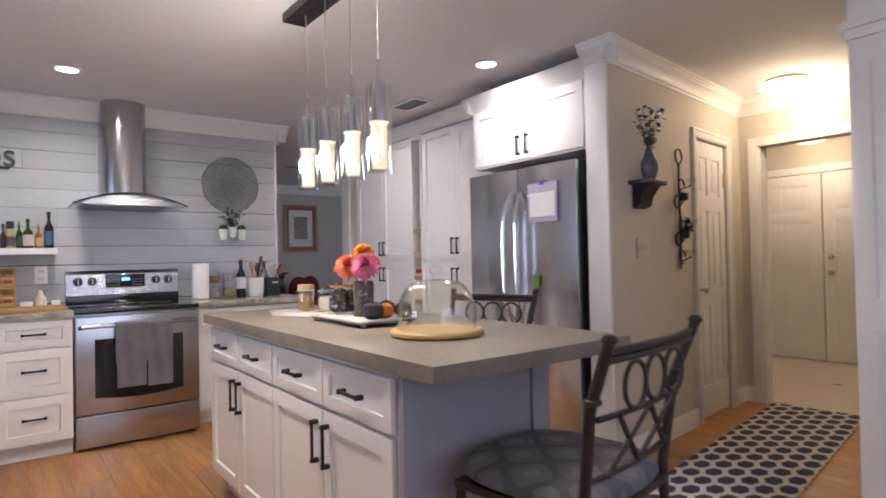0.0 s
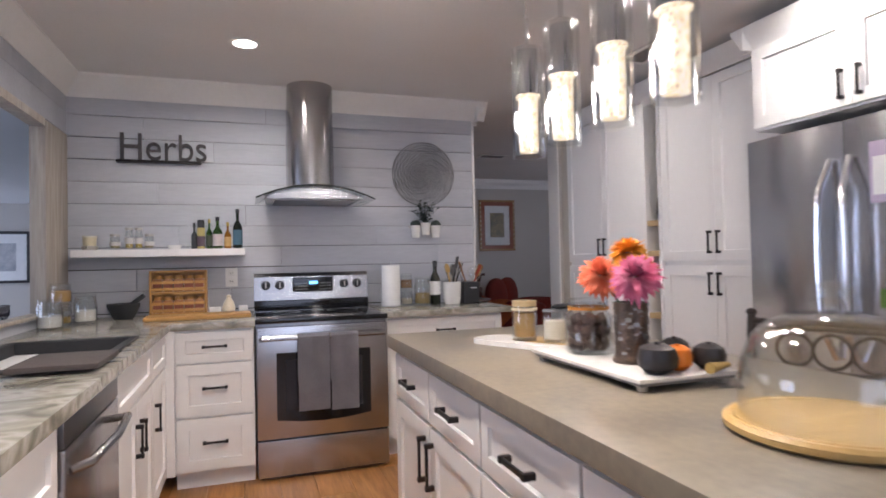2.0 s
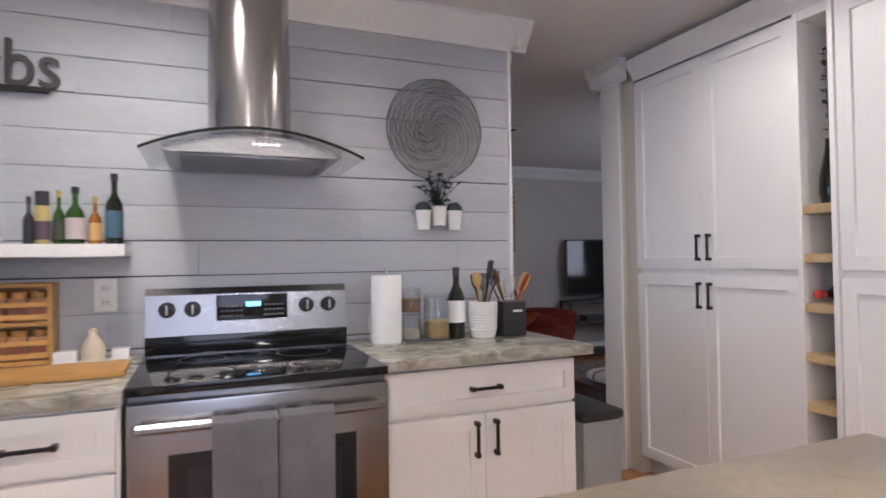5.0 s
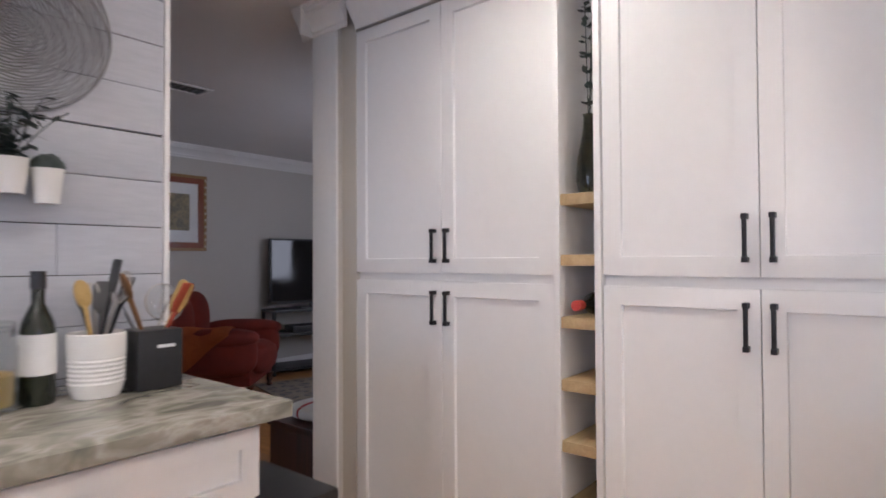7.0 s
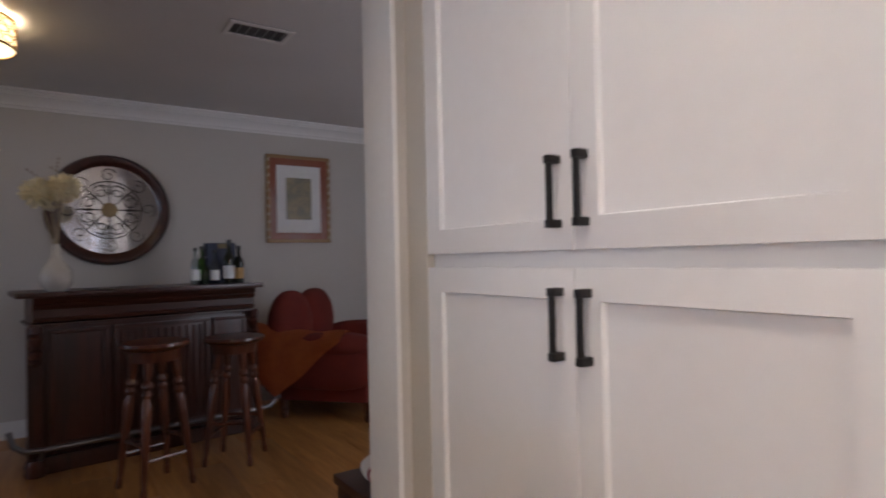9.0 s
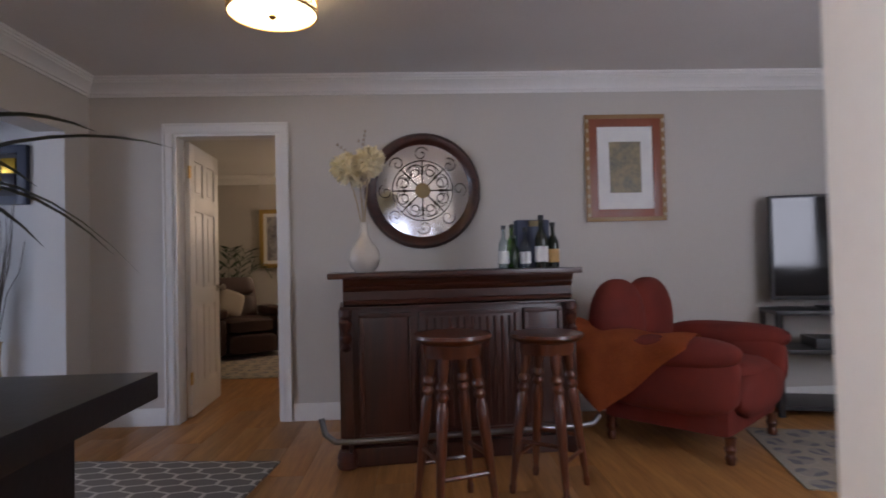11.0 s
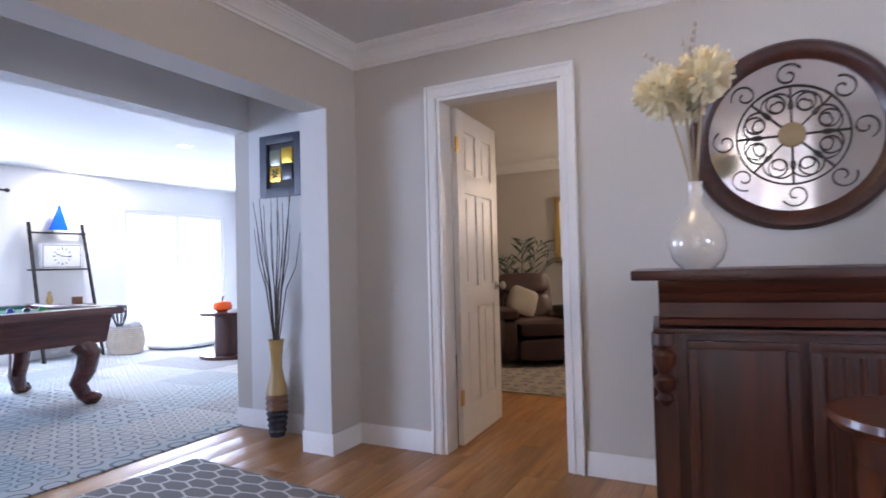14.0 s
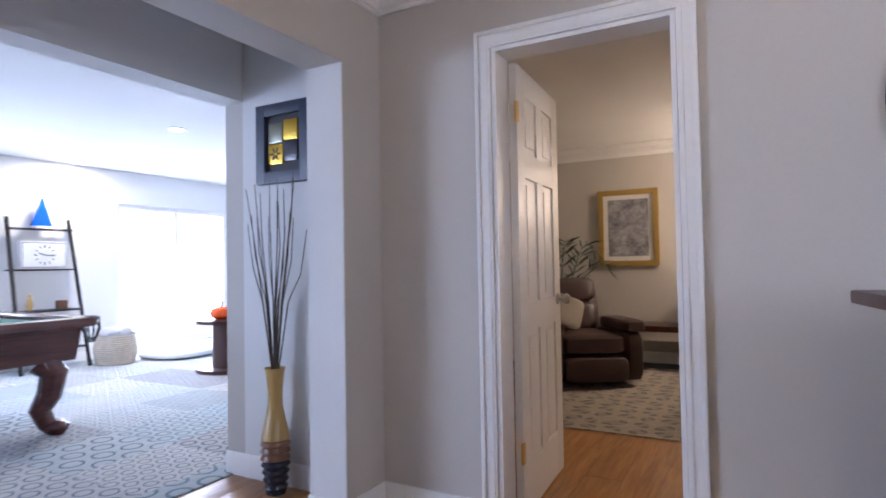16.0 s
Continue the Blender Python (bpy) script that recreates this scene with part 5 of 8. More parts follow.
part("tray", box(-0.12, -0.04, 0, 0.12, 0.04, 0.012, 0.004), M["ceramic"], bt)
part("dish", box(-0.115, -0.03, 0.012, -0.045, 0.03, 0.05, 0.004), M["ceramic"], bt)
part("dish", box(0.06, -0.03, 0.012, 0.115, 0.03, 0.05, 0.004), M["ceramic"], bt)
part("figure", lathe([(0, 0.012), (0.036, 0.012), (0.040, 0.04), (0.03, 0.075), (0.014, 0.10), (0.016, 0.115), (0, 0.125)], 18), plain("cream_glaze", (0.66, 0.58, 0.44), 0.3), bt)
mt = thing("mortar", "dark stone mortar with a pestle", "mortar", pose(0.02, 4.93, CZT))
part("bowl", lathe([(0, 0), (0.05, 0), (0.06, 0.012), (0.088, 0.075), (0.09, 0.095), (0.08, 0.095), (0.06, 0.03), (0, 0.02)], 26), plain("dark_stone", (0.03, 0.032, 0.033), 0.75), mt)
part("pestle", tube([(-0.02, 0, 0.035), (0.06, -0.01, 0.10), (0.115, -0.015, 0.142)], 0.017, 10, None, 0.013), plain("dark_stone", (0.03, 0.032, 0.033)), mt)
for x, y, z0, r, h, fill, fh, lab in ((-0.15, 4.80, 0, 0.06, 0.15, (0.70, 0.67, 0.60), 0.075, "clip-top glass jar of white sugar"), (-0.25, 4.72, 0, 0.055, 0.10, (0.38, 0.26, 0.08), 0.045, "clip-top glass jar of golden seeds"),
                                    (-0.25, 4.72, 0.117, 0.055, 0.10, (0.42, 0.24, 0.07), 0.075, "clip-top glass jar of brown sugar stacked on another"), (-0.24, 4.50, 0, 0.06, 0.14, (0.74, 0.72, 0.68), 0.07, "clip-top glass jar of white flour")):
    vessel("storage_jar", lab, "jar", x, y, CZT + z0, jar_profile(r, h, 0.9), M["glass"], M["glass"], [(0, h + 0.002), (r * 0.94, h + 0.002), (r * 0.9, h + 0.014), (0, h + 0.017)],
           None, None, plain("dry_food_%d%d%d" % (int(fill[0] * 100), int(fh * 1000), int(h * 100)), fill, 0.9), solid(r - 0.007, 0.014, fh), "jars on the worktop")

# bin beside the cabinet
tc = thing("trash_can", "grey step bin with a black lid", "trash can", pose(2.43, 4.66, 0))
part("body", box(0, 0, 0, 0.20, 0.36, 0.57, 0.02), M["graycan"], tc)
part("lid", box(-0.008, -0.008, 0.571, 0.208, 0.368, 0.61, 0.015), M["black"], tc)

# island dressing
IZ = 0.9355
sb = thing("serving_board", "white marble serving board inlaid with wood", "serving board", pose(1.63, 2.80, IZ, 0, 0, -62))
out_l = [(0.20 * math.copysign(abs(math.cos(a)) ** 0.35, math.cos(a)), 0.085 * math.copysign(abs(math.sin(a)) ** 0.35, math.sin(a))) for a in [2 * math.pi * i / 40 for i in range(40)]]
part("slab", prism(out_l, "z", 0, 0.016), M["marble"], sb)
part("inlay", box(-0.05, -0.03, 0.0162, 0.195, 0.084, 0.0195, 0.001), M["boardwood"], sb, "warm wooden inlay")
SBZ = IZ + 0.020
hj = vessel("honey_jar", "amber glass jar with a wooden lid and twine", "jar", 1.615, 2.80, SBZ, jar_profile(0.042, 0.115, 0.9), M["glass"], M["shelfwood"], [(0, 0.113), (0.041, 0.113), (0.041, 0.133), (0, 0.133)],
            None, None, plain("amber_honey", (0.42, 0.24, 0.07), 0.3), solid(0.036, 0.012, 0.095))
part("twine", lathe([(0.040, 0.10), (0.044, 0.10), (0.044, 0.109), (0.040, 0.109)], 18), plain("twine", (0.5, 0.42, 0.3), 0.9), hj)
cj = vessel("candle_jar", "white candle in a glass jar", "candle", 1.675, 2.70, SBZ, jar_profile(0.040, 0.10, 0.97), M["glass"], M["nickel"], [(0, 0.10), (0.040, 0.10), (0.040, 0.106), (0, 0.107)],
            None, None, plain("cream_wax", (0.72, 0.66, 0.52), 0.5), solid(0.036, 0.012, 0.075))
part("ribbon", blob(0.02, -0.01, 0.117, 0.035, 0.016, 0.009, None, 2, 8, 0.5), M["black"], cj)
tr = thing("serving_tray", "white rectangular tray with a dark footed rim", "tray", pose(1.65, 2.31, IZ))
part("base", box(-0.13, -0.24, 0.012, 0.13, 0.24, 0.020, 0.003), M["darksteel"], tr)
part("top", box(-0.137, -0.247, 0.0202, 0.137, 0.247, 0.030, 0.004), M["marble"], tr)
for sx in (-0.11, 0.11):
    for sy in (-0.22, 0.22):
        part("foot", lathe([(0, 0), (0.012, 0), (0.013, 0.012), (0, 0.012)], 12, at=(sx, sy, 0)), M["nickel"], tr)
TZ = IZ + 0.0305
bj = thing("pinecone_jar", "round glass jar filled with brown pine cones", "jar", pose(1.625, 2.425, TZ) @ Matrix.Diagonal((0.9, 0.9, 0.9, 1)))
part("glass", lathe(jar_profile(0.072, 0.150, 0.80), 26), M["glass"], bj)
bm = bmesh.new()
R = random.Random(3)
for k, (n, rr) in enumerate(((7, 0.044), (7, 0.046), (6, 0.040), (1, 0.0), (1, 0.0), (1, 0.0))):
    for i in range(n):
        a = 6.283 * i / n + k * 0.5
        blob(rr * math.cos(a), rr * math.sin(a), (0.032, 0.068, 0.100, 0.035, 0.07, 0.105)[k], R.uniform(0.017, 0.021), R.uniform(0.017, 0.021), 0.020, bm, 2, 7, 0.55)
part("pine_cones", bm, surface("pine_brown", (0.11, 0.060, 0.040), (0.045, 0.026, 0.018), 0.85, s1=40, s2=120, bump=0.6), bj)
part("orange_ring", lathe([(0.0575, 0.133), (0.0625, 0.133), (0.0625, 0.142), (0.0575, 0.142)], 26), plain("orange_seal", (0.55, 0.22, 0.03)), bj)
part("lid", lathe([(0, 0.152), (0.060, 0.152), (0.058, 0.166), (0, 0.170)], 26), M["glass"], bj)
fv = thing("flower_vase", "dark mosaic vase of orange and pink dahlias", "vase", pose(1.635, 2.25, TZ))
part("vase", lathe([(0, 0), (0.046, 0), (0.048, 0.008), (0.040, 0.02), (0.041, 0.13), (0.043, 0.15), (0.039, 0.15), (0.036, 0.02), (0, 0.015)], 24), surface("brown_mosaic_ground", (0.10, 0.065, 0.045), (0.045, 0.03, 0.022), 0.35, 0.3, s1=40, s2=140, bump=0.5), fv)
R = random.Random(5)
bm = bmesh.new()
for i in range(110):
    a, z = R.uniform(0, 6.28), R.uniform(0.025, 0.135)
    s = R.uniform(0.004, 0.009)
    c, d = Vector((0.0415 * math.cos(a), 0.0415 * math.sin(a), z)), Vector((-math.sin(a), math.cos(a), 0))
    vs = [bm.verts.new(c + d * s * u + Vector((0, 0, s * 0.6 * v)) + Vector((math.cos(a), math.sin(a), 0)) * 0.001) for u, v in ((-1, -1), (1, -0.6), (0.8, 1), (-0.9, 0.7))]
    bm.faces.new(vs)
tagged(part("mosaic_chips", bm, plain("silver_chip", (0.42, 0.40, 0.38), 0.25, 0.6), fv), kind="stuff")


def dahlia(r, rnd, layers=8, low=-22, slim=0.11):
    bm = bmesh.new()
    for k in range(layers):
        n = max(7, 24 - 2 * abs(k - (0 if low > -30 else 3)))
        el = radians(low + 15 * k)
        ln = r * (1 - 0.05 * k)
        for i in range(n):
            a = 2 * math.pi * (i + 0.5 * (k % 2)) / n + rnd.uniform(-0.08, 0.08)
            e = el + rnd.uniform(-0.15, 0.15)
            d = Vector((math.cos(a) * math.cos(e), math.sin(a) * math.cos(e), math.sin(e)))
            s = Vector((-math.sin(a), math.cos(a), 0)) * ln * slim
            up = d.cross(s).normalized() * ln * 0.05
            l2 = ln * rnd.uniform(0.85, 1.05)
            v = [bm.verts.new(p) for p in (d * l2 * 0.12, d * l2 * 0.62 + s + up, d * l2 - up * 1.5, d * l2 * 0.62 - s + up)]
            f = bm.faces.new(v)
            f.smooth = True
    return bm


def pompom(r, rnd, n=240):
    """Shaggy round flower head: blunt petals set all over a small core."""
    bm = blob(0, 0, 0, r * 0.55, r * 0.55, r * 0.55, None, 2, 10, 0.1)
    for i in range(n):
        z = 1 - 2 * (i + 0.5) / n
        a = 2.399963 * i + rnd.uniform(-0.2, 0.2)
        q = math.sqrt(1 - z * z)
        d = Vector((q * math.cos(a), q * math.sin(a), z))
        s = d.orthogonal().normalized() * r * 0.11
        s.rotate(Matrix.Rotation(rnd.uniform(0, 6.28), 3, d))
        up = d.cross(s).normalized() * r * rnd.uniform(-0.12, 0.12)
        ln = r * rnd.uniform(0.86, 1.08)
        v = [bm.verts.new(p) for p in (d * r * 0.4, d * ln * 0.8 + s, d * ln + s * 0.45 + up, d * ln - s * 0.45 + up, d * ln * 0.8 - s)]
        bm.faces.new(v).smooth = True
    return bm


def petal(name, c1, c2):
    return surface(name, c1, c2, 0.7, s1=18, s2=60, bump=0.1)


for nm, col, c2, (x, y, z), r, tip in (("orange_dahlia", (0.80, 0.14, 0.05), (0.80, 0.26, 0.14), (-0.035, 0.075, 0.215), 0.072, (40, -20, 0)), ("pink_dahlia", (0.56, 0.09, 0.20), (0.72, 0.25, 0.36), (-0.015, -0.045, 0.215), 0.078, (25, -35, 0)),
                                       ("yellow_flower", (0.86, 0.42, 0.03), (0.85, 0.28, 0.02), (0.02, 0.03, 0.275), 0.062, (5, -10, 0)), ("orange_dahlia", (0.80, 0.12, 0.03), (0.70, 0.20, 0.12), (0.055, 0.02, 0.225), 0.06, (20, 40, 0))):
    key = "petal_" + nm
    if key not in M:
        M[key] = petal(key, col, c2)
    part(nm, dahlia(r, R, 10, -30, 0.13), M[key], fv, "silk dahlia head", pose(x, y, z, *tip))
    part("stem", tube([(0, 0, 0.1), (x * 0.7, y * 0.7, z - 0.03), (x, y, z)], 0.003, 6), M["leaf"], fv)


def gourd(r, h):
    bm = lathe([(0, 0), (r * 0.5, 0.0), (r * 0.92, h * 0.2), (r, h * 0.5), (r * 0.85, h * 0.82), (r * 0.45, h * 0.97), (r * 0.15, h * 0.94), (0.005, h * 1.03), (0, h * 1.04)], 24)
    for v in bm.verts:
        a = math.atan2(v.co.y, v.co.x)
        k = 1 - 0.06 * abs(math.sin(a * 4))
        v.co.x, v.co.y = v.co.x * k, v.co.y * k
    return bm


blackg, orangeg = surface("black_gourd", (0.022, 0.017, 0.016), (0.012, 0.010, 0.011), 0.42, s1=14, s2=60, bump=0.15), plain("orange_gourd", (0.62, 0.17, 0.01), 0.55)
for x, y, r, h, mt2, lab in ((1.60, 2.112, 0.046, 0.068, blackg, "matt black decorative gourd on the tray"), (1.667, 2.125, 0.034, 0.058, orangeg, "small orange pumpkin on the tray"),
                             (1.705, 2.18, 0.038, 0.066, blackg, "matt black decorative gourd beside a pumpkin"), (1.742, 2.108, 0.038, 0.060, blackg, "small black gourd on the tray edge")):
    single("decorative_gourd", gourd(r, h), mt2, lab, "gourd", pose(x, y, TZ), "gourds on the tray")
single("corn_husk", tube([(1.69, 2.05, TZ + 0.013), (1.76, 2.07, TZ + 0.014)], 0.013, 10, None, 0.006), plain("straw", (0.45, 0.31, 0.10), 0.9), "dried straw bundle on the tray edge", "decoration")
cb = thing("cake_board", "round pale maple board with a groove", "cake board", pose(1.63, 1.72, IZ))
part("board", lathe([(0, 0), (0.155, 0), (0.165, 0.006), (0.166, 0.016), (0.160, 0.022), (0.153, 0.022), (0.150, 0.018), (0.146, 0.022), (0, 0.022)], 48), M["boardwood"], cb)
cl = thing("glass_cloche", "clear glass dome with a knob on the board", "cloche", pose(1.63, 1.72, IZ + 0.0225))
dome = [(0.142, 0)] + [(0.142 * math.cos(a) ** 0.6, 0.045 + 0.130 * math.sin(a)) for a in [radians(8 * i) for i in range(11)]] + [(0.0, 0.177)]
inner = [(max(0, r - 0.004), z - 0.003) for r, z in dome[::-1]]
inner[-1] = (0.138, 0.0)
part("dome", lathe(dome + inner, 32), M["glass"], cl)
part("knob", lathe([(0, 0.176), (0.012, 0.177), (0.011, 0.186), (0.024, 0.197), (0.025, 0.211), (0.014, 0.223), (0, 0.225)], 18), M["glass"], cl)

# pendant light
pl = thing("pendant_light", "four-light pendant with glass cylinders on a dark bar", "pendant lamp")
part("canopy", box(1.515, 1.87, 2.395, 1.635, 2.80, 2.4395, 0.004), M["blackmetal"], pl, "dark rectangular ceiling canopy")
for y in (2.66, 2.45, 2.215, 2.0):
    x = 1.575
    part("cable", tube([(x, y, 1.99), (x, y, 2.395)], 0.0022, 6), M["nickel"], pl)
    part("stem", tube([(x, y, 1.90), (x, y, 1.99)], 0.008, 12), M["chrome"], pl)
    g = part("glass_cylinder", lathe([(0.050, 0), (0.0505, 0.001), (0.0505, 0.345), (0.047, 0.345), (0.047, 0.006), (0, 0.006), (0, 0.0)], 28, at=(x, y, 1.545)), M["glass"], pl, "clear glass cylinder")
    part("socket", lathe([(0, 0.20), (0.034, 0.20), (0.034, 0.352), (0.028, 0.357), (0, 0.357)], 24, at=(x, y, 1.545)), M["chrome"], g, "chrome lamp socket")
    part("bubble_column", lathe([(0, 0.02), (0.028, 0.02), (0.030, 0.03), (0.030, 0.19), (0.038, 0.192), (0.038, 0.199), (0, 0.199)], 20, at=(x, y, 1.545)), M["bulb"], g, "glowing bubbled glass column")
    lamp("pendant_lamp", "POINT", pose(x - 0.08, y, 1.66), 9.0, NEUTRAL, 0.04)


def can_light(x, y, group="recessed ceiling lights"):
    t = thing("can_light", "round white recessed ceiling light, lit", "ceiling light", pose(x, y, H), group)
    part("trim_ring", lathe([(0.062, -0.001), (0.085, -0.001), (0.088, -0.006), (0.065, -0.010), (0.060, -0.004)], 32), M["white"], t)
    part("lens", lathe([(0, -0.003), (0.061, -0.003), (0.061, -0.006), (0, -0.008)], 32), M["canglow"], t)


# fixture at (0.73, 2.3) is added out of view, to go with its fill lamp
for x, y in ((0.73, 4.33), (2.86, 2.79), (0.73, 2.3), (2.74, 4.33), (-2.67, 10.44), (-4.95, 10.82)):
    can_light(x, y)


def ceiling_vent(x, y, rz, w=0.36, d=0.2):
    t = thing("ceiling_vent", "louvred ceiling air vent", "vent", pose(x, y, H, 0, 0, rz), "ceiling vents")
    part("backing", box(-w / 2, -d / 2, -0.004, w / 2, d / 2, -0.001), M["black"], t)
    for a in ((-w / 2, -d / 2, w / 2, -d / 2 + 0.025), (-w / 2, d / 2 - 0.025, w / 2, d / 2), (-w / 2, -d / 2 + 0.025, -w / 2 + 0.025, d / 2 - 0.025), (w / 2 - 0.025, -d / 2 + 0.025, w / 2, d / 2 - 0.025)):
        part("frame", box(a[0], a[1], -0.012, a[2], a[3], -0.001, 0.002), M["white"], t)
    n = 6
    for i in range(n):
        y0 = -d / 2 + 0.03 + i * (d - 0.06) / n
        part("slat", box(-w / 2 + 0.025, y0 + 0.008, -0.010, w / 2 - 0.025, y0 + 0.013, -0.006), M["graycan"], t)


ceiling_vent(3.0, 3.85, 90)
ceiling_vent(3.46, 7.23, 90, 0.2, 0.34)

# counter chairs


def chair():
    t = thing("counter_chair", "dark metal counter chair with a scrolled back and patterned seat", "chair", None, "chairs at the island")
    s = 0.62
    for x in (-0.19, 0.19):
        part("front_leg", tube([(x, 0.40, s - 0.05), (x * 1.05, 0.42, 0.3), (x * 1.15, 0.45, 0.0)], 0.014, 8), M["chairmetal"], t)
        part("back_post", tube([(x * 1.15, -0.06, 0.0), (x * 1.1, -0.01, 0.35), (x * 1.15, 0.0, 0.62), (x * 1.22, -0.03, 0.86), (x * 1.3, -0.09, 1.02)], 0.014, 10), M["chairmetal"], t)
        part("finial", lathe([(0, 0), (0.017, 0.002), (0.019, 0.010), (0.013, 0.019), (0, 0.022)], 14), M["chairmetal"], t, "", pose(x * 1.3, -0.09, 1.015))
        part("collar", lathe([(0.013, -0.008), (0.020, -0.004), (0.020, 0.004), (0.013, 0.008)], 14), M["chairmetal"], t, "", pose(x * 1.235, -0.04, 0.88))
        part("side_stretcher", tube([(x * 1.08, 0.43, 0.22), (x * 1.12, -0.03, 0.22)], 0.009, 8), M["chairmetal"], t)
    part("front_stretcher", tube([(-0.21, 0.435, 0.26), (0.21, 0.435, 0.26)], 0.009, 8), M["chairmetal"], t)
    part("seat_frame", box(-0.215, -0.02, s - 0.05, 0.215, 0.41, s - 0.025, 0.01), M["chairmetal"], t)
    bm = blob(0, 0.20, s + 0.005, 0.235, 0.235, 0.036, None, 3.4, 16)
    part("seat", bm, M["seatfabric"], t, "grey patterned round-cornered seat cushion")

    def rail(z, y_mid, drop, r):
        return [(-0.245 * (z / 1.045) ** 0.3 + 0.49 * (z / 1.045) ** 0.3 * u, -0.09 * (z - 0.62) / 0.425 - y_mid * math.sin(math.pi * u), z - drop * math.sin(math.pi * u)) for u in [i / 10 for i in range(11)]]
    pts = rail(0.985, 0.02, 0.0, 0)
    bm = bmesh.new()
    tube([(x, y, z + 0.010) for x, y, z in pts], 0.010, 8, bm)
    tube([(x, y, z - 0.009) for x, y, z in pts], 0.010, 8, bm)
    part("top_rail", bm, M["chairmetal"], t)
    part("mid_rail", tube(rail(0.84, 0.02, 0.0, 0), 0.008, 8), M["chairmetal"], t)
    part("low_rail", tube(rail(0.69, 0.015, 0.0, 0), 0.008, 8), M["chairmetal"], t)
    for x in (-0.09, 0.02, 0.13):
        part("ring", tube(arc(x - 0.02, -0.082, 0.905, 0.055, 0, 360, 22), 0.006, 7), M["chairmetal"], t, "", pose(0, 0, 0))
    for a, b in ((-0.16, 0.0), (0.0, -0.16), (0.0, 0.16), (0.16, 0.0)):
        part("cross_bar", tube([(a, -0.03, 0.69), ((a + b) / 2, -0.048, 0.765), (b, -0.066, 0.838)], 0.007, 7), M["chairmetal"], t)
    return t


ch = chair()
ch.matrix_basis = pose(1.665, 0.965, 0, 0, 0, 9)
copy_thing(ch, pose(2.44, 2.37, 0, 0, 0, 112))

# ---- hall and foyer ----


def six_panel(w, h, t=0.035):
    """Moulded panel door in the xz plane, centred in y, hinge edge at x = 0."""
    bm = bmesh.new()
    st, mid = 0.11 * min(1, w / 0.7), 0.10 * min(1, w / 0.7)
    pw = (w - 2 * st - mid) / 2
    rows = ((0.22, 0.80), (0.93, 1.50), (1.62, h - 0.12))
    box(0, -t / 2, 0, st, t / 2, h, 0.002, bm)
    box(w - st, -t / 2, 0, w, t / 2, h, 0.002, bm)
    z = 0
    for a, b in rows + ((h, h),):
        box(st, -t / 2, z, w - st, t / 2, a, 0.002, bm)
        z = b
    for a, b in rows:
        box(st + pw, -t / 2, a, st + pw + mid, t / 2, b, 0.002, bm)
        for x in (st, st + pw + mid):
            box(x, -t / 2 + 0.010, a, x + pw, t / 2 - 0.010, b, 0, bm)
            box(x + 0.03, -t / 2 + 0.004, a + 0.03, x + pw - 0.03, t / 2 - 0.004, b - 0.03, 0.004, bm)
    return bm


def knob_set(parent, x, z, t=0.035, material="nickel"):
    for s in (-1, 1):
        part("knob", lathe([(0.030, 0), (0.030, 0.006), (0.012, 0.010), (0.011, 0.032), (0.026, 0.040), (0.029, 0.052), (0.02, 0.064), (0, 0.066)], 20), M[material], parent, "satin metal door knob", pose(x, s * t / 2, z, -90 * s))


d1 = thing("closet_door", "closed cream six-panel closet door in the hall", "door", HALL @ pose(4.335, 2.30, 0.012))
part("leaf", six_panel(0.56, 2.01), M["white"], d1)
knob_set(d1, 0.05, 0.93)
for z in (0.3, 1.75):
    part("hinge", box(0.535, -0.026, z - 0.05, 0.565, -0.0175, z + 0.05, 0.002), M["brass"], d1)
for i, y in enumerate((2.06, 2.98)):
    d2 = thing("entry_door", "closed cream six-panel entry door", "door", pose(7.47, y + 0.455, 0.01, 0, 0, -90), "double entry doors")
    part("leaf", six_panel(0.905, 2.03, 0.045), M["white"], d2)
    if i == 0:
        knob_set(d2, 0.07, 0.95, 0.045)
        part("deadbolt", lathe([(0.032, 0), (0.032, 0.01), (0.02, 0.02), (0, 0.022)], 18), M["nickel"], d2, "", pose(0.07, -0.022, 1.12, 90))
setting("casing_entry", box(7.44, 3.45, 0, 7.499, 3.53, 2.13, 0.004, box(7.44, 1.5, 0, 7.499, 1.60, 2.13, 0.004, box(7.44, 1.60, 2.05, 7.499, 3.45, 2.13, 0.004))), M["white"], "cream painted casing of the entry doors", "trim")
fd = thing("foyer_door", "cream door folded back against the foyer wall", "door", pose(5.35, 2.22, 0.012, 0, 0, 78))
part("leaf", six_panel(0.80, 2.0), M["white"], fd)


def flush_light(x, y, lab):
    t = thing("flush_light", lab, "ceiling light", pose(x, y, H), "flush ceiling lights")
    part("pan", lathe([(0.14, -0.001), (0.15, -0.02), (0.14, -0.025), (0, -0.025)], 28), M["nickel"], t)
    part("bowl", lathe([(0.175, -0.03), (0.165, -0.055), (0.12, -0.085), (0.05, -0.102), (0, -0.106)], 32), M["flushglow"], t, "glowing frosted glass bowl")
    part("finial", lathe([(0, -0.104), (0.012, -0.108), (0.014, -0.118), (0, -0.125)], 14), M["nickel"], t)


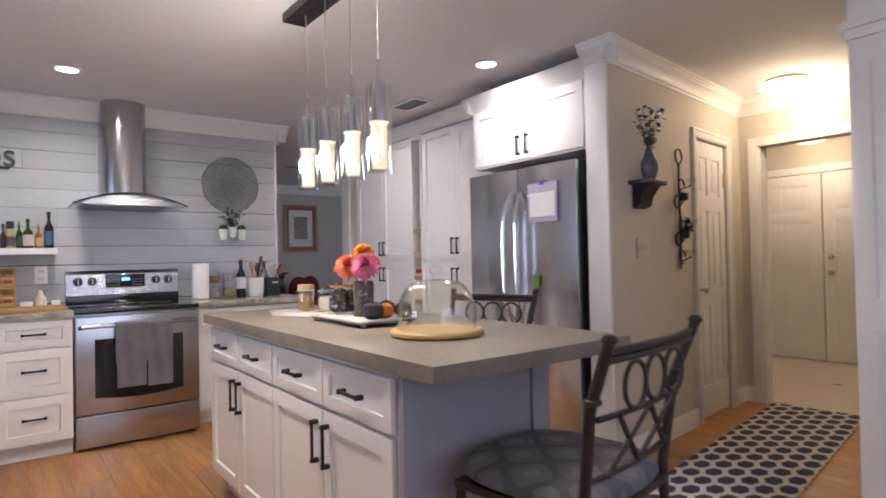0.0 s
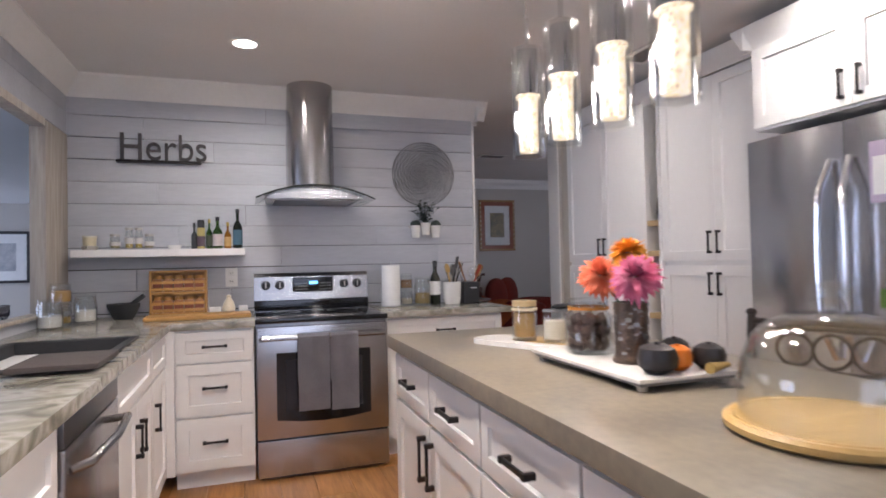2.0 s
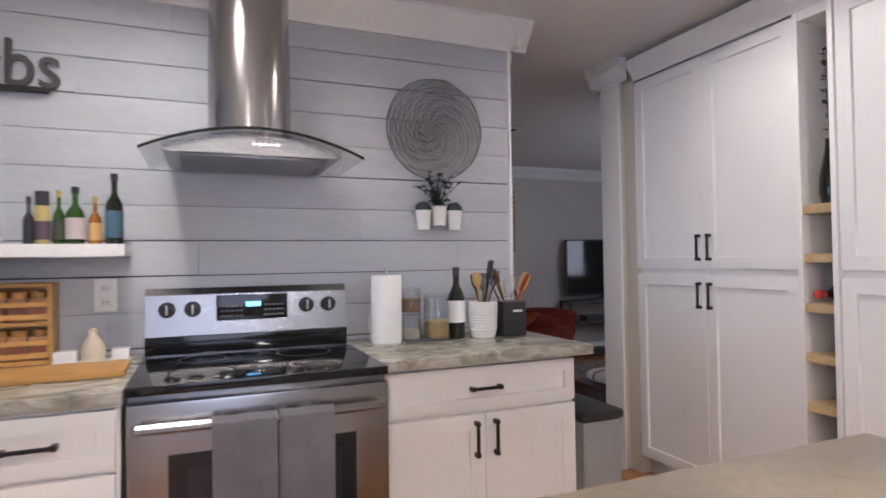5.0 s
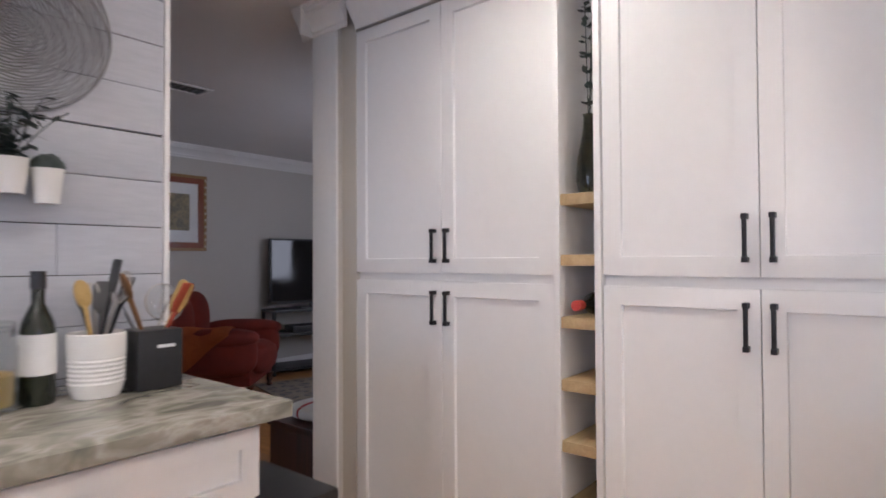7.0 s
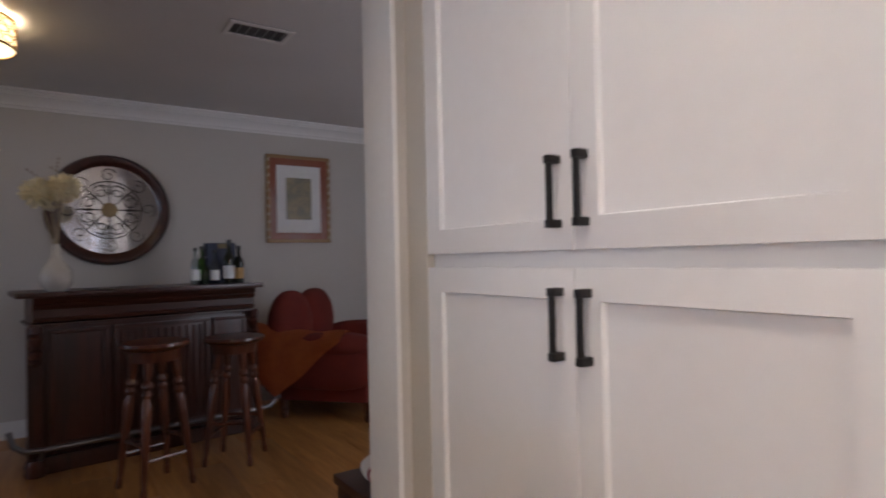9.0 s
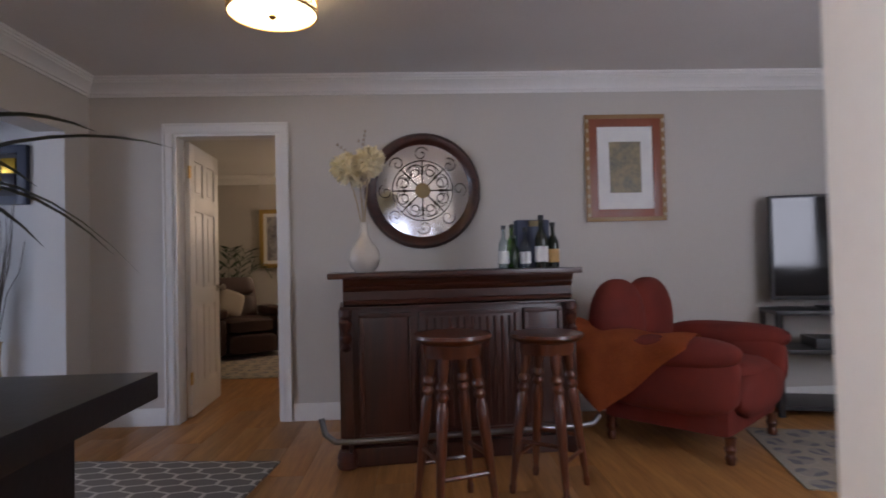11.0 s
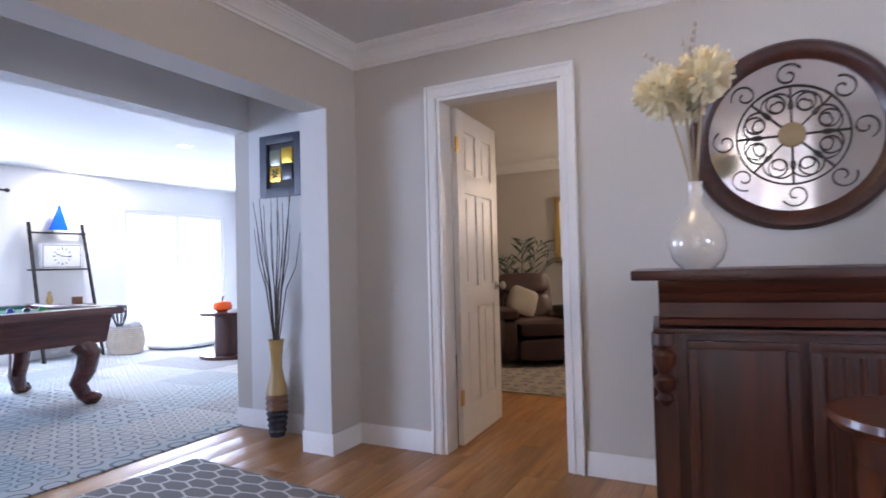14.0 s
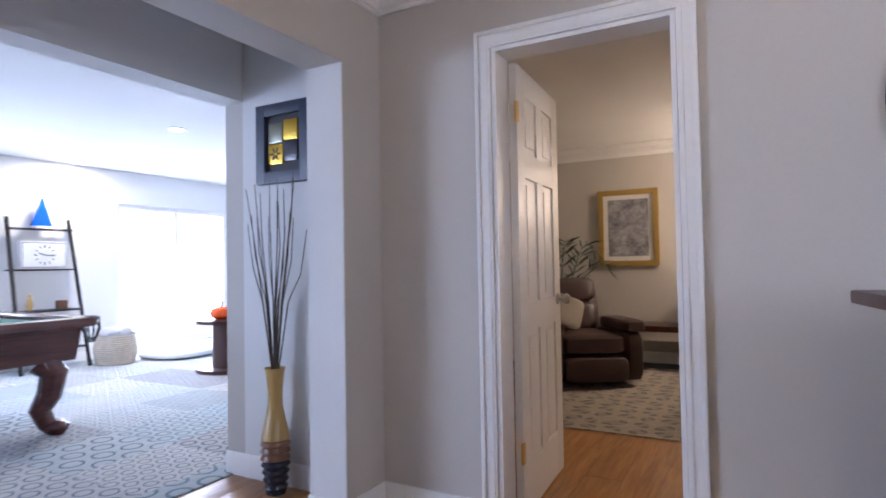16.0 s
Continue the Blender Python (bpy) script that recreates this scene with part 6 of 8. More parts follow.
flush_light(4.89, 1.84, "lit frosted glass bowl light in the hall")
flush_light(7.22, 2.54, "lit frosted glass bowl light in the foyer")
single("runner_rug", box(-1.25, -0.30, 0, 1.25, 0.30, 0.008, 0.003), M["runner"], "navy runner rug with a cream lattice", "rug", pose(4.03, 1.66, 0.002, 0, 0, 8))
ws = thing("wall_shelf", "dark carved wall bracket shelf with a vase", "shelf", HALL @ pose(3.55, 2.27, 1.48))
part("top", box(-0.19, -0.13, 0.14, 0.06, 0, 0.165, 0.006), M["blackmetal"], ws)
part("bracket", prism([(-0.002, 0.0), (-0.05, 0.02), (-0.06, 0.07), (-0.11, 0.139), (-0.002, 0.139)], "x", -0.14, 0.01), M["blackmetal"], ws)
v2 = thing("bud_vase", "grey glass bud vase with dried blue flowers", "vase", HALL @ pose(3.50, 2.20, 1.646))
part("vase", lathe([(0, 0), (0.03, 0), (0.05, 0.06), (0.052, 0.11), (0.025, 0.17), (0.02, 0.2), (0.016, 0.2), (0, 0.02)], 20), plain("smoky_glaze", (0.10, 0.11, 0.16), 0.15), v2)
part("flowers", leaf_cluster(bmesh.new(), (0, 0, 0.18), 14, 0.17, 0.28, 0.04, random.Random(12), 0.4, 7), plain("dusty_blue", (0.10, 0.11, 0.16), 0.8), v2, "dusty blue dried flowers")
sc = thing("candle_sconce", "black scrolled metal candle sconce", "wall sconce", HALL @ pose(4.02, 2.262, 1.10))
part("spine", tube([(0, -0.01, 0), (0.01, -0.012, 0.25), (-0.01, -0.012, 0.5), (0, -0.01, 0.7)], 0.008, 8), M["blackmetal"], sc)
part("hook_ring", tube(arc(0, -0.012, 0.755, 0.05, 0, 360, 18), 0.006, 7), M["blackmetal"], sc)
for x, z in ((0.07, 0.56), (-0.05, 0.45), (0.09, 0.28), (-0.04, 0.2), (0.05, 0.08)):
    part("scroll", tube(arc(x * 0.5, -0.012, z, 0.045, 0, 300, 14), 0.006, 7), M["blackmetal"], sc)
    c = part("cup", lathe([(0, 0), (0.028, 0.004), (0.032, 0.05), (0.029, 0.05), (0, 0.01)], 16), M["glass"] if x > 0 else M["blackmetal"], sc, "", pose(x, -0.06, z))
    part("arm", tube([(0, -0.012, z - 0.03), (x, -0.06, z)], 0.005, 6), M["blackmetal"], sc)
part("leaf_spray", leaf_cluster(bmesh.new(), (0.03, -0.03, 0.22), 9, 0.1, 0.14, 0.035, random.Random(2), 0.2, 6), M["blackmetal"], sc)
sw = thing("light_switch", "cream double light switch plate", "switch", HALL @ pose(3.52, 2.27, 1.243))
part("plate", box(-0.075, -0.007, -0.062, 0.075, -0.001, 0.062, 0.003), plain("cream_plate", (0.62, 0.56, 0.45), 0.4), sw)
for x in (-0.035, 0.035):
    part("toggle", box(x - 0.007, -0.016, -0.012, x + 0.007, -0.0065, 0.014, 0.003), plain("cream_plate", (0.62, 0.56, 0.45)), sw)
co = thing("wall_outlet", "cream power outlet low on the hall wall", "outlet", HALL @ pose(5.08, 2.27, 0.36))
part("plate", box(-0.035, -0.007, -0.058, 0.035, -0.001, 0.058, 0.003), plain("cream_plate", (0.62, 0.56, 0.45)), co)

# cubby contents
vz = thing("cubby_vase", "smoky glass vase with eucalyptus stems in the cubby", "vase", pose(3.40, 4.245, 1.4702))
part("vase", lathe([(0, 0), (0.036, 0), (0.046, 0.05), (0.042, 0.12), (0.022, 0.22), (0.018, 0.27), (0.022, 0.275), (0.015, 0.27), (0.018, 0.22), (0.038, 0.12), (0.042, 0.05), (0, 0.01)], 22), thin_glass("smoky_green_glass", (0.42, 0.44, 0.36)), vz)
bm = bmesh.new()
R = random.Random(21)
for k in range(5):
    a = R.uniform(0, 6.28)
    pts = [(0.0 + 0.03 * u * math.cos(a), 0.02 * u * math.sin(a), 0.2 + 0.44 * u) for u in [i / 8 for i in range(9)]]
    tube(pts, 0.002, 5, bm)
    for i in range(2, 9):
        for s in (-1, 1):
            p = Vector(pts[i])
            d = Vector((R.uniform(-1, 1), R.uniform(-1, 1), 0.3)).normalized() * 0.03
            q = d.cross(Vector((0, 0, 1))).normalized() * 0.013
            bm.faces.new([bm.verts.new(v) for v in (p, p + d * 0.5 + q, p + d, p + d * 0.5 - q)])
part("eucalyptus", bm, M["greyleaf"], vz, "dark eucalyptus stems")
for z, lab in ((1.0555, "dark wine bottle with a red cap lying in the cubby"),):
    wb = thing("wine_bottle", lab, "bottle", pose(3.62, 4.255, z + 0.040, 0, -90, 0))
    part("body", lathe(bottle_profile(0.040, 0.30, 0.36), 20), M["darkglass"], wb)
    part("cap", lathe([(0, 0.27), (0.017, 0.27), (0.018, 0.312), (0, 0.313)], 16), plain("red_foil", (0.50, 0.06, 0.05), 0.4), wb, "red foil cap")

# ---- bar room ----
BAR = pose(2.40, 8.13, 0, 0, 0, 7)
bar = thing("home_bar", "dark carved mahogany home bar with a brass foot rail", "bar", BAR)
BW, BD = 1.33, 0.42
part("body", box(0.05, 0.02, 0.10, BW - 0.05, BD, 0.86, 0.004), M["mahogany"], bar)
part("plinth", box(0.02, -0.02, 0, BW - 0.02, BD + 0.0, 0.10, 0.012), M["mahogany"], bar)
part("frieze", prism([(0.01, 0.861), (-0.022, 0.87), (-0.026, 0.89), (-0.018, 0.895), (-0.018, 0.94), (-0.034, 0.95), (-0.04, 0.968), (-0.034, 0.974), (-0.05, 0.99), (-0.055, 1.01), (BD, 1.01), (BD, 0.861)], "x", 0.02, BW - 0.02), M["mahoganyx"], bar)
part("countertop", box(-0.06, -0.085, 1.011, BW + 0.025, BD + 0.03, 1.043, 0.008), M["mahoganyx"], bar)
part("moulding", box(0.0, -0.03, 0.845, BW, BD, 0.86, 0.005), M["mahogany"], bar)
for x0, x1 in ((0.12, 0.38), (0.45, 0.98), (1.05, 1.24)):
    p = part("front_panel", box(x0, 0.008, 0.16, x1, 0.022, 0.80, 0.006), M["mahogany"], bar)
    for a in ((x0 - 0.02, 0.14, x1 + 0.02, 0.165), (x0 - 0.02, 0.795, x1 + 0.02, 0.82), (x0 - 0.02, 0.165, x0 + 0.005, 0.795), (x1 - 0.005, 0.165, x1 + 0.02, 0.795)):
        part("panel_rail", box(a[0], -0.006, a[1], a[2], 0.018, a[3], 0.005), M["mahogany"], p)
    if x1 - x0 > 0.4:
        for i in range(12):
            xx = x0 + 0.03 + i * (x1 - x0 - 0.06) / 11
            part("bead", tube([(xx, 0.010, 0.18), (xx, 0.010, 0.78)], 0.011, 8), M["mahogany"], p)
for x in (0.03, BW - 0.03):
    c = part("corner_post", box(x - 0.035, -0.012, 0.1, x + 0.035, 0.06, 0.845, 0.006), M["mahogany"], bar)
    part("turning", lathe([(0.012, 0.56), (0.03, 0.58), (0.018, 0.60), (0.034, 0.62), (0.034, 0.645), (0.016, 0.66), (0.032, 0.69), (0.036, 0.72), (0.022, 0.735), (0.036, 0.75), (0.036, 0.785)], 16), M["mahogany"], c, "", pose(x, -0.022, 0.06))
    part("foot", lathe([(0, 0), (0.05, 0.0), (0.058, 0.02), (0.05, 0.045), (0.056, 0.06), (0.045, 0.095), (0, 0.1)], 18), M["mahogany"], c, "", pose(x, -0.01, 0.002))
for s, x in ((-1, 0.047), (1, BW - 0.047)):
    sp = part("side_panel", box(min(x, x + s * 0.012), 0.09, 0.16, max(x, x + s * 0.012), BD - 0.05, 0.80, 0.005), M["mahogany"], bar)
part("foot_rail", tube([(-0.10, -0.12, 0.30), (-0.08, -0.13, 0.22), (-0.03, -0.15, 0.185), (0.05, -0.155, 0.18), (BW - 0.05, -0.155, 0.18), (BW + 0.03, -0.15, 0.185), (BW + 0.08, -0.13, 0.22)], 0.016, 10), M["darksteel"], bar, "dark metal foot rail")
for x in (0.05, 0.5, 0.95, BW - 0.05):
    part("rail_bracket", tube([(x, -0.02, 0.10), (x, -0.08, 0.11), (x, -0.155, 0.175)], 0.010, 8), M["darksteel"], bar)


def stool():
    t = thing("bar_stool", "round red-brown turned wooden bar stool", "stool", None, "stools at the bar")
    part("seat", lathe([(0, 0.70), (0.14, 0.70), (0.165, 0.712), (0.175, 0.725), (0.172, 0.738), (0.14, 0.744), (0, 0.741)], 36), M["stoolwood"], t)
    part("apron", lathe([(0, 0.645), (0.125, 0.645), (0.13, 0.70), (0, 0.70)], 28), M["stoolwood"], t)
    for k in range(4):
        a = radians(45 + 90 * k)
        top_p, bot = Vector((0.095 * math.cos(a), 0.095 * math.sin(a), 0.70)), Vector((0.19 * math.cos(a), 0.19 * math.sin(a), 0.0))
        d = (top_p - bot).normalized()
        ln = (top_p - bot).length
        prof = [(0, 0), (0.014, 0), (0.018, 0.03), (0.013, 0.05), (0.017, 0.10), (0.024, 0.34), (0.026, 0.44), (0.016, 0.475), (0.026, 0.49), (0.026, 0.50), (0.015, 0.515), (0.028, 0.53), (0.028, 0.545), (0.016, 0.56), (0.024, 0.60), (0.024, ln), (0, ln)]
        part("leg", lathe(prof, 14), M["stoolwood"], t, "", Matrix.Translation(bot) @ d.to_track_quat("Z", "Y").to_matrix().to_4x4())
    for z, off in ((0.17, 0), (0.24, 90)):
        for s in (-1, 1):
            r = 0.19 - 0.135 * z
            a, b = radians(45 + off), radians(135 + off)
            p, q = Vector((r * math.cos(a) * s, r * math.sin(a) * s, z)), Vector((r * math.cos(b) * s, r * math.sin(b) * s, z))
            m2 = p.lerp(q, 0.5)
            part("stretcher", tube([p, p.lerp(q, 0.25), m2, p.lerp(q, 0.75), q], 0.010, 8), M["stoolwood"], t)
    return t


sl = stool()
sl.matrix_basis = pose(2.975, 7.565, 0, 0, 0, 20) @ Matrix.Diagonal((1, 1, 1.045, 1))
copy_thing(sl, pose(3.435, 7.74, 0, 0, 0, 55) @ Matrix.Diagonal((1, 1, 0.96, 1)))
BZ = 1.0432


def on_bar(x, y, z=BZ, rz=0):
    return BAR @ pose(x, y, z, 0, 0, rz)


vs = thing("white_vase", "glossy white bottle vase with cream flowers", "vase", on_bar(0.14, 0.02))
part("vase", lathe([(0, 0), (0.045, 0), (0.075, 0.03), (0.088, 0.075), (0.08, 0.12), (0.045, 0.17), (0.025, 0.20), (0.021, 0.265), (0.024, 0.275), (0.018, 0.272), (0.016, 0.2), (0, 0.15)], 36), surface("pearl_glaze", (0.62, 0.585, 0.52), (0.57, 0.535, 0.47), 0.12, s1=4, bump=0.0, coat=1.0), vs)
R = random.Random(14)
M["petal_cream"] = petal("petal_cream", (0.90, 0.85, 0.66), (0.86, 0.75, 0.48))
for x, y, z in ((-0.085, 0.0, 0.57), (0.035, -0.03, 0.60), (-0.02, 0.06, 0.55)):
    f = part("flower_head", pompom(0.092 if y < 0.03 else 0.075, R), M["petal_cream"], vs, "cream shaggy flower head", pose(x, y, z, 35 if y < 0.03 else 0, -25 if x < 0 else 15, 0))
    part("stem", tube([(0, 0, 0.2), (x * 0.4, y * 0.4, 0.38), (x, y, z)], 0.004, 6), plain("pale_stem", (0.42, 0.33, 0.2), 0.9), vs)
for a, b in (((0.0, 0, 0.27), (-0.02, 0, 0.74)), ((0.0, 0, 0.27), (0.02, 0, 0.66)), ((-0.01, 0, 0.6), (-0.14, 0.0, 0.70)), ((-0.015, 0, 0.62), (0.02, 0, 0.78)), ((0, 0, 0.5), (0.1, 0.03, 0.6))):
    bm = tube([a, ((a[0] + b[0]) / 2 + 0.01, 0.01, (a[2] + b[2]) / 2), b], 0.003, 5, None, 0.001)
    for i in range(4):
        u = 0.5 + i * 0.15
        blob(a[0] + (b[0] - a[0]) * u, 0.005, a[2] + (b[2] - a[2]) * u + 0.008, 0.007, 0.006, 0.010, bm, 2, 5)
    part("twig", bm, plain("pale_twig", (0.40, 0.34, 0.28), 0.9), vs, "thin pale twig with buds")
for x, y, r, h, mat_name, band, lab in ((0.93, 0.10, 0.030, 0.245, "paleglass", "paper", "clear spirit bottle with a white label"), (1.0, 0.14, 0.036, 0.19, "greenglass", None, "round green liqueur bottle"),
                                        (1.055, 0.08, 0.030, 0.23, "paleglass", "paper", "clear bottle with a blue and orange label"), (1.15, 0.07, 0.037, 0.30, "darkglass", "paper", "dark whiskey bottle with a white label"),
                                        (1.235, 0.11, 0.035, 0.26, "darkglass", "tanl", "dark spirit bottle with a tan label"), (1.02, 0.24, 0.032, 0.26, "greenglass", None, "tall green glass bottle")):
    b = {"paper": M["paper"], "tanl": plain("tan_label", (0.5, 0.4, 0.25)), None: None}[band]
    t = vessel("liquor_bottle", lab, "bottle", 0, 0, 0, bottle_profile(r, h, 0.36), M[mat_name], M["black"], [(0, h * 0.94), (r * 0.45, h * 0.94), (r * 0.45, h * 1.03), (0, h * 1.03)], b, (r, h * 0.12, h * 0.42), group="bottles on the bar")
    t.matrix_basis = on_bar(x + 0.02, y)
gb = thing("gift_box", "dark blue bottle carton with gold trim", "box", on_bar(1.16, 0.22))
part("carton", box(-0.10, -0.045, 0, 0.10, 0.045, 0.29, 0.004), plain("navy_carton", (0.02, 0.03, 0.07), 0.5), gb)
part("emblem", box(-0.03, -0.048, 0.25, 0.03, -0.0455, 0.285, 0.004), plain("faded_gold", (0.22, 0.17, 0.08), 0.6), gb)

# round mirror with scrollwork
mr = thing("round_mirror", "round dark wood mirror with iron scrollwork", "mirror", pose(2.872, 9.118, 1.605, 90))
part("glass", lathe([(0, 0.012), (0.335, 0.012), (0.335, 0.006), (0, 0.006)], 56), M["mirror"], mr, "silver mirror glass")
part("frame", lathe([(0.33, 0.002), (0.33, 0.02), (0.345, 0.03), (0.37, 0.045), (0.395, 0.045), (0.41, 0.03), (0.415, 0.01), (0.41, 0.002)], 64), M["mahogany"], mr, "turned dark wood frame")
part("boss", lathe([(0, 0.035), (0.03, 0.034), (0.05, 0.028), (0.055, 0.018), (0, 0.016)], 24), plain("dull_bronze", (0.33, 0.24, 0.12), 0.5, 0.2), mr, "bronze rosette")


def scroll(turns, r0, r1, n=26):
    return [((r0 + (r1 - r0) * i / n) * math.cos(turns * 2 * math.pi * i / n), (r0 + (r1 - r0) * i / n) * math.sin(turns * 2 * math.pi * i / n), 0.022) for i in range(n + 1)]


part("iron_ring", tube(arc(0, 0, 0.022, 0.215, 0, 360, 48, "xy"), 0.0036, 6), M["chairmetal"], mr)
for k in range(8):
    for flip in (1, -1):
        s = part("scroll", tube(scroll(1.4, 0.012, 0.062), 0.0026, 6), M["chairmetal"], mr, "", pose(0, 0, 0, 0, 0, 45 * k + flip * 10) @ pose(0.14, flip * 0.035, 0) @ Matrix.Diagonal((1, flip, 1, 1)))
        if k % 2 == 0:
            part("scroll", tube(scroll(1.2, 0.012, 0.055), 0.0026, 6), M["chairmetal"], mr, "", pose(0, 0, 0, 0, 0, 45 * k + flip * 14 + 22) @ pose(0.26, flip * 0.03, 0) @ Matrix.Diagonal((1, flip, 1, 1)))
    part("spoke", tube([(0.05 * math.cos(k * 0.785), 0.05 * math.sin(k * 0.785), 0.022), (0.215 * math.cos(k * 0.785), 0.215 * math.sin(k * 0.785), 0.022)], 0.004, 6), M["chairmetal"], mr)


def picture(label, m, w, h, layers, name="framed_picture"):
    """Frame in the xz plane, face towards -y, with nested rectangles: (part, inset, depth, material, is_frame)."""
    t = thing(name, label, "picture", m)
    for nm, inset, width, depth, mt in layers:
        x0, x1, z0, z1 = -w / 2 + inset, w / 2 - inset, -h / 2 + inset, h / 2 - inset
        if width:
            bm = box(x0, -depth, z0, x0 + width, 0, z1, 0.003)
            box(x1 - width, -depth, z0, x1, 0, z1, 0.003, bm)
            box(x0 + width, -depth, z0, x1 - width, 0, z0 + width, 0.003, bm)
            box(x0 + width, -depth, z1 - width, x1 - width, 0, z1, 0.003, bm)
            part(nm, bm, mt, t)
        else:
            part(nm, box(x0, -depth, z0, x1, -depth + 0.003, z1), mt, t)
    return t


art1 = surface("faded_print", (0.30, 0.24, 0.12), (0.10, 0.09, 0.07), 0.4, s1=9, s2=40, bump=0)
pc = picture("print in a gilt and rust-red wooden frame", pose(4.345, 9.118, 1.743), 0.585, 0.775, (
    ("outer_frame", 0.0, 0.03, 0.03, plain("dull_gilt", (0.30, 0.17, 0.07), 0.45, 0.2)), ("frame", 0.028, 0.06, 0.024, plain("rust_frame", (0.24, 0.06, 0.025), 0.35)), ("mat", 0.08, 0, 0.014, M["paper"])))
part("print", box(-0.115, -0.018, -0.18, 0.115, -0.0142, 0.19), art1, pc, "faded print of a landscape")
for i in range(11):
    for s in (-1, 1):
        part("bead", blob(s * 0.2775, -0.031, -0.34 + i * 0.068, 0.009, 0.006, 0.016, None, 2, 6), plain("silver_bead", (0.6, 0.52, 0.4), 0.3, 0.6), pc)

# armchair
ac = thing("armchair", "rust-red armchair with a heart-shaped back and orange throw", "armchair", pose(4.46, 8.44, 0, 0, 0, -138))
part("base", box(-0.40, -0.36, 0.14, 0.40, 0.36, 0.36, 0.05), M["red"], ac)
part("seat_cushion", blob(0, 0.06, 0.42, 0.30, 0.36, 0.085, None, 4, 18), M["red"], ac)
for s in (-1, 1):
    part("back_lobe", blob(s * 0.20, -0.36, 0.66, 0.25, 0.13, 0.30, None, 2.3, 20), M["red"], ac)
    arm = bmesh.new()
    blob(s * 0.40, 0.02, 0.44, 0.10, 0.40, 0.20, arm, 3.5, 18)
    blob(s * 0.42, 0.06, 0.58, 0.12, 0.38, 0.085, arm, 2.6, 16)
    part("arm", arm, M["red"], ac)
part("front_roll", blob(0, 0.38, 0.34, 0.34, 0.07, 0.12, None, 3, 14), M["red"], ac)
for x in (-0.34, 0.34):
    for y in (-0.34, 0.34):
        part("leg", lathe([(0, 0), (0.022, 0), (0.03, 0.03), (0.022, 0.05), (0.034, 0.08), (0.026, 0.10), (0.034, 0.14), (0, 0.15)], 14), M["stoolwood"], ac, "", pose(x, y, 0))
# throw draped over arm and back
bm = bmesh.new()
rows = []
for i in range(21):
    u = i / 20
    row = []
    for j in range(25):
        v = j / 24
        y = -0.50 + 0.72 * v
        a = math.pi * (u * 1.05)
        if u < 0.45:
            k = u / 0.45
            x, z = 0.30 + 0.12 * k, 0.56 + 0.115 * math.sin(k * math.pi / 2)
        else:
            k = (u - 0.45) / 0.55
            drop = 0.50 * (1 - max(0, v - 0.3) / 0.7) if v > 0.3 else 0.34 + 0.16 * v / 0.3
            x, z = 0.42 + 0.145 * math.sin(min(1, k * 2.2) * math.pi / 2) - 0.01 * k, 0.675 - 0.05 * min(1, k * 2) - drop * max(0, k - 0.15)
        z += 0.05 * max(0, 0.25 - v) / 0.25
        row.append(bm.verts.new((x + 0.006 * math.sin(9 * v + 5 * u), y, z + 0.008 * math.sin(14 * v + 3 * u))))
    rows.append(row)
for a, b in zip(rows, rows[1:]):
    for j in range(24):
        bm.faces.new((a[j], a[j + 1], b[j + 1], b[j])).smooth = True
bmesh.ops.solidify(bm, geom=bm.faces[:], thickness=0.012)
th = single("throw_blanket", bm, M["orange"], "burnt orange woven throw over the armchair", "blanket", pose(4.46, 8.44, 0, 0, 0, -138))

# television
tvm = pose(5.80, 8.82, 0, 0, 0, -15)
ts = thing("tv_stand", "black open television stand with glass shelves", "tv stand", tvm)
for z in (0.05, 0.42, 0.68):
    part("shelf", box(-0.55, -0.2, z, 0.55, 0.2, z + 0.03, 0.004), M["black"], ts)
for x in (-0.53, 0.53):
    for y in (-0.18, 0.18):
        part("post", tube([(x, y, 0), (x, y, 0.70)], 0.025, 10), M["black"], ts)
part("media_box", box(-0.3, -0.15, 0.451, 0.1, 0.12, 0.52, 0.005), M["black"], ts)
tv = thing("television", "black flat television reflecting a window", "television", tvm)
part("case", box(-0.52, -0.03, 0.77, 0.52, 0.03, 1.50, 0.008), M["black"], tv)
part("screen", box(-0.50, -0.034, 0.80, 0.50, -0.0305, 1.48), M["blackglass"], tv, "dark glossy screen")
part("foot", box(-0.2, -0.12, 0.711, 0.2, 0.12, 0.725, 0.004, box(-0.04, -0.02, 0.725, 0.04, 0.02, 0.80)), M["black"], tv)
single("tv_rug", box(-0.7, -0.5, 0, 0.7, 0.5, 0.008, 0.003), M["recrug"], "small pale patterned rug before the television", "rug", pose(5.4, 7.9, 0.001, 0, 0, -15))
wb2 = thing("window_blind", "white slatted blind in the bar room window", "blind", pose(5.3, 5.56, 0))
part("headrail", box(-0.54, -0.03, 1.96, 0.54, 0.02, 1.995, 0.004), M["white"], wb2)
for i in range(20):
    part("slat", box(-0.53, -0.018, 0, 0.53, 0.018, 0.002), M["white"], wb2, "", pose(0, -0.01, 0.97 + i * 0.05, 35))

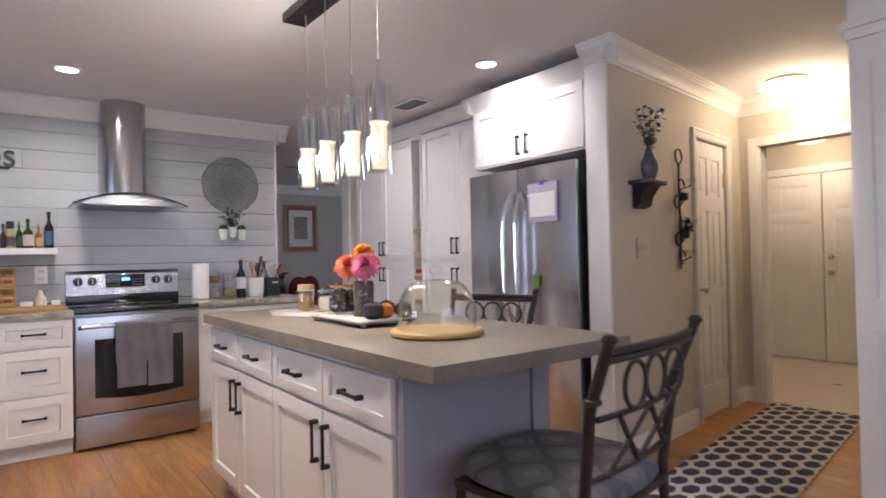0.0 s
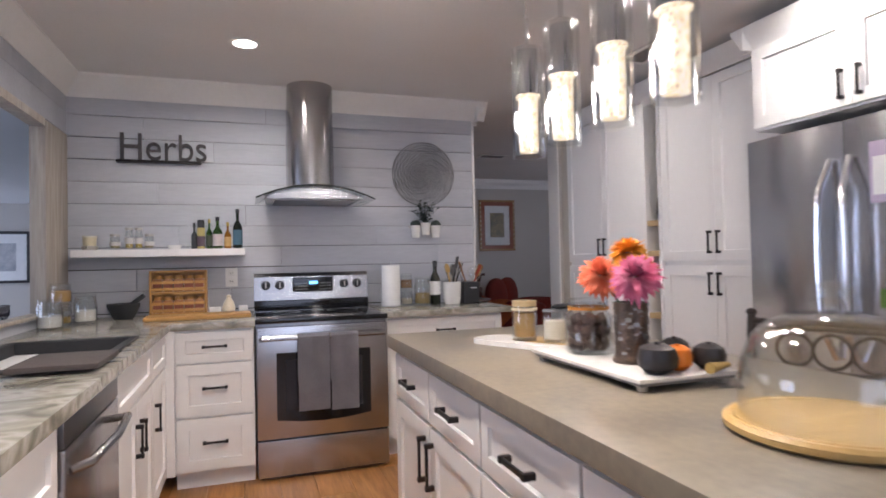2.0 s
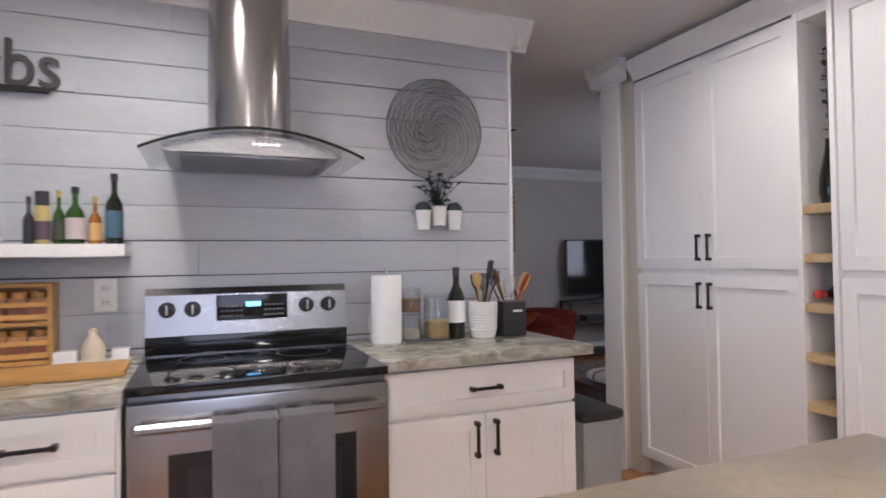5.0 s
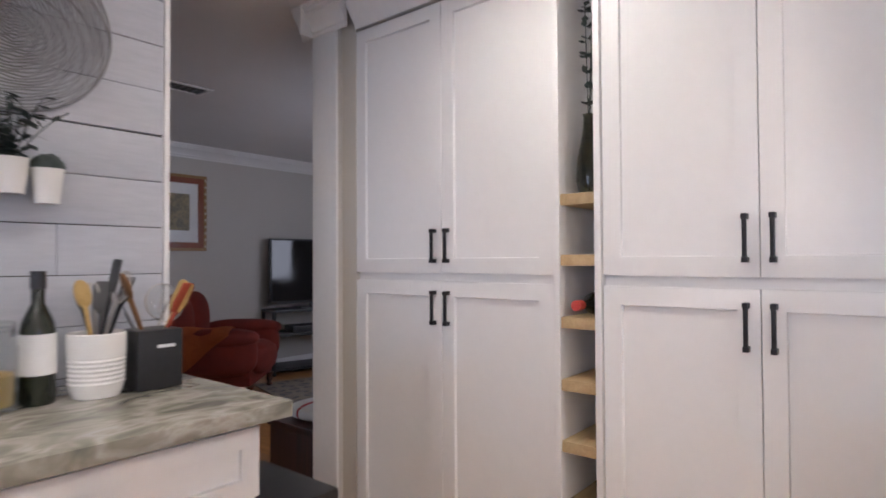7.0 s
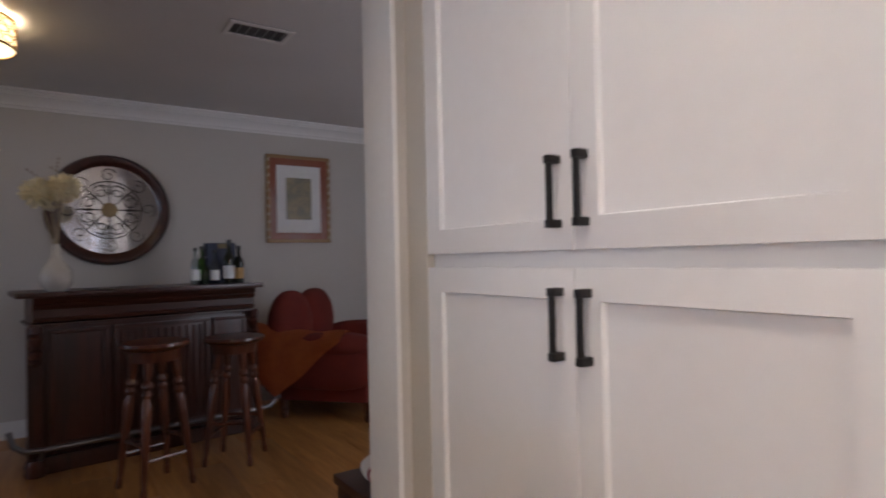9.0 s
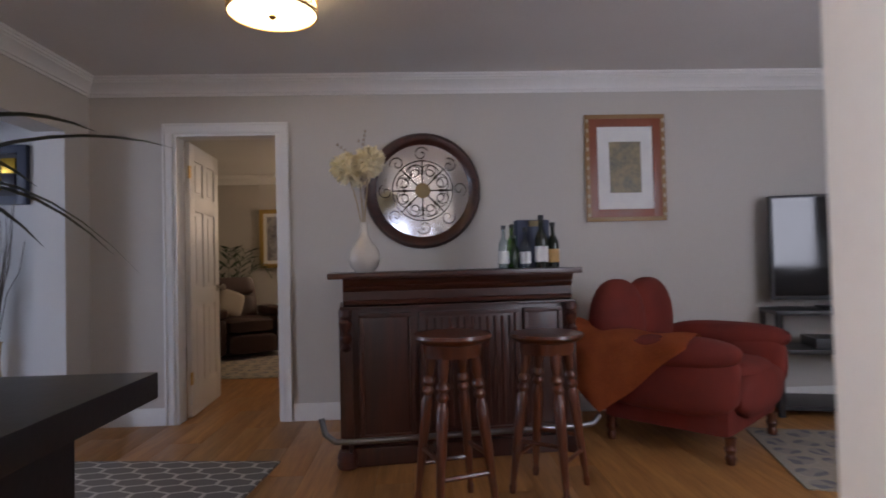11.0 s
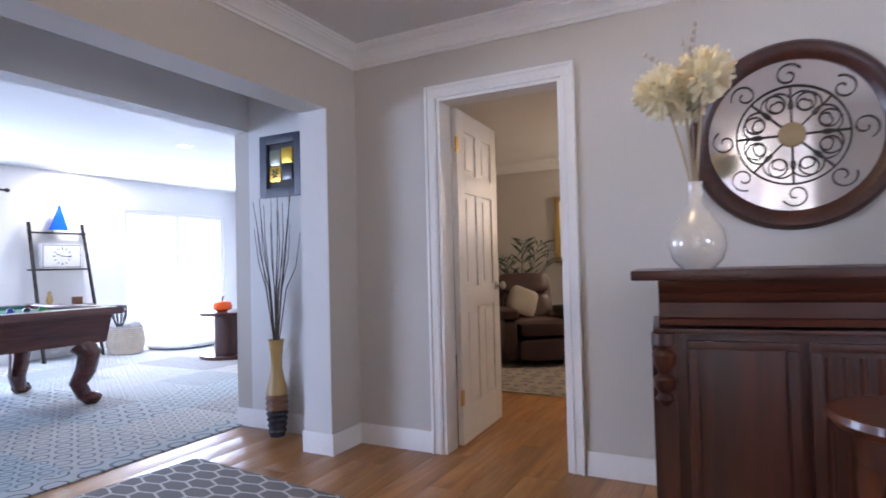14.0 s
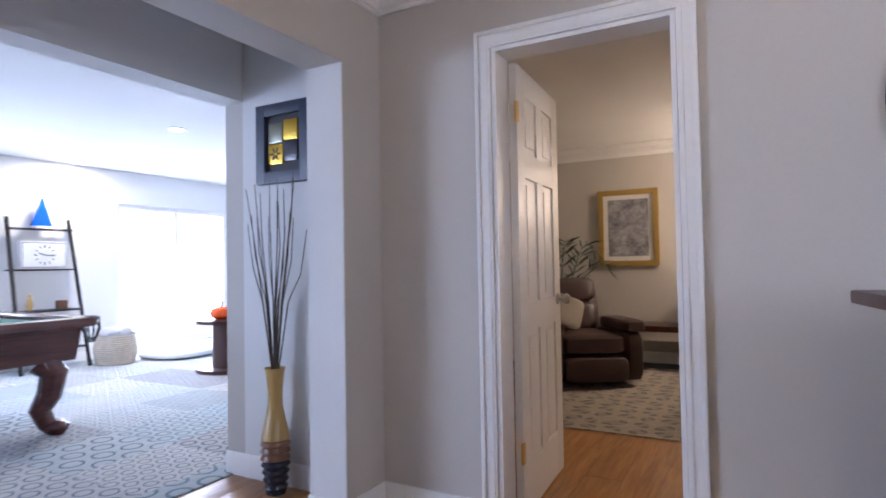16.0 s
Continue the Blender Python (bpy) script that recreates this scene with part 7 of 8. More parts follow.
ot = thing("wooden_chest", "dark brown wooden chest beside the pantry wall", "chest", pose(3.40, 5.72, 0))
part("body", box(0, 0, 0.03, 0.55, 0.40, 0.36, 0.008), M["mahogany"], ot)
part("lid", box(-0.012, -0.012, 0.361, 0.562, 0.412, 0.395, 0.008), M["mahoganyx"], ot)
for x in (0.04, 0.51):
    for y in (0.04, 0.36):
        part("foot", lathe([(0, 0), (0.03, 0), (0.035, 0.03), (0, 0.03)], 12), M["mahogany"], ot, "", pose(x, y, 0))
cu2 = thing("flag_cushion", "small red, white and blue cushion on the chest", "cushion", pose(3.60, 5.92, 0.3955))
part("pad", blob(0, 0, 0.045, 0.17, 0.15, 0.045, None, 3, 14), M["paper"], cu2)
part("red_stripe", blob(0, 0, 0.046, 0.172, 0.03, 0.0458, None, 3, 12), plain("flag_red", (0.45, 0.03, 0.04), 0.9), cu2)
part("blue_patch", blob(0.08, 0.085, 0.046, 0.07, 0.05, 0.0445, None, 3, 12), plain("flag_blue", (0.03, 0.05, 0.20), 0.9), cu2)

# drum ceiling lamp
dl = thing("drum_lamp", "gold drum ceiling lamp with a lattice shade, lit", "ceiling lamp", pose(2.17, 7.72, 0))
part("pan", lathe([(0, 2.439), (0.09, 2.439), (0.09, 2.42), (0, 2.415)], 24), M["brass"], dl)
part("shade", lathe([(0.205, 2.285), (0.205, 2.42), (0.202, 2.42), (0.202, 2.285)], 40), M["shadeglow"], dl, "glowing fabric drum shade")
part("diffuser", lathe([(0, 2.283), (0.203, 2.286), (0.203, 2.282), (0, 2.278)], 40), M["shadeglow"], dl, "glowing diffuser")
part("finial", lathe([(0, 2.278), (0.012, 2.275), (0.02, 2.265), (0, 2.25)], 14), M["brass"], dl)
for z in (2.283, 2.42):
    part("band", lathe([(0.203, z - 0.006), (0.211, z - 0.006), (0.211, z + 0.006), (0.203, z + 0.006)], 40), M["brass"], dl)
for row in range(3):
    for k in range(18):
        part("lattice_loop", tube([(0.209 * math.cos(a), 0.209 * math.sin(a), 2.312 + row * 0.04 + 0.018 * math.sin(w)) for a, w in [(2 * math.pi * (k + (row % 2) * 0.5 + 0.5 + 0.5 * math.cos(q)) / 18, q) for q in [2 * math.pi * i / 10 for i in range(11)]]], 0.003, 5), M["brass"], dl)

# black console with a strap-leaved plant
ct = thing("console_table", "black painted counter-height console table", "table", pose(1.25, 5.45, 0))
part("top", box(0, 0, 0.85, 1.10, 0.63, 0.898, 0.004), M["blacktable"], ct)
part("body", box(0.08, 0.05, 0.0, 0.99, 0.56, 0.849, 0.004), M["blacktable"], ct)
pp = thing("potted_plant", "strap-leaved plant in a dark pot on the console", "plant", pose(1.85, 5.80, 0.8985))
part("pot", lathe([(0, 0), (0.08, 0), (0.11, 0.16), (0.115, 0.17), (0.105, 0.17), (0.09, 0.02), (0, 0.02)], 24), M["black"], pp)


def strap_leaf(tip, rise, w):
    bm = bmesh.new()
    tip = Vector(tip)
    n = 12
    rows = []
    flat = Vector((tip.x, tip.y, 0)).normalized()
    side = Vector((-flat.y, flat.x, 0))
    for i in range(n + 1):
        u = i / n
        p = Vector((tip.x * u, tip.y * u, 0.16 + (tip.z - 0.16) * u + rise * 4 * u * (1 - u)))
        ww = w * math.sin(math.pi * min(1, 0.12 + 0.88 * u)) ** 0.7 if i < n else 0.001
        rows.append([bm.verts.new(p + side * ww), bm.verts.new(p - Vector((0, 0, ww * 0.25))), bm.verts.new(p - side * ww)])
    for a, b in zip(rows, rows[1:]):
        for j in (0, 1):
            bm.faces.new((a[j], a[j + 1], b[j + 1], b[j])).smooth = True
    bmesh.ops.solidify(bm, geom=bm.faces[:], thickness=0.0015)
    return bm


for tip, rise, w in (((0.36, 0.34, 0.46), 0.12, 0.024), ((0.50, 0.36, 0.43), 0.10, 0.018), ((0.36, 0.40, 0.22), 0.16, 0.018), ((0.46, 0.30, 0.18), 0.18, 0.016), ((0.22, 0.40, 0.24), 0.15, 0.018), ((0.22, 0.38, 0.36), 0.14, 0.018),
                     ((-0.3, 0.2, 0.3), 0.2, 0.012), ((-0.2, 0.36, 0.35), 0.15, 0.012), ((0.1, -0.2, 0.5), 0.1, 0.012), ((-0.36, -0.1, 0.25), 0.2, 0.012), ((0.05, 0.3, 0.6), 0.05, 0.011)):
    part("leaf", strap_leaf(tip, rise, w), M["palmleaf"], pp, "long olive strap leaf")
single("area_rug", box(-1.10, -0.75, 0, 1.10, 0.75, 0.009, 0.003), M["trellis"], "grey rug with an off-white trellis pattern", "rug", pose(0.87, 7.62, 0.002, 0, 0, -6))

# doorway leaf and recliner room
dd = thing("interior_door", "white six-panel door standing open into the room", "door", pose(1.158, 9.262, 0.012, 0, 0, 93))
part("leaf", six_panel(0.70, 2.0), M["white"], dd)
knob_set(dd, 0.64, 0.915)
for z in (0.28, 1.78):
    part("hinge", box(-0.022, -0.024, z - 0.045, 0.014, -0.012, z + 0.045, 0.003), M["brass"], dd, "aged brass hinge")
RCX, RCY = 0.60, 12.30
rc = thing("recliner", "dark brown leather recliner with a cushion", "recliner", pose(RCX, RCY, 0, 0, 0, 35))


def padded(x0, y0, z0, x1, y1, z1, m=None):
    """A stuffed leather block: rounded edges and a slight bulge."""
    bm = box(x0, y0, z0, x1, y1, z1)
    bmesh.ops.subdivide_edges(bm, edges=bm.edges[:], cuts=5, use_grid_fill=True)
    c, h = Vector(((x0 + x1) / 2, (y0 + y1) / 2, (z0 + z1) / 2)), Vector(((x1 - x0) / 2, (y1 - y0) / 2, (z1 - z0) / 2))
    for v in bm.verts:
        q = Vector(((v.co.x - c.x) / h.x, (v.co.y - c.y) / h.y, (v.co.z - c.z) / h.z))
        k = sum(abs(t) ** 6 for t in q) ** (-1 / 6)
        v.co = c + Vector((q.x * h.x, q.y * h.y, q.z * h.z)) * min(1, k * 1.01)
        if m:
            v.co = m @ v.co
    for f in bm.faces:
        f.smooth = True
    return bm


lean = pose(0, 0.30, 0.42, -14)
part("base", padded(-0.36, -0.36, 0.05, 0.36, 0.42, 0.33), M["leather"], rc)
part("seat", padded(-0.28, -0.45, 0.30, 0.28, 0.26, 0.48), M["leather"], rc)
part("footrest", padded(-0.28, -0.47, 0.07, 0.28, -0.35, 0.29), M["leather"], rc)
part("backrest", padded(-0.33, -0.02, -0.06, 0.33, 0.16, 0.56, lean), M["leather"], rc)
part("lumbar", padded(-0.27, -0.09, 0.0, 0.27, 0.02, 0.30, lean), M["leather"], rc)
part("headrest", padded(-0.28, -0.11, 0.31, 0.28, 0.03, 0.54, lean), M["leather"], rc)
for s in (-1, 1):
    arm = part("arm", padded(s * 0.365 - 0.085, -0.42, 0.05, s * 0.365 + 0.085, 0.34, 0.50), M["leather"], rc)
    part("arm_pad", padded(s * 0.365 - 0.10, -0.43, 0.49, s * 0.365 + 0.10, 0.22, 0.60), M["leather"], arm)
single("throw_pillow", padded(-0.16, -0.06, -0.16, 0.16, 0.06, 0.16), plain("taupe_cushion", (0.33, 0.29, 0.24), 0.9), "taupe square cushion on the recliner", "cushion", pose(RCX - 0.14, RCY + 0.03, 0.64, -22, 22, 35))
picture("landscape print in a gilt frame", pose(0.83, 13.59, 1.50), 0.66, 0.86, (("frame", 0, 0.06, 0.035, plain("gilt_frame", (0.45, 0.30, 0.09), 0.4, 0.3)), ("mat", 0.058, 0, 0.012, M["paper"]), ("print", 0.11, 0, 0.017, surface("grey_print", (0.42, 0.42, 0.44), (0.09, 0.09, 0.12), 0.5, s1=6, s2=30, bump=0))))
single("area_rug", box(-0.3, 10.72, 0.0015, 3.1, 13.2, 0.009, 0.003), M["recrug"], "pale rug with a blue-grey pattern", "rug")
bn = thing("bench", "wood-topped bench with white cabriole legs", "bench", pose(1.18, 13.25, 0))
part("top", box(-0.28, -0.2, 0.40, 0.28, 0.2, 0.46, 0.012), M["stoolwood"], bn)
part("apron", box(-0.26, -0.18, 0.31, 0.26, 0.18, 0.40, 0.004), M["white"], bn)
for x in (-0.23, 0.23):
    for y in (-0.15, 0.15):
        part("leg", tube([(x, y, 0.36), (x * 1.12, y * 1.1, 0.25), (x * 0.98, y, 0.1), (x * 1.1, y * 1.1, 0.0)], 0.028, 8, None, 0.015), M["white"], bn)
mn = thing("electric_fireplace", "white mantel fireplace with a dark opening", "fireplace", pose(1.98, 13.2, 0))
part("mantel", box(-0.47, -0.22, 0.84, 0.47, 0.35, 0.88, 0.006), M["white"], mn)
for x in (-0.40, 0.40):
    part("pilaster", box(x - 0.06, -0.18, 0, x + 0.06, 0.35, 0.84, 0.005), M["white"], mn)
part("header", box(-0.34, -0.17, 0.62, 0.34, 0.35, 0.84, 0.004), M["white"], mn)
part("firebox", box(-0.34, -0.10, 0.03, 0.34, 0.34, 0.62), M["black"], mn)
part("plinth", box(-0.48, -0.2, 0, -0.32, 0.0, 0.07, 0.005), M["white"], mn)
bf = thing("bud_vase", "small vase of pink and orange flowers on the mantel", "vase", pose(1.60, 13.12, 0.8805))
part("vase", lathe([(0, 0), (0.025, 0), (0.035, 0.05), (0.018, 0.10), (0.02, 0.12), (0, 0.1)], 16), M["brass"], bf)
part("flowers", leaf_cluster(bmesh.new(), (0, 0, 0.1), 10, 0.09, 0.14, 0.04, random.Random(7), 0.4, 6), plain("coral_flower", (0.5, 0.12, 0.06), 0.8), bf)
pm = thing("potted_palm", "feathery green palm behind the recliner", "plant", pose(0.20, 13.0, 0))
part("pot", lathe([(0, 0), (0.13, 0), (0.17, 0.32), (0.15, 0.33), (0, 0.28)], 22), M["graycan"], pm)
R = random.Random(31)
for k in range(11):
    a = 2 * math.pi * k / 11
    bm = bmesh.new()
    tip = Vector((math.cos(a) * 0.55, math.sin(a) * 0.5, 1.18 + R.uniform(-0.1, 0.25)))
    pts = [Vector((tip.x * u, tip.y * u, 0.3 + (tip.z - 0.3) * math.sin(u * math.pi * 0.62))) for u in [i / 9 for i in range(10)]]
    tube(pts, 0.005, 5, bm, 0.002)
    for i in range(3, 10):
        d = (pts[i] - pts[i - 1]).normalized()
        for s in (-1, 1):
            side = d.cross(Vector((0, 0, 1))).normalized() * s
            e = (side * 0.7 + d * 0.8 - Vector((0, 0, 0.25))).normalized() * 0.19
            w = d * 0.012
            bm.faces.new([bm.verts.new(v) for v in (pts[i] - w, pts[i] + e * 0.5 - w * 1.4, pts[i] + e, pts[i] + e * 0.5 + w * 1.4)])
    part("frond", bm, M["leaf"], pm)

# art and vase beside the opening
ar = picture("dark framed tile with gold and black squares", pose(-0.04, 9.118, 1.765), 0.36, 0.415, (("frame", 0, 0.06, 0.045, plain("slate_frame", (0.035, 0.045, 0.075), 0.4)), ("backing", 0.055, 0, 0.02, plain("dark_backing", (0.03, 0.03, 0.04)))), "framed_tile")
for x, z, mt2, nm in ((-0.0505, 0.055, plain("pewter_tile", (0.25, 0.26, 0.2), 0.25, 0.5), "pewter_square"), (0.0505, 0.065, plain("gold_tile", (0.62, 0.38, 0.04), 0.25, 0.6), "gold_square"), (-0.0505, -0.055, plain("gold_tile", (0.62, 0.38, 0.04)), "gold_square"), (0.0505, -0.045, plain("black_tile", (0.02, 0.018, 0.03), 0.2), "black_square")):
    part(nm, box(x - 0.049, -0.034, z - 0.053, x + 0.049, -0.020, z + 0.053, 0.008), mt2, ar)
for k in range(6):
    part("petal", blob(0.022, 0, 0, 0.016, 0.003, 0.006, None, 2, 6), plain("black_tile", (0.02, 0.018, 0.03)), ar, "", pose(-0.0505, -0.036, -0.055, 0, 60 * k, 0))
fl = thing("floor_vase", "tall gold to black ribbed floor vase with twigs", "vase", pose(-0.045, 9.02, 0))
gold, brown, dark = plain("gold_glaze", (0.42, 0.27, 0.09), 0.3), plain("brown_glaze", (0.16, 0.07, 0.035), 0.3), plain("navy_glaze", (0.02, 0.022, 0.035), 0.25)
part("neck", lathe([(0.052, 0.62), (0.046, 0.60), (0.036, 0.50), (0.036, 0.44), (0.05, 0.36), (0.066, 0.30), (0.070, 0.27)], 26), gold, fl, "gold upper body")
prof = [(0.070, 0.27)]
for i in range(3):
    prof += [(0.066, 0.262 - i * 0.035), (0.075, 0.245 - i * 0.035), (0.066, 0.238 - i * 0.035)]
part("belly", lathe(prof, 26), brown, fl, "brown ribbed belly")
prof = [(0.066, 0.168)]
for i in range(4):
    prof += [(0.062 - i * 0.003, 0.16 - i * 0.037), (0.072 - i * 0.004, 0.145 - i * 0.037), (0.062 - i * 0.003, 0.135 - i * 0.037)]
part("base", lathe(prof + [(0.048, 0.0), (0, 0.0)], 26), dark, fl, "dark ribbed base")
R = random.Random(17)
for k in range(18):
    x, y = R.uniform(-0.19, 0.19), R.uniform(-0.10, 0.05)
    h = R.uniform(1.30, 1.58)
    part("twig", tube([(x * 0.05, y * 0.05, 0.3), (x * 0.12, y * 0.12, 0.62), (x * 0.42 + R.uniform(-0.01, 0.01), y * 0.4, 0.95), (x * 0.8 + R.uniform(-0.012, 0.012), y * 0.7, h - 0.22), (x, y, h)], 0.005, 5, None, 0.0018), M["twig"], fl)

# ---- pool room ----
pool = thing("pool_table", "cherry pool table with clawed legs and green felt", "pool table", pose(-2.70, 8.12, 0))
PL, PW = 1.15, 0.66
part("bed", box(-PW + 0.1, -PL + 0.1, 0.74, PW - 0.1, PL - 0.1, 0.765), M["felt"], pool, "green felt bed")
for s in (-1, 1):
    part("long_rail", box(s * PW - 0.065, -PL, 0.735, s * PW + 0.065, PL, 0.80, 0.018), M["poolwood"], pool)
    part("short_rail", box(-PW + 0.066, s * PL - 0.065, 0.735, PW - 0.066, s * PL + 0.065, 0.80, 0.018), M["poolwood"], pool)
    part("cushion", box(s * (PW - 0.10) - 0.03, -PL + 0.12, 0.764, s * (PW - 0.10) + 0.034, PL - 0.12, 0.798, 0.008), M["felt"], pool)
    for s2 in (-1, 1):
        pk = part("pocket", tube(arc(s * PW * 0.99, s2 * PL * 0.99, 0.79, 0.06, 0, 360, 16, "xy"), 0.013, 7), M["black"], pool, "black leather corner pocket")
        bm = bmesh.new()
        for i in range(10):
            a = 2 * math.pi * i / 10
            tube([(s * PW + 0.055 * math.cos(a), s2 * PL + 0.055 * math.sin(a), 0.78), (s * PW + 0.055 * math.cos(a + 0.5), s2 * PL + 0.055 * math.sin(a + 0.5), 0.71), (s * PW + 0.02 * math.cos(a), s2 * PL + 0.02 * math.sin(a), 0.62)], 0.005, 5, bm)
        part("net", bm, M["black"], pk)
part("apron", prism([(-PW + 0.02, 0.735), (PW - 0.02, 0.735), (PW - 0.10, 0.50), (-PW + 0.10, 0.50)], "y", -PL + 0.05, PL - 0.05), M["poolwood"], pool)
for sx in (-1, 1):
    for sy in (-1, 1):
        x, y = sx * (PW - 0.19), sy * (PL - 0.22)
        lg = part("leg", tube([(x, y, 0.50), (x + sx * 0.05, y + sy * 0.05, 0.42), (x + sx * 0.03, y + sy * 0.03, 0.28), (x - sx * 0.01, y - sy * 0.01, 0.17), (x + sx * 0.02, y + sy * 0.02, 0.08), (x + sx * 0.06, y + sy * 0.06, 0.03)], 0.10, 12, None, 0.05), M["poolwood"], pool, "carved cabriole leg")
        part("claw_foot", blob(x + sx * 0.06, y + sy * 0.06, 0.052, 0.075, 0.075, 0.052, None, 2, 12, 0.25), M["poolwood"], lg)
R = random.Random(6)
for i, c in enumerate(((0.75, 0.72, 0.66), (0.7, 0.45, 0.03), (0.5, 0.03, 0.03), (0.02, 0.04, 0.25), (0.01, 0.01, 0.01), (0.25, 0.03, 0.12), (0.03, 0.15, 0.06))):
    single("billiard_ball", blob(0, 0, 0, 0.0286, 0.0286, 0.0286, None, 2, 12), plain("ball_%d" % i, c, 0.08), "glossy billiard ball on the felt", "billiard ball", pose(-2.3 - R.uniform(0, 0.25), 8.35 + i * 0.085, 0.7936), "billiard balls")
ld = thing("ladder_shelf", "dark leaning ladder shelf with three shelves", "shelf", pose(-5.27, 10.53, 0, 0, 0, 90))
for x in (-0.33, 0.33):
    part("rail", tube([(x * 1.1, -0.42, 0.0), (x, -0.02, 1.74)], 0.022, 6), M["blackmetal"], ld)
for z, d in ((1.62, 0.07), (1.15, 0.16), (0.68, 0.26), (0.25, 0.34)):
    part("shelf", box(-0.34, -d - 0.04, z - 0.02, 0.34, -0.005, z, 0.003), M["blackmetal"], ld)


def at_ladder(x, y, z):
    return pose(-5.27, 10.53, 0, 0, 0, 90) @ pose(x, y, z)


ck = thing("mantel_clock", "white rectangular clock on the ladder shelf", "clock", at_ladder(0.0, -0.12, 1.1505))
part("case", box(-0.25, -0.03, 0, 0.25, 0.03, 0.32, 0.004), M["white"], ck)
part("border", box(-0.235, -0.0335, 0.015, 0.235, -0.0305, 0.305), plain("grey_line", (0.25, 0.25, 0.25)), ck)
part("face", box(-0.225, -0.0365, 0.025, 0.225, -0.0337, 0.295), M["paper"], ck)
for k in range(12):
    a = radians(30 * k)
    part("hour_mark", box(-0.004, -0.0385, 0.085, 0.004, -0.0367, 0.115), M["black"], ck, "", pose(0, 0, 0.16, 0, 30 * k, 0) @ Matrix.Diagonal((1.6 if k % 3 == 0 else 1, 1, 1, 1)))
for ln, rot in ((0.11, 95), (0.075, -70)):
    part("clock_needle", box(-0.005, -0.040, -0.01, 0.005, -0.0387, ln), M["black"], ck, "", pose(0, 0, 0.16, 0, rot, 0))
gl = thing("glass_sculpture", "blue glass sail sculpture on a white base", "sculpture", at_ladder(0.0, -0.06, 1.6205))
part("base", box(-0.07, -0.04, 0, 0.07, 0.04, 0.03, 0.004), M["ceramic"], gl)
part("sail", prism([(-0.10, 0.031), (0.12, 0.031), (0.02, 0.36)], "y", -0.02, 0.02), plain("cobalt_glass", (0.01, 0.12, 0.62), 0.12), gl, "cobalt blue glass sail")
single("bird_figurine", lathe([(0, 0), (0.03, 0), (0.026, 0.02), (0.04, 0.06), (0.03, 0.12), (0.018, 0.15), (0.022, 0.175), (0, 0.19)], 16), plain("gold_glaze", (0.42, 0.27, 0.09)), "gold bird figurine on the ladder shelf", "figurine", at_ladder(-0.16, -0.16, 0.6805))
single("trinket_box", box(-0.05, -0.04, 0, 0.05, 0.04, 0.10, 0.006), plain("brown_glaze", (0.16, 0.07, 0.035)), "small dark trinket box on the ladder shelf", "box", at_ladder(0.18, -0.16, 0.6805))
bk = thing("rope_basket", "pale woven rope basket with blankets", "basket", pose(-4.72, 11.12, 0))
prof = [(0, 0.0)]
for i in range(14):
    prof += [(0.20 + 0.03 * math.sin(i * 0.24), 0.006 + i * 0.024), (0.212 + 0.03 * math.sin(i * 0.24), 0.018 + i * 0.024)]
part("weave", lathe(prof + [(0.20, 0.345), (0.18, 0.33), (0, 0.30)], 28), M["basketweave"], bk)
part("blanket", blob(0, 0, 0.36, 0.19, 0.19, 0.08, None, 2.5, 14, 0.2), plain("grey_blanket", (0.45, 0.46, 0.47), 0.95), bk)
single("floor_cushion", blob(0, 0, 0.05, 0.42, 0.75, 0.05, None, 4, 16), M["curtain"], "flat white pet cushion by the glass door", "cushion", pose(-4.55, 12.15, 0.007, 0, 0, 8))
sp = thing("spool_table", "dark wooden cable spool side table", "side table", pose(-3.05, 11.38, 0.006))
part("foot_disc", lathe([(0, 0), (0.36, 0), (0.36, 0.04), (0, 0.04)], 32), M["mahogany"], sp)
part("drum", lathe([(0, 0.04), (0.19, 0.04), (0.19, 0.52), (0, 0.52)], 28), M["mahogany"], sp)
part("top_disc", lathe([(0, 0.52), (0.36, 0.52), (0.36, 0.56), (0, 0.56)], 32), M["mahogany"], sp)
pk2 = thing("pumpkin", "orange glass pumpkin on the spool table", "pumpkin", pose(-3.10, 11.30, 0.5665))
part("body", gourd(0.12, 0.14), plain("orange_gourd_gloss", (0.75, 0.10, 0.01), 0.15), pk2)
part("stalk", tube([(0, 0, 0.13), (0.01, 0, 0.17), (0.03, 0, 0.19)], 0.012, 8, None, 0.008), M["twig"], pk2)
rod = thing("curtain_rod", "dark curtain rod with grommets over the window", "curtain rod", pose(-5.24, 9.0, 2.115))
part("rod", tube([(0, -1.5, 0), (0, 0.93, 0)], 0.014, 10), M["blackmetal"], rod)
part("finial", blob(0, 0.96, 0, 0.025, 0.035, 0.025, None, 2, 10), M["blackmetal"], rod)


def curtain(y0, y1, n):
    pts = []
    for i in range(n * 8 + 1):
        u = i / (n * 8)
        pts.append((-5.24 + 0.035 * math.sin(u * n * 2 * math.pi), y0 + (y1 - y0) * u))
    bm = bmesh.new()
    lo, hi = [bm.verts.new((x, y, 0.02)) for x, y in pts], [bm.verts.new((x, y, 2.15)) for x, y in pts]
    for i in range(len(pts) - 1):
        bm.faces.new((lo[i], lo[i + 1], hi[i + 1], hi[i])).smooth = True
    bmesh.ops.solidify(bm, geom=bm.faces[:], thickness=0.002)
    return bm


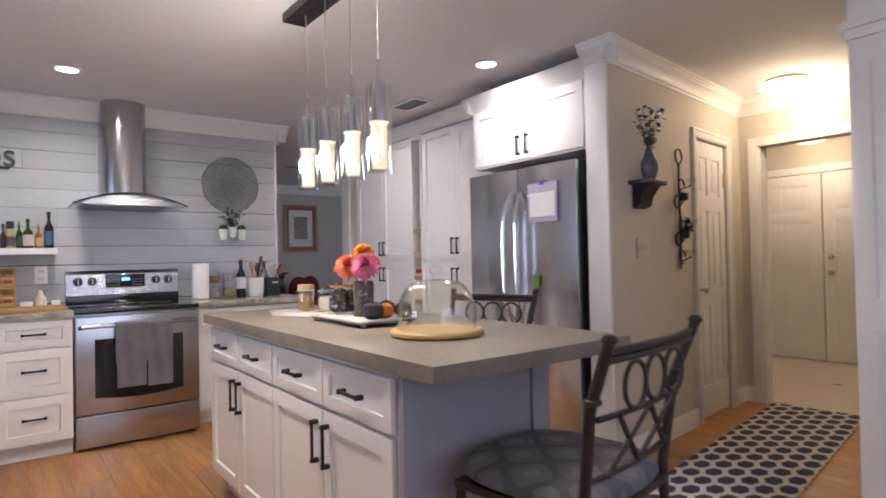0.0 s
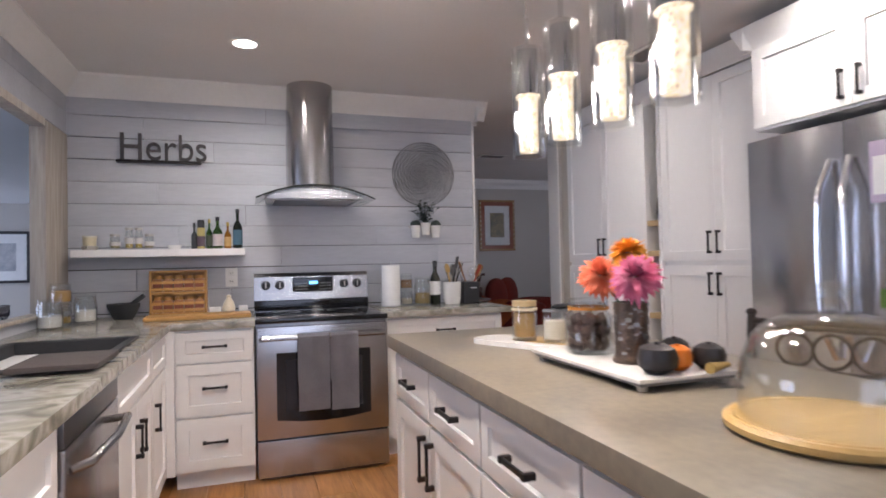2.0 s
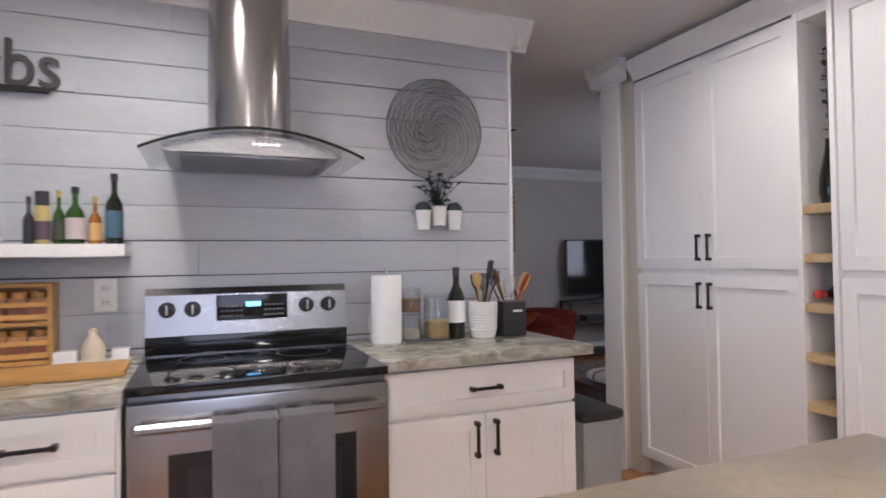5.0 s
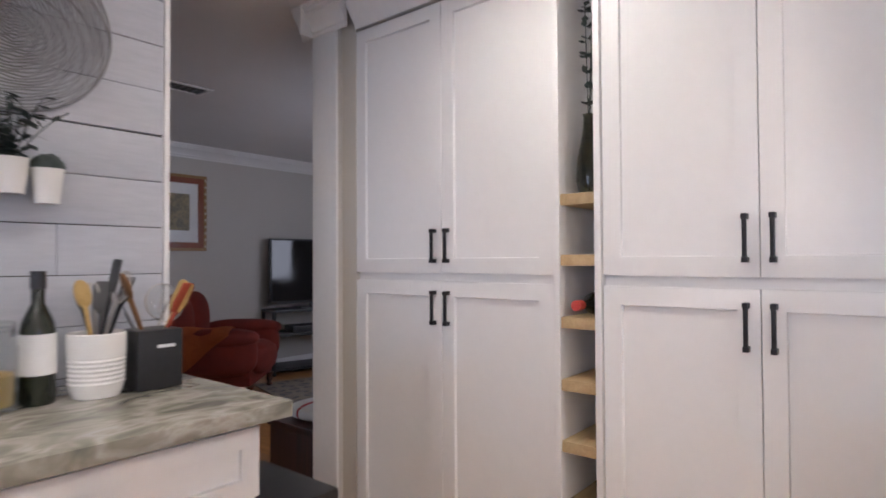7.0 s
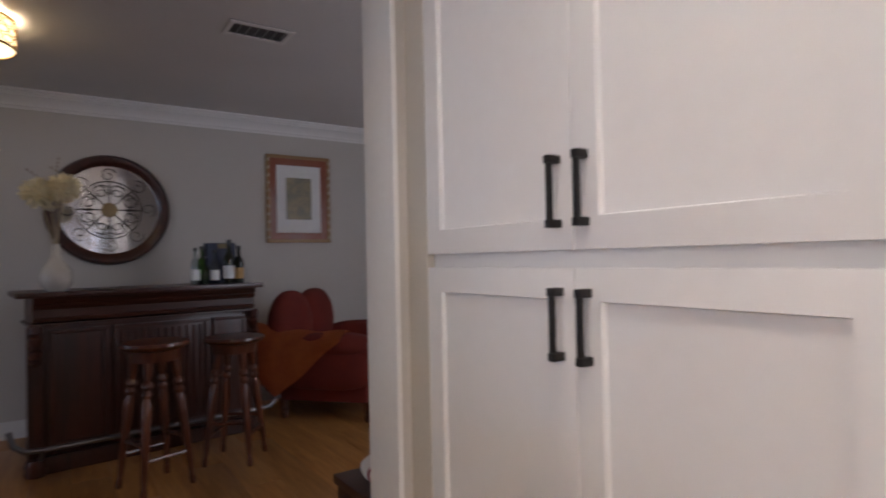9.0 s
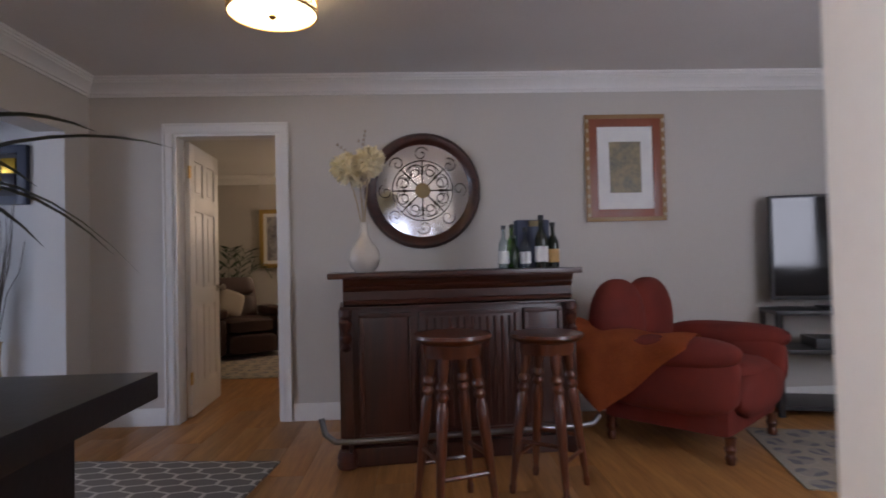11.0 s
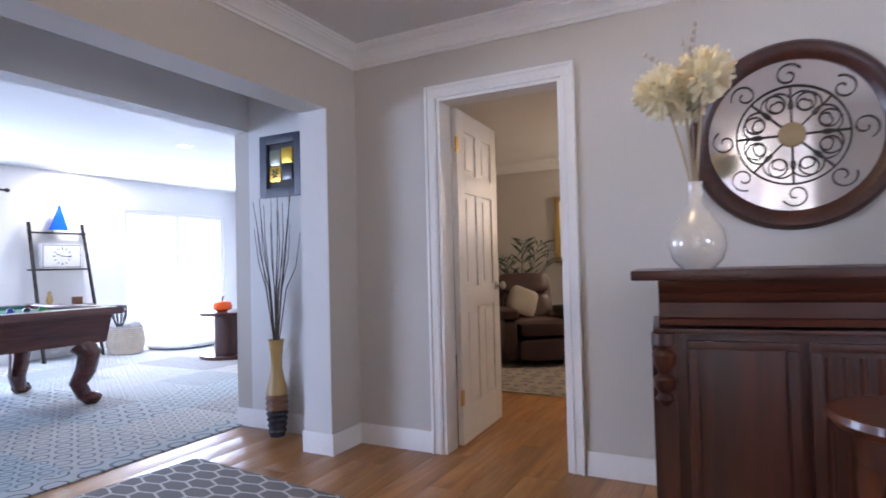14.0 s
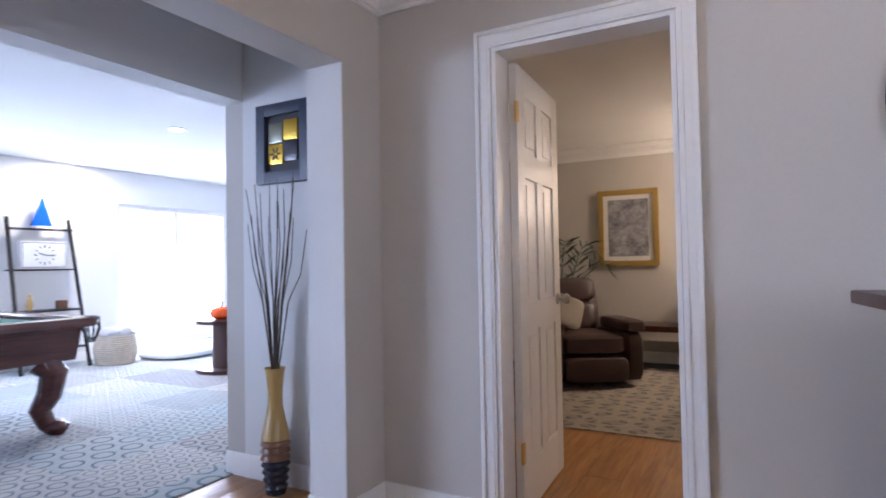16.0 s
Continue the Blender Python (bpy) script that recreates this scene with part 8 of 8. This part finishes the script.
for y0, y1 in ((9.35, 9.74), (7.7, 8.1)):
    single("curtain", curtain(y0, y1, 5), M["curtain"], "sheer white curtain panel on a rod", "curtain", None, "sheer curtains")
w1 = tagged(new("window_1"), "white framed window in the pool room", "window", "", "structure")
for a in ((8.0, 0.75, 9.74, 0.80), (8.0, 1.97, 9.74, 2.02), (8.0, 0.80, 8.05, 1.97), (9.69, 0.80, 9.74, 1.97), (8.85, 0.80, 8.89, 1.97)):
    part("window_frame", box(-5.40, a[0], a[1], -5.33, a[2], a[3], 0.004), M["white"], w1)
sd = tagged(new("door_1"), "white framed sliding glass door to the patio", "sliding door", "", "structure")
for a in ((11.5, 0.02, 13.32, 0.08), (11.5, 1.94, 13.32, 2.0), (11.5, 0.08, 11.56, 1.94), (13.26, 0.08, 13.32, 1.94), (12.38, 0.08, 12.44, 1.94)):
    part("door_frame", box(-5.40, a[0], a[1], -5.33, a[2], a[3], 0.004), M["white"], sd)
w3 = tagged(new("window_2"), "wide white framed window of the pool room", "window", "", "structure")
for a in ((1.2, 0.5, 4.6, 0.55), (1.2, 2.05, 4.6, 2.1), (1.2, 0.55, 1.25, 2.05), (4.55, 0.55, 4.6, 2.05), (2.9, 0.55, 2.94, 2.05)):
    part("window_frame", box(-5.40, a[0], a[1], -5.33, a[2], a[3], 0.004), M["white"], w3)
w4 = tagged(new("window_3"), "wide white framed kitchen window", "window", "", "structure")
for a in ((0.0, 0.7, 2.5, 0.75), (0.0, 2.05, 2.5, 2.1), (0.0, 0.75, 0.05, 2.05), (2.45, 0.75, 2.5, 2.05), (1.23, 0.75, 1.27, 2.05)):
    part("window_frame", box(a[0], -2.18, a[1], a[2], -2.12, a[3], 0.004), M["white"], w4)
pf = thing("patio_cage", "dark framed screened patio enclosure", "enclosure", pose(-7.4, 11.5, -0.12))
for y in (-0.6, 0.9, 2.4):
    part("post", box(-0.03, y - 0.03, 0, 0.03, y + 0.03, 2.3), M["white"], pf)
    part("rafter", tube([(0, y, 2.3), (1.9, y, 2.75)], 0.025, 6), M["white"], pf)
part("beam", box(-0.04, -0.6, 2.3, 0.04, 2.4, 2.38), M["white"], pf)
picture("framed print with a white mat in a black frame", pose(-3.55, 13.59, 1.45), 0.95, 0.95, (("frame", 0, 0.05, 0.03, M["black"]), ("mat", 0.048, 0, 0.012, M["paper"]), ("print", 0.22, 0, 0.017, surface("pale_print", (0.5, 0.5, 0.5), (0.25, 0.27, 0.3), 0.5, s1=6, bump=0))))

# ---- boards and planks ----
ship = bpy.data.objects["wall_shiplap"]
R = random.Random(11)
rows, z = [], 0.93
cuts = ((0.62, 1.9), (0.05, 1.25), (0.95, 2.1), (0.30, 1.62), (0.72,), (0.18, 1.45), (1.05,), (0.52, 1.95), (0.10, 1.2), (0.86,))
for k in range(10):
    z1 = z + 0.1405
    xs = (-0.34,) + cuts[k] + (2.385,)
    for a, b in zip(xs, xs[1:]):
        g = R.choice((0.0012, 0.0022, 0.0032, 0.0045))
        bm = box(-(b - a) / 2 + 0.0008, -0.0075, -0.0695 + g, (b - a) / 2 - 0.0008, 0.0075, 0.0695, 0.0008)
        part("board", bm, M["ship"], ship, "", pose((a + b) / 2, 5.1875 + R.uniform(-0.0012, 0.0012), (z + z1) / 2, 0, R.uniform(-0.05, 0.05), 0))
    z = z1
bm = box(-0.34, 5.182, 0.0, 2.385, 5.194, 0.928)
box(-0.34, 5.182, z - 0.001, 2.385, 5.194, H, 0, bm)
part("backing_board", bm, M["ship"], ship)
bm = bmesh.new()
for x, zz in ((1.50, 2.245), (1.87, 2.245), (2.19, 2.235), (0.62, 2.2), (0.1, 1.45), (1.0, 1.2), (2.2, 1.3)):
    lathe([(0, 0), (0.007, 0), (0.006, 0.0015), (0, 0.002)], 8, bm, (x, -zz, 0))
part("knots", bm, M["gap"], ship, "small dark nail holes", pose(0, 5.180, 0, 90, 0, 0))

west = bpy.data.objects["wall_kitchen_west"]
z = 2.066
for k, cut in enumerate((3.6, 4.3, 2.9)):
    z1 = min(z + 0.1405, H)
    for a, b in ((1.9, cut), (cut, 5.179)):
        part("board", box(-0.344, a + 0.001, z + R.choice((0.001, 0.003)), -0.333, b - 0.001, z1 - 0.001, 0.001), M["ship"], west)
    z = z1

PWID, PLEN = 0.19, 1.25
plank = to_mesh("plank", box(-PWID / 2 + 0.0008, -PLEN / 2 + 0.0008, -0.010, PWID / 2 - 0.0008, PLEN / 2 - 0.0008, 0.0, 0.0015), M["plank"])
rest = bmesh.new()
k = 0
x = -0.35
while x < 6.4:
    y = -2.1 - (k * 0.47) % PLEN
    while y < 11.0:
        cx, cy = x, y + PLEN / 2
        near = -0.44 < cx < 3.7 and 1.5 < cy < 9.6
        if near:
            ob = new("plank", plank)
            ob.parent, ob.matrix_basis = floor, pose(cx, cy, 0)
        elif cx < 5.3 or cy > 5.4:
            box(cx - PWID / 2 + 0.0008, cy - PLEN / 2 + 0.0008, -0.010, cx + PWID / 2 - 0.0008, cy + PLEN / 2 - 0.0008, 0.0, 0, rest)
        y += PLEN
    x += PWID
    k += 1
tagged(part("planks", rest, M["plank"], floor), kind="stuff")
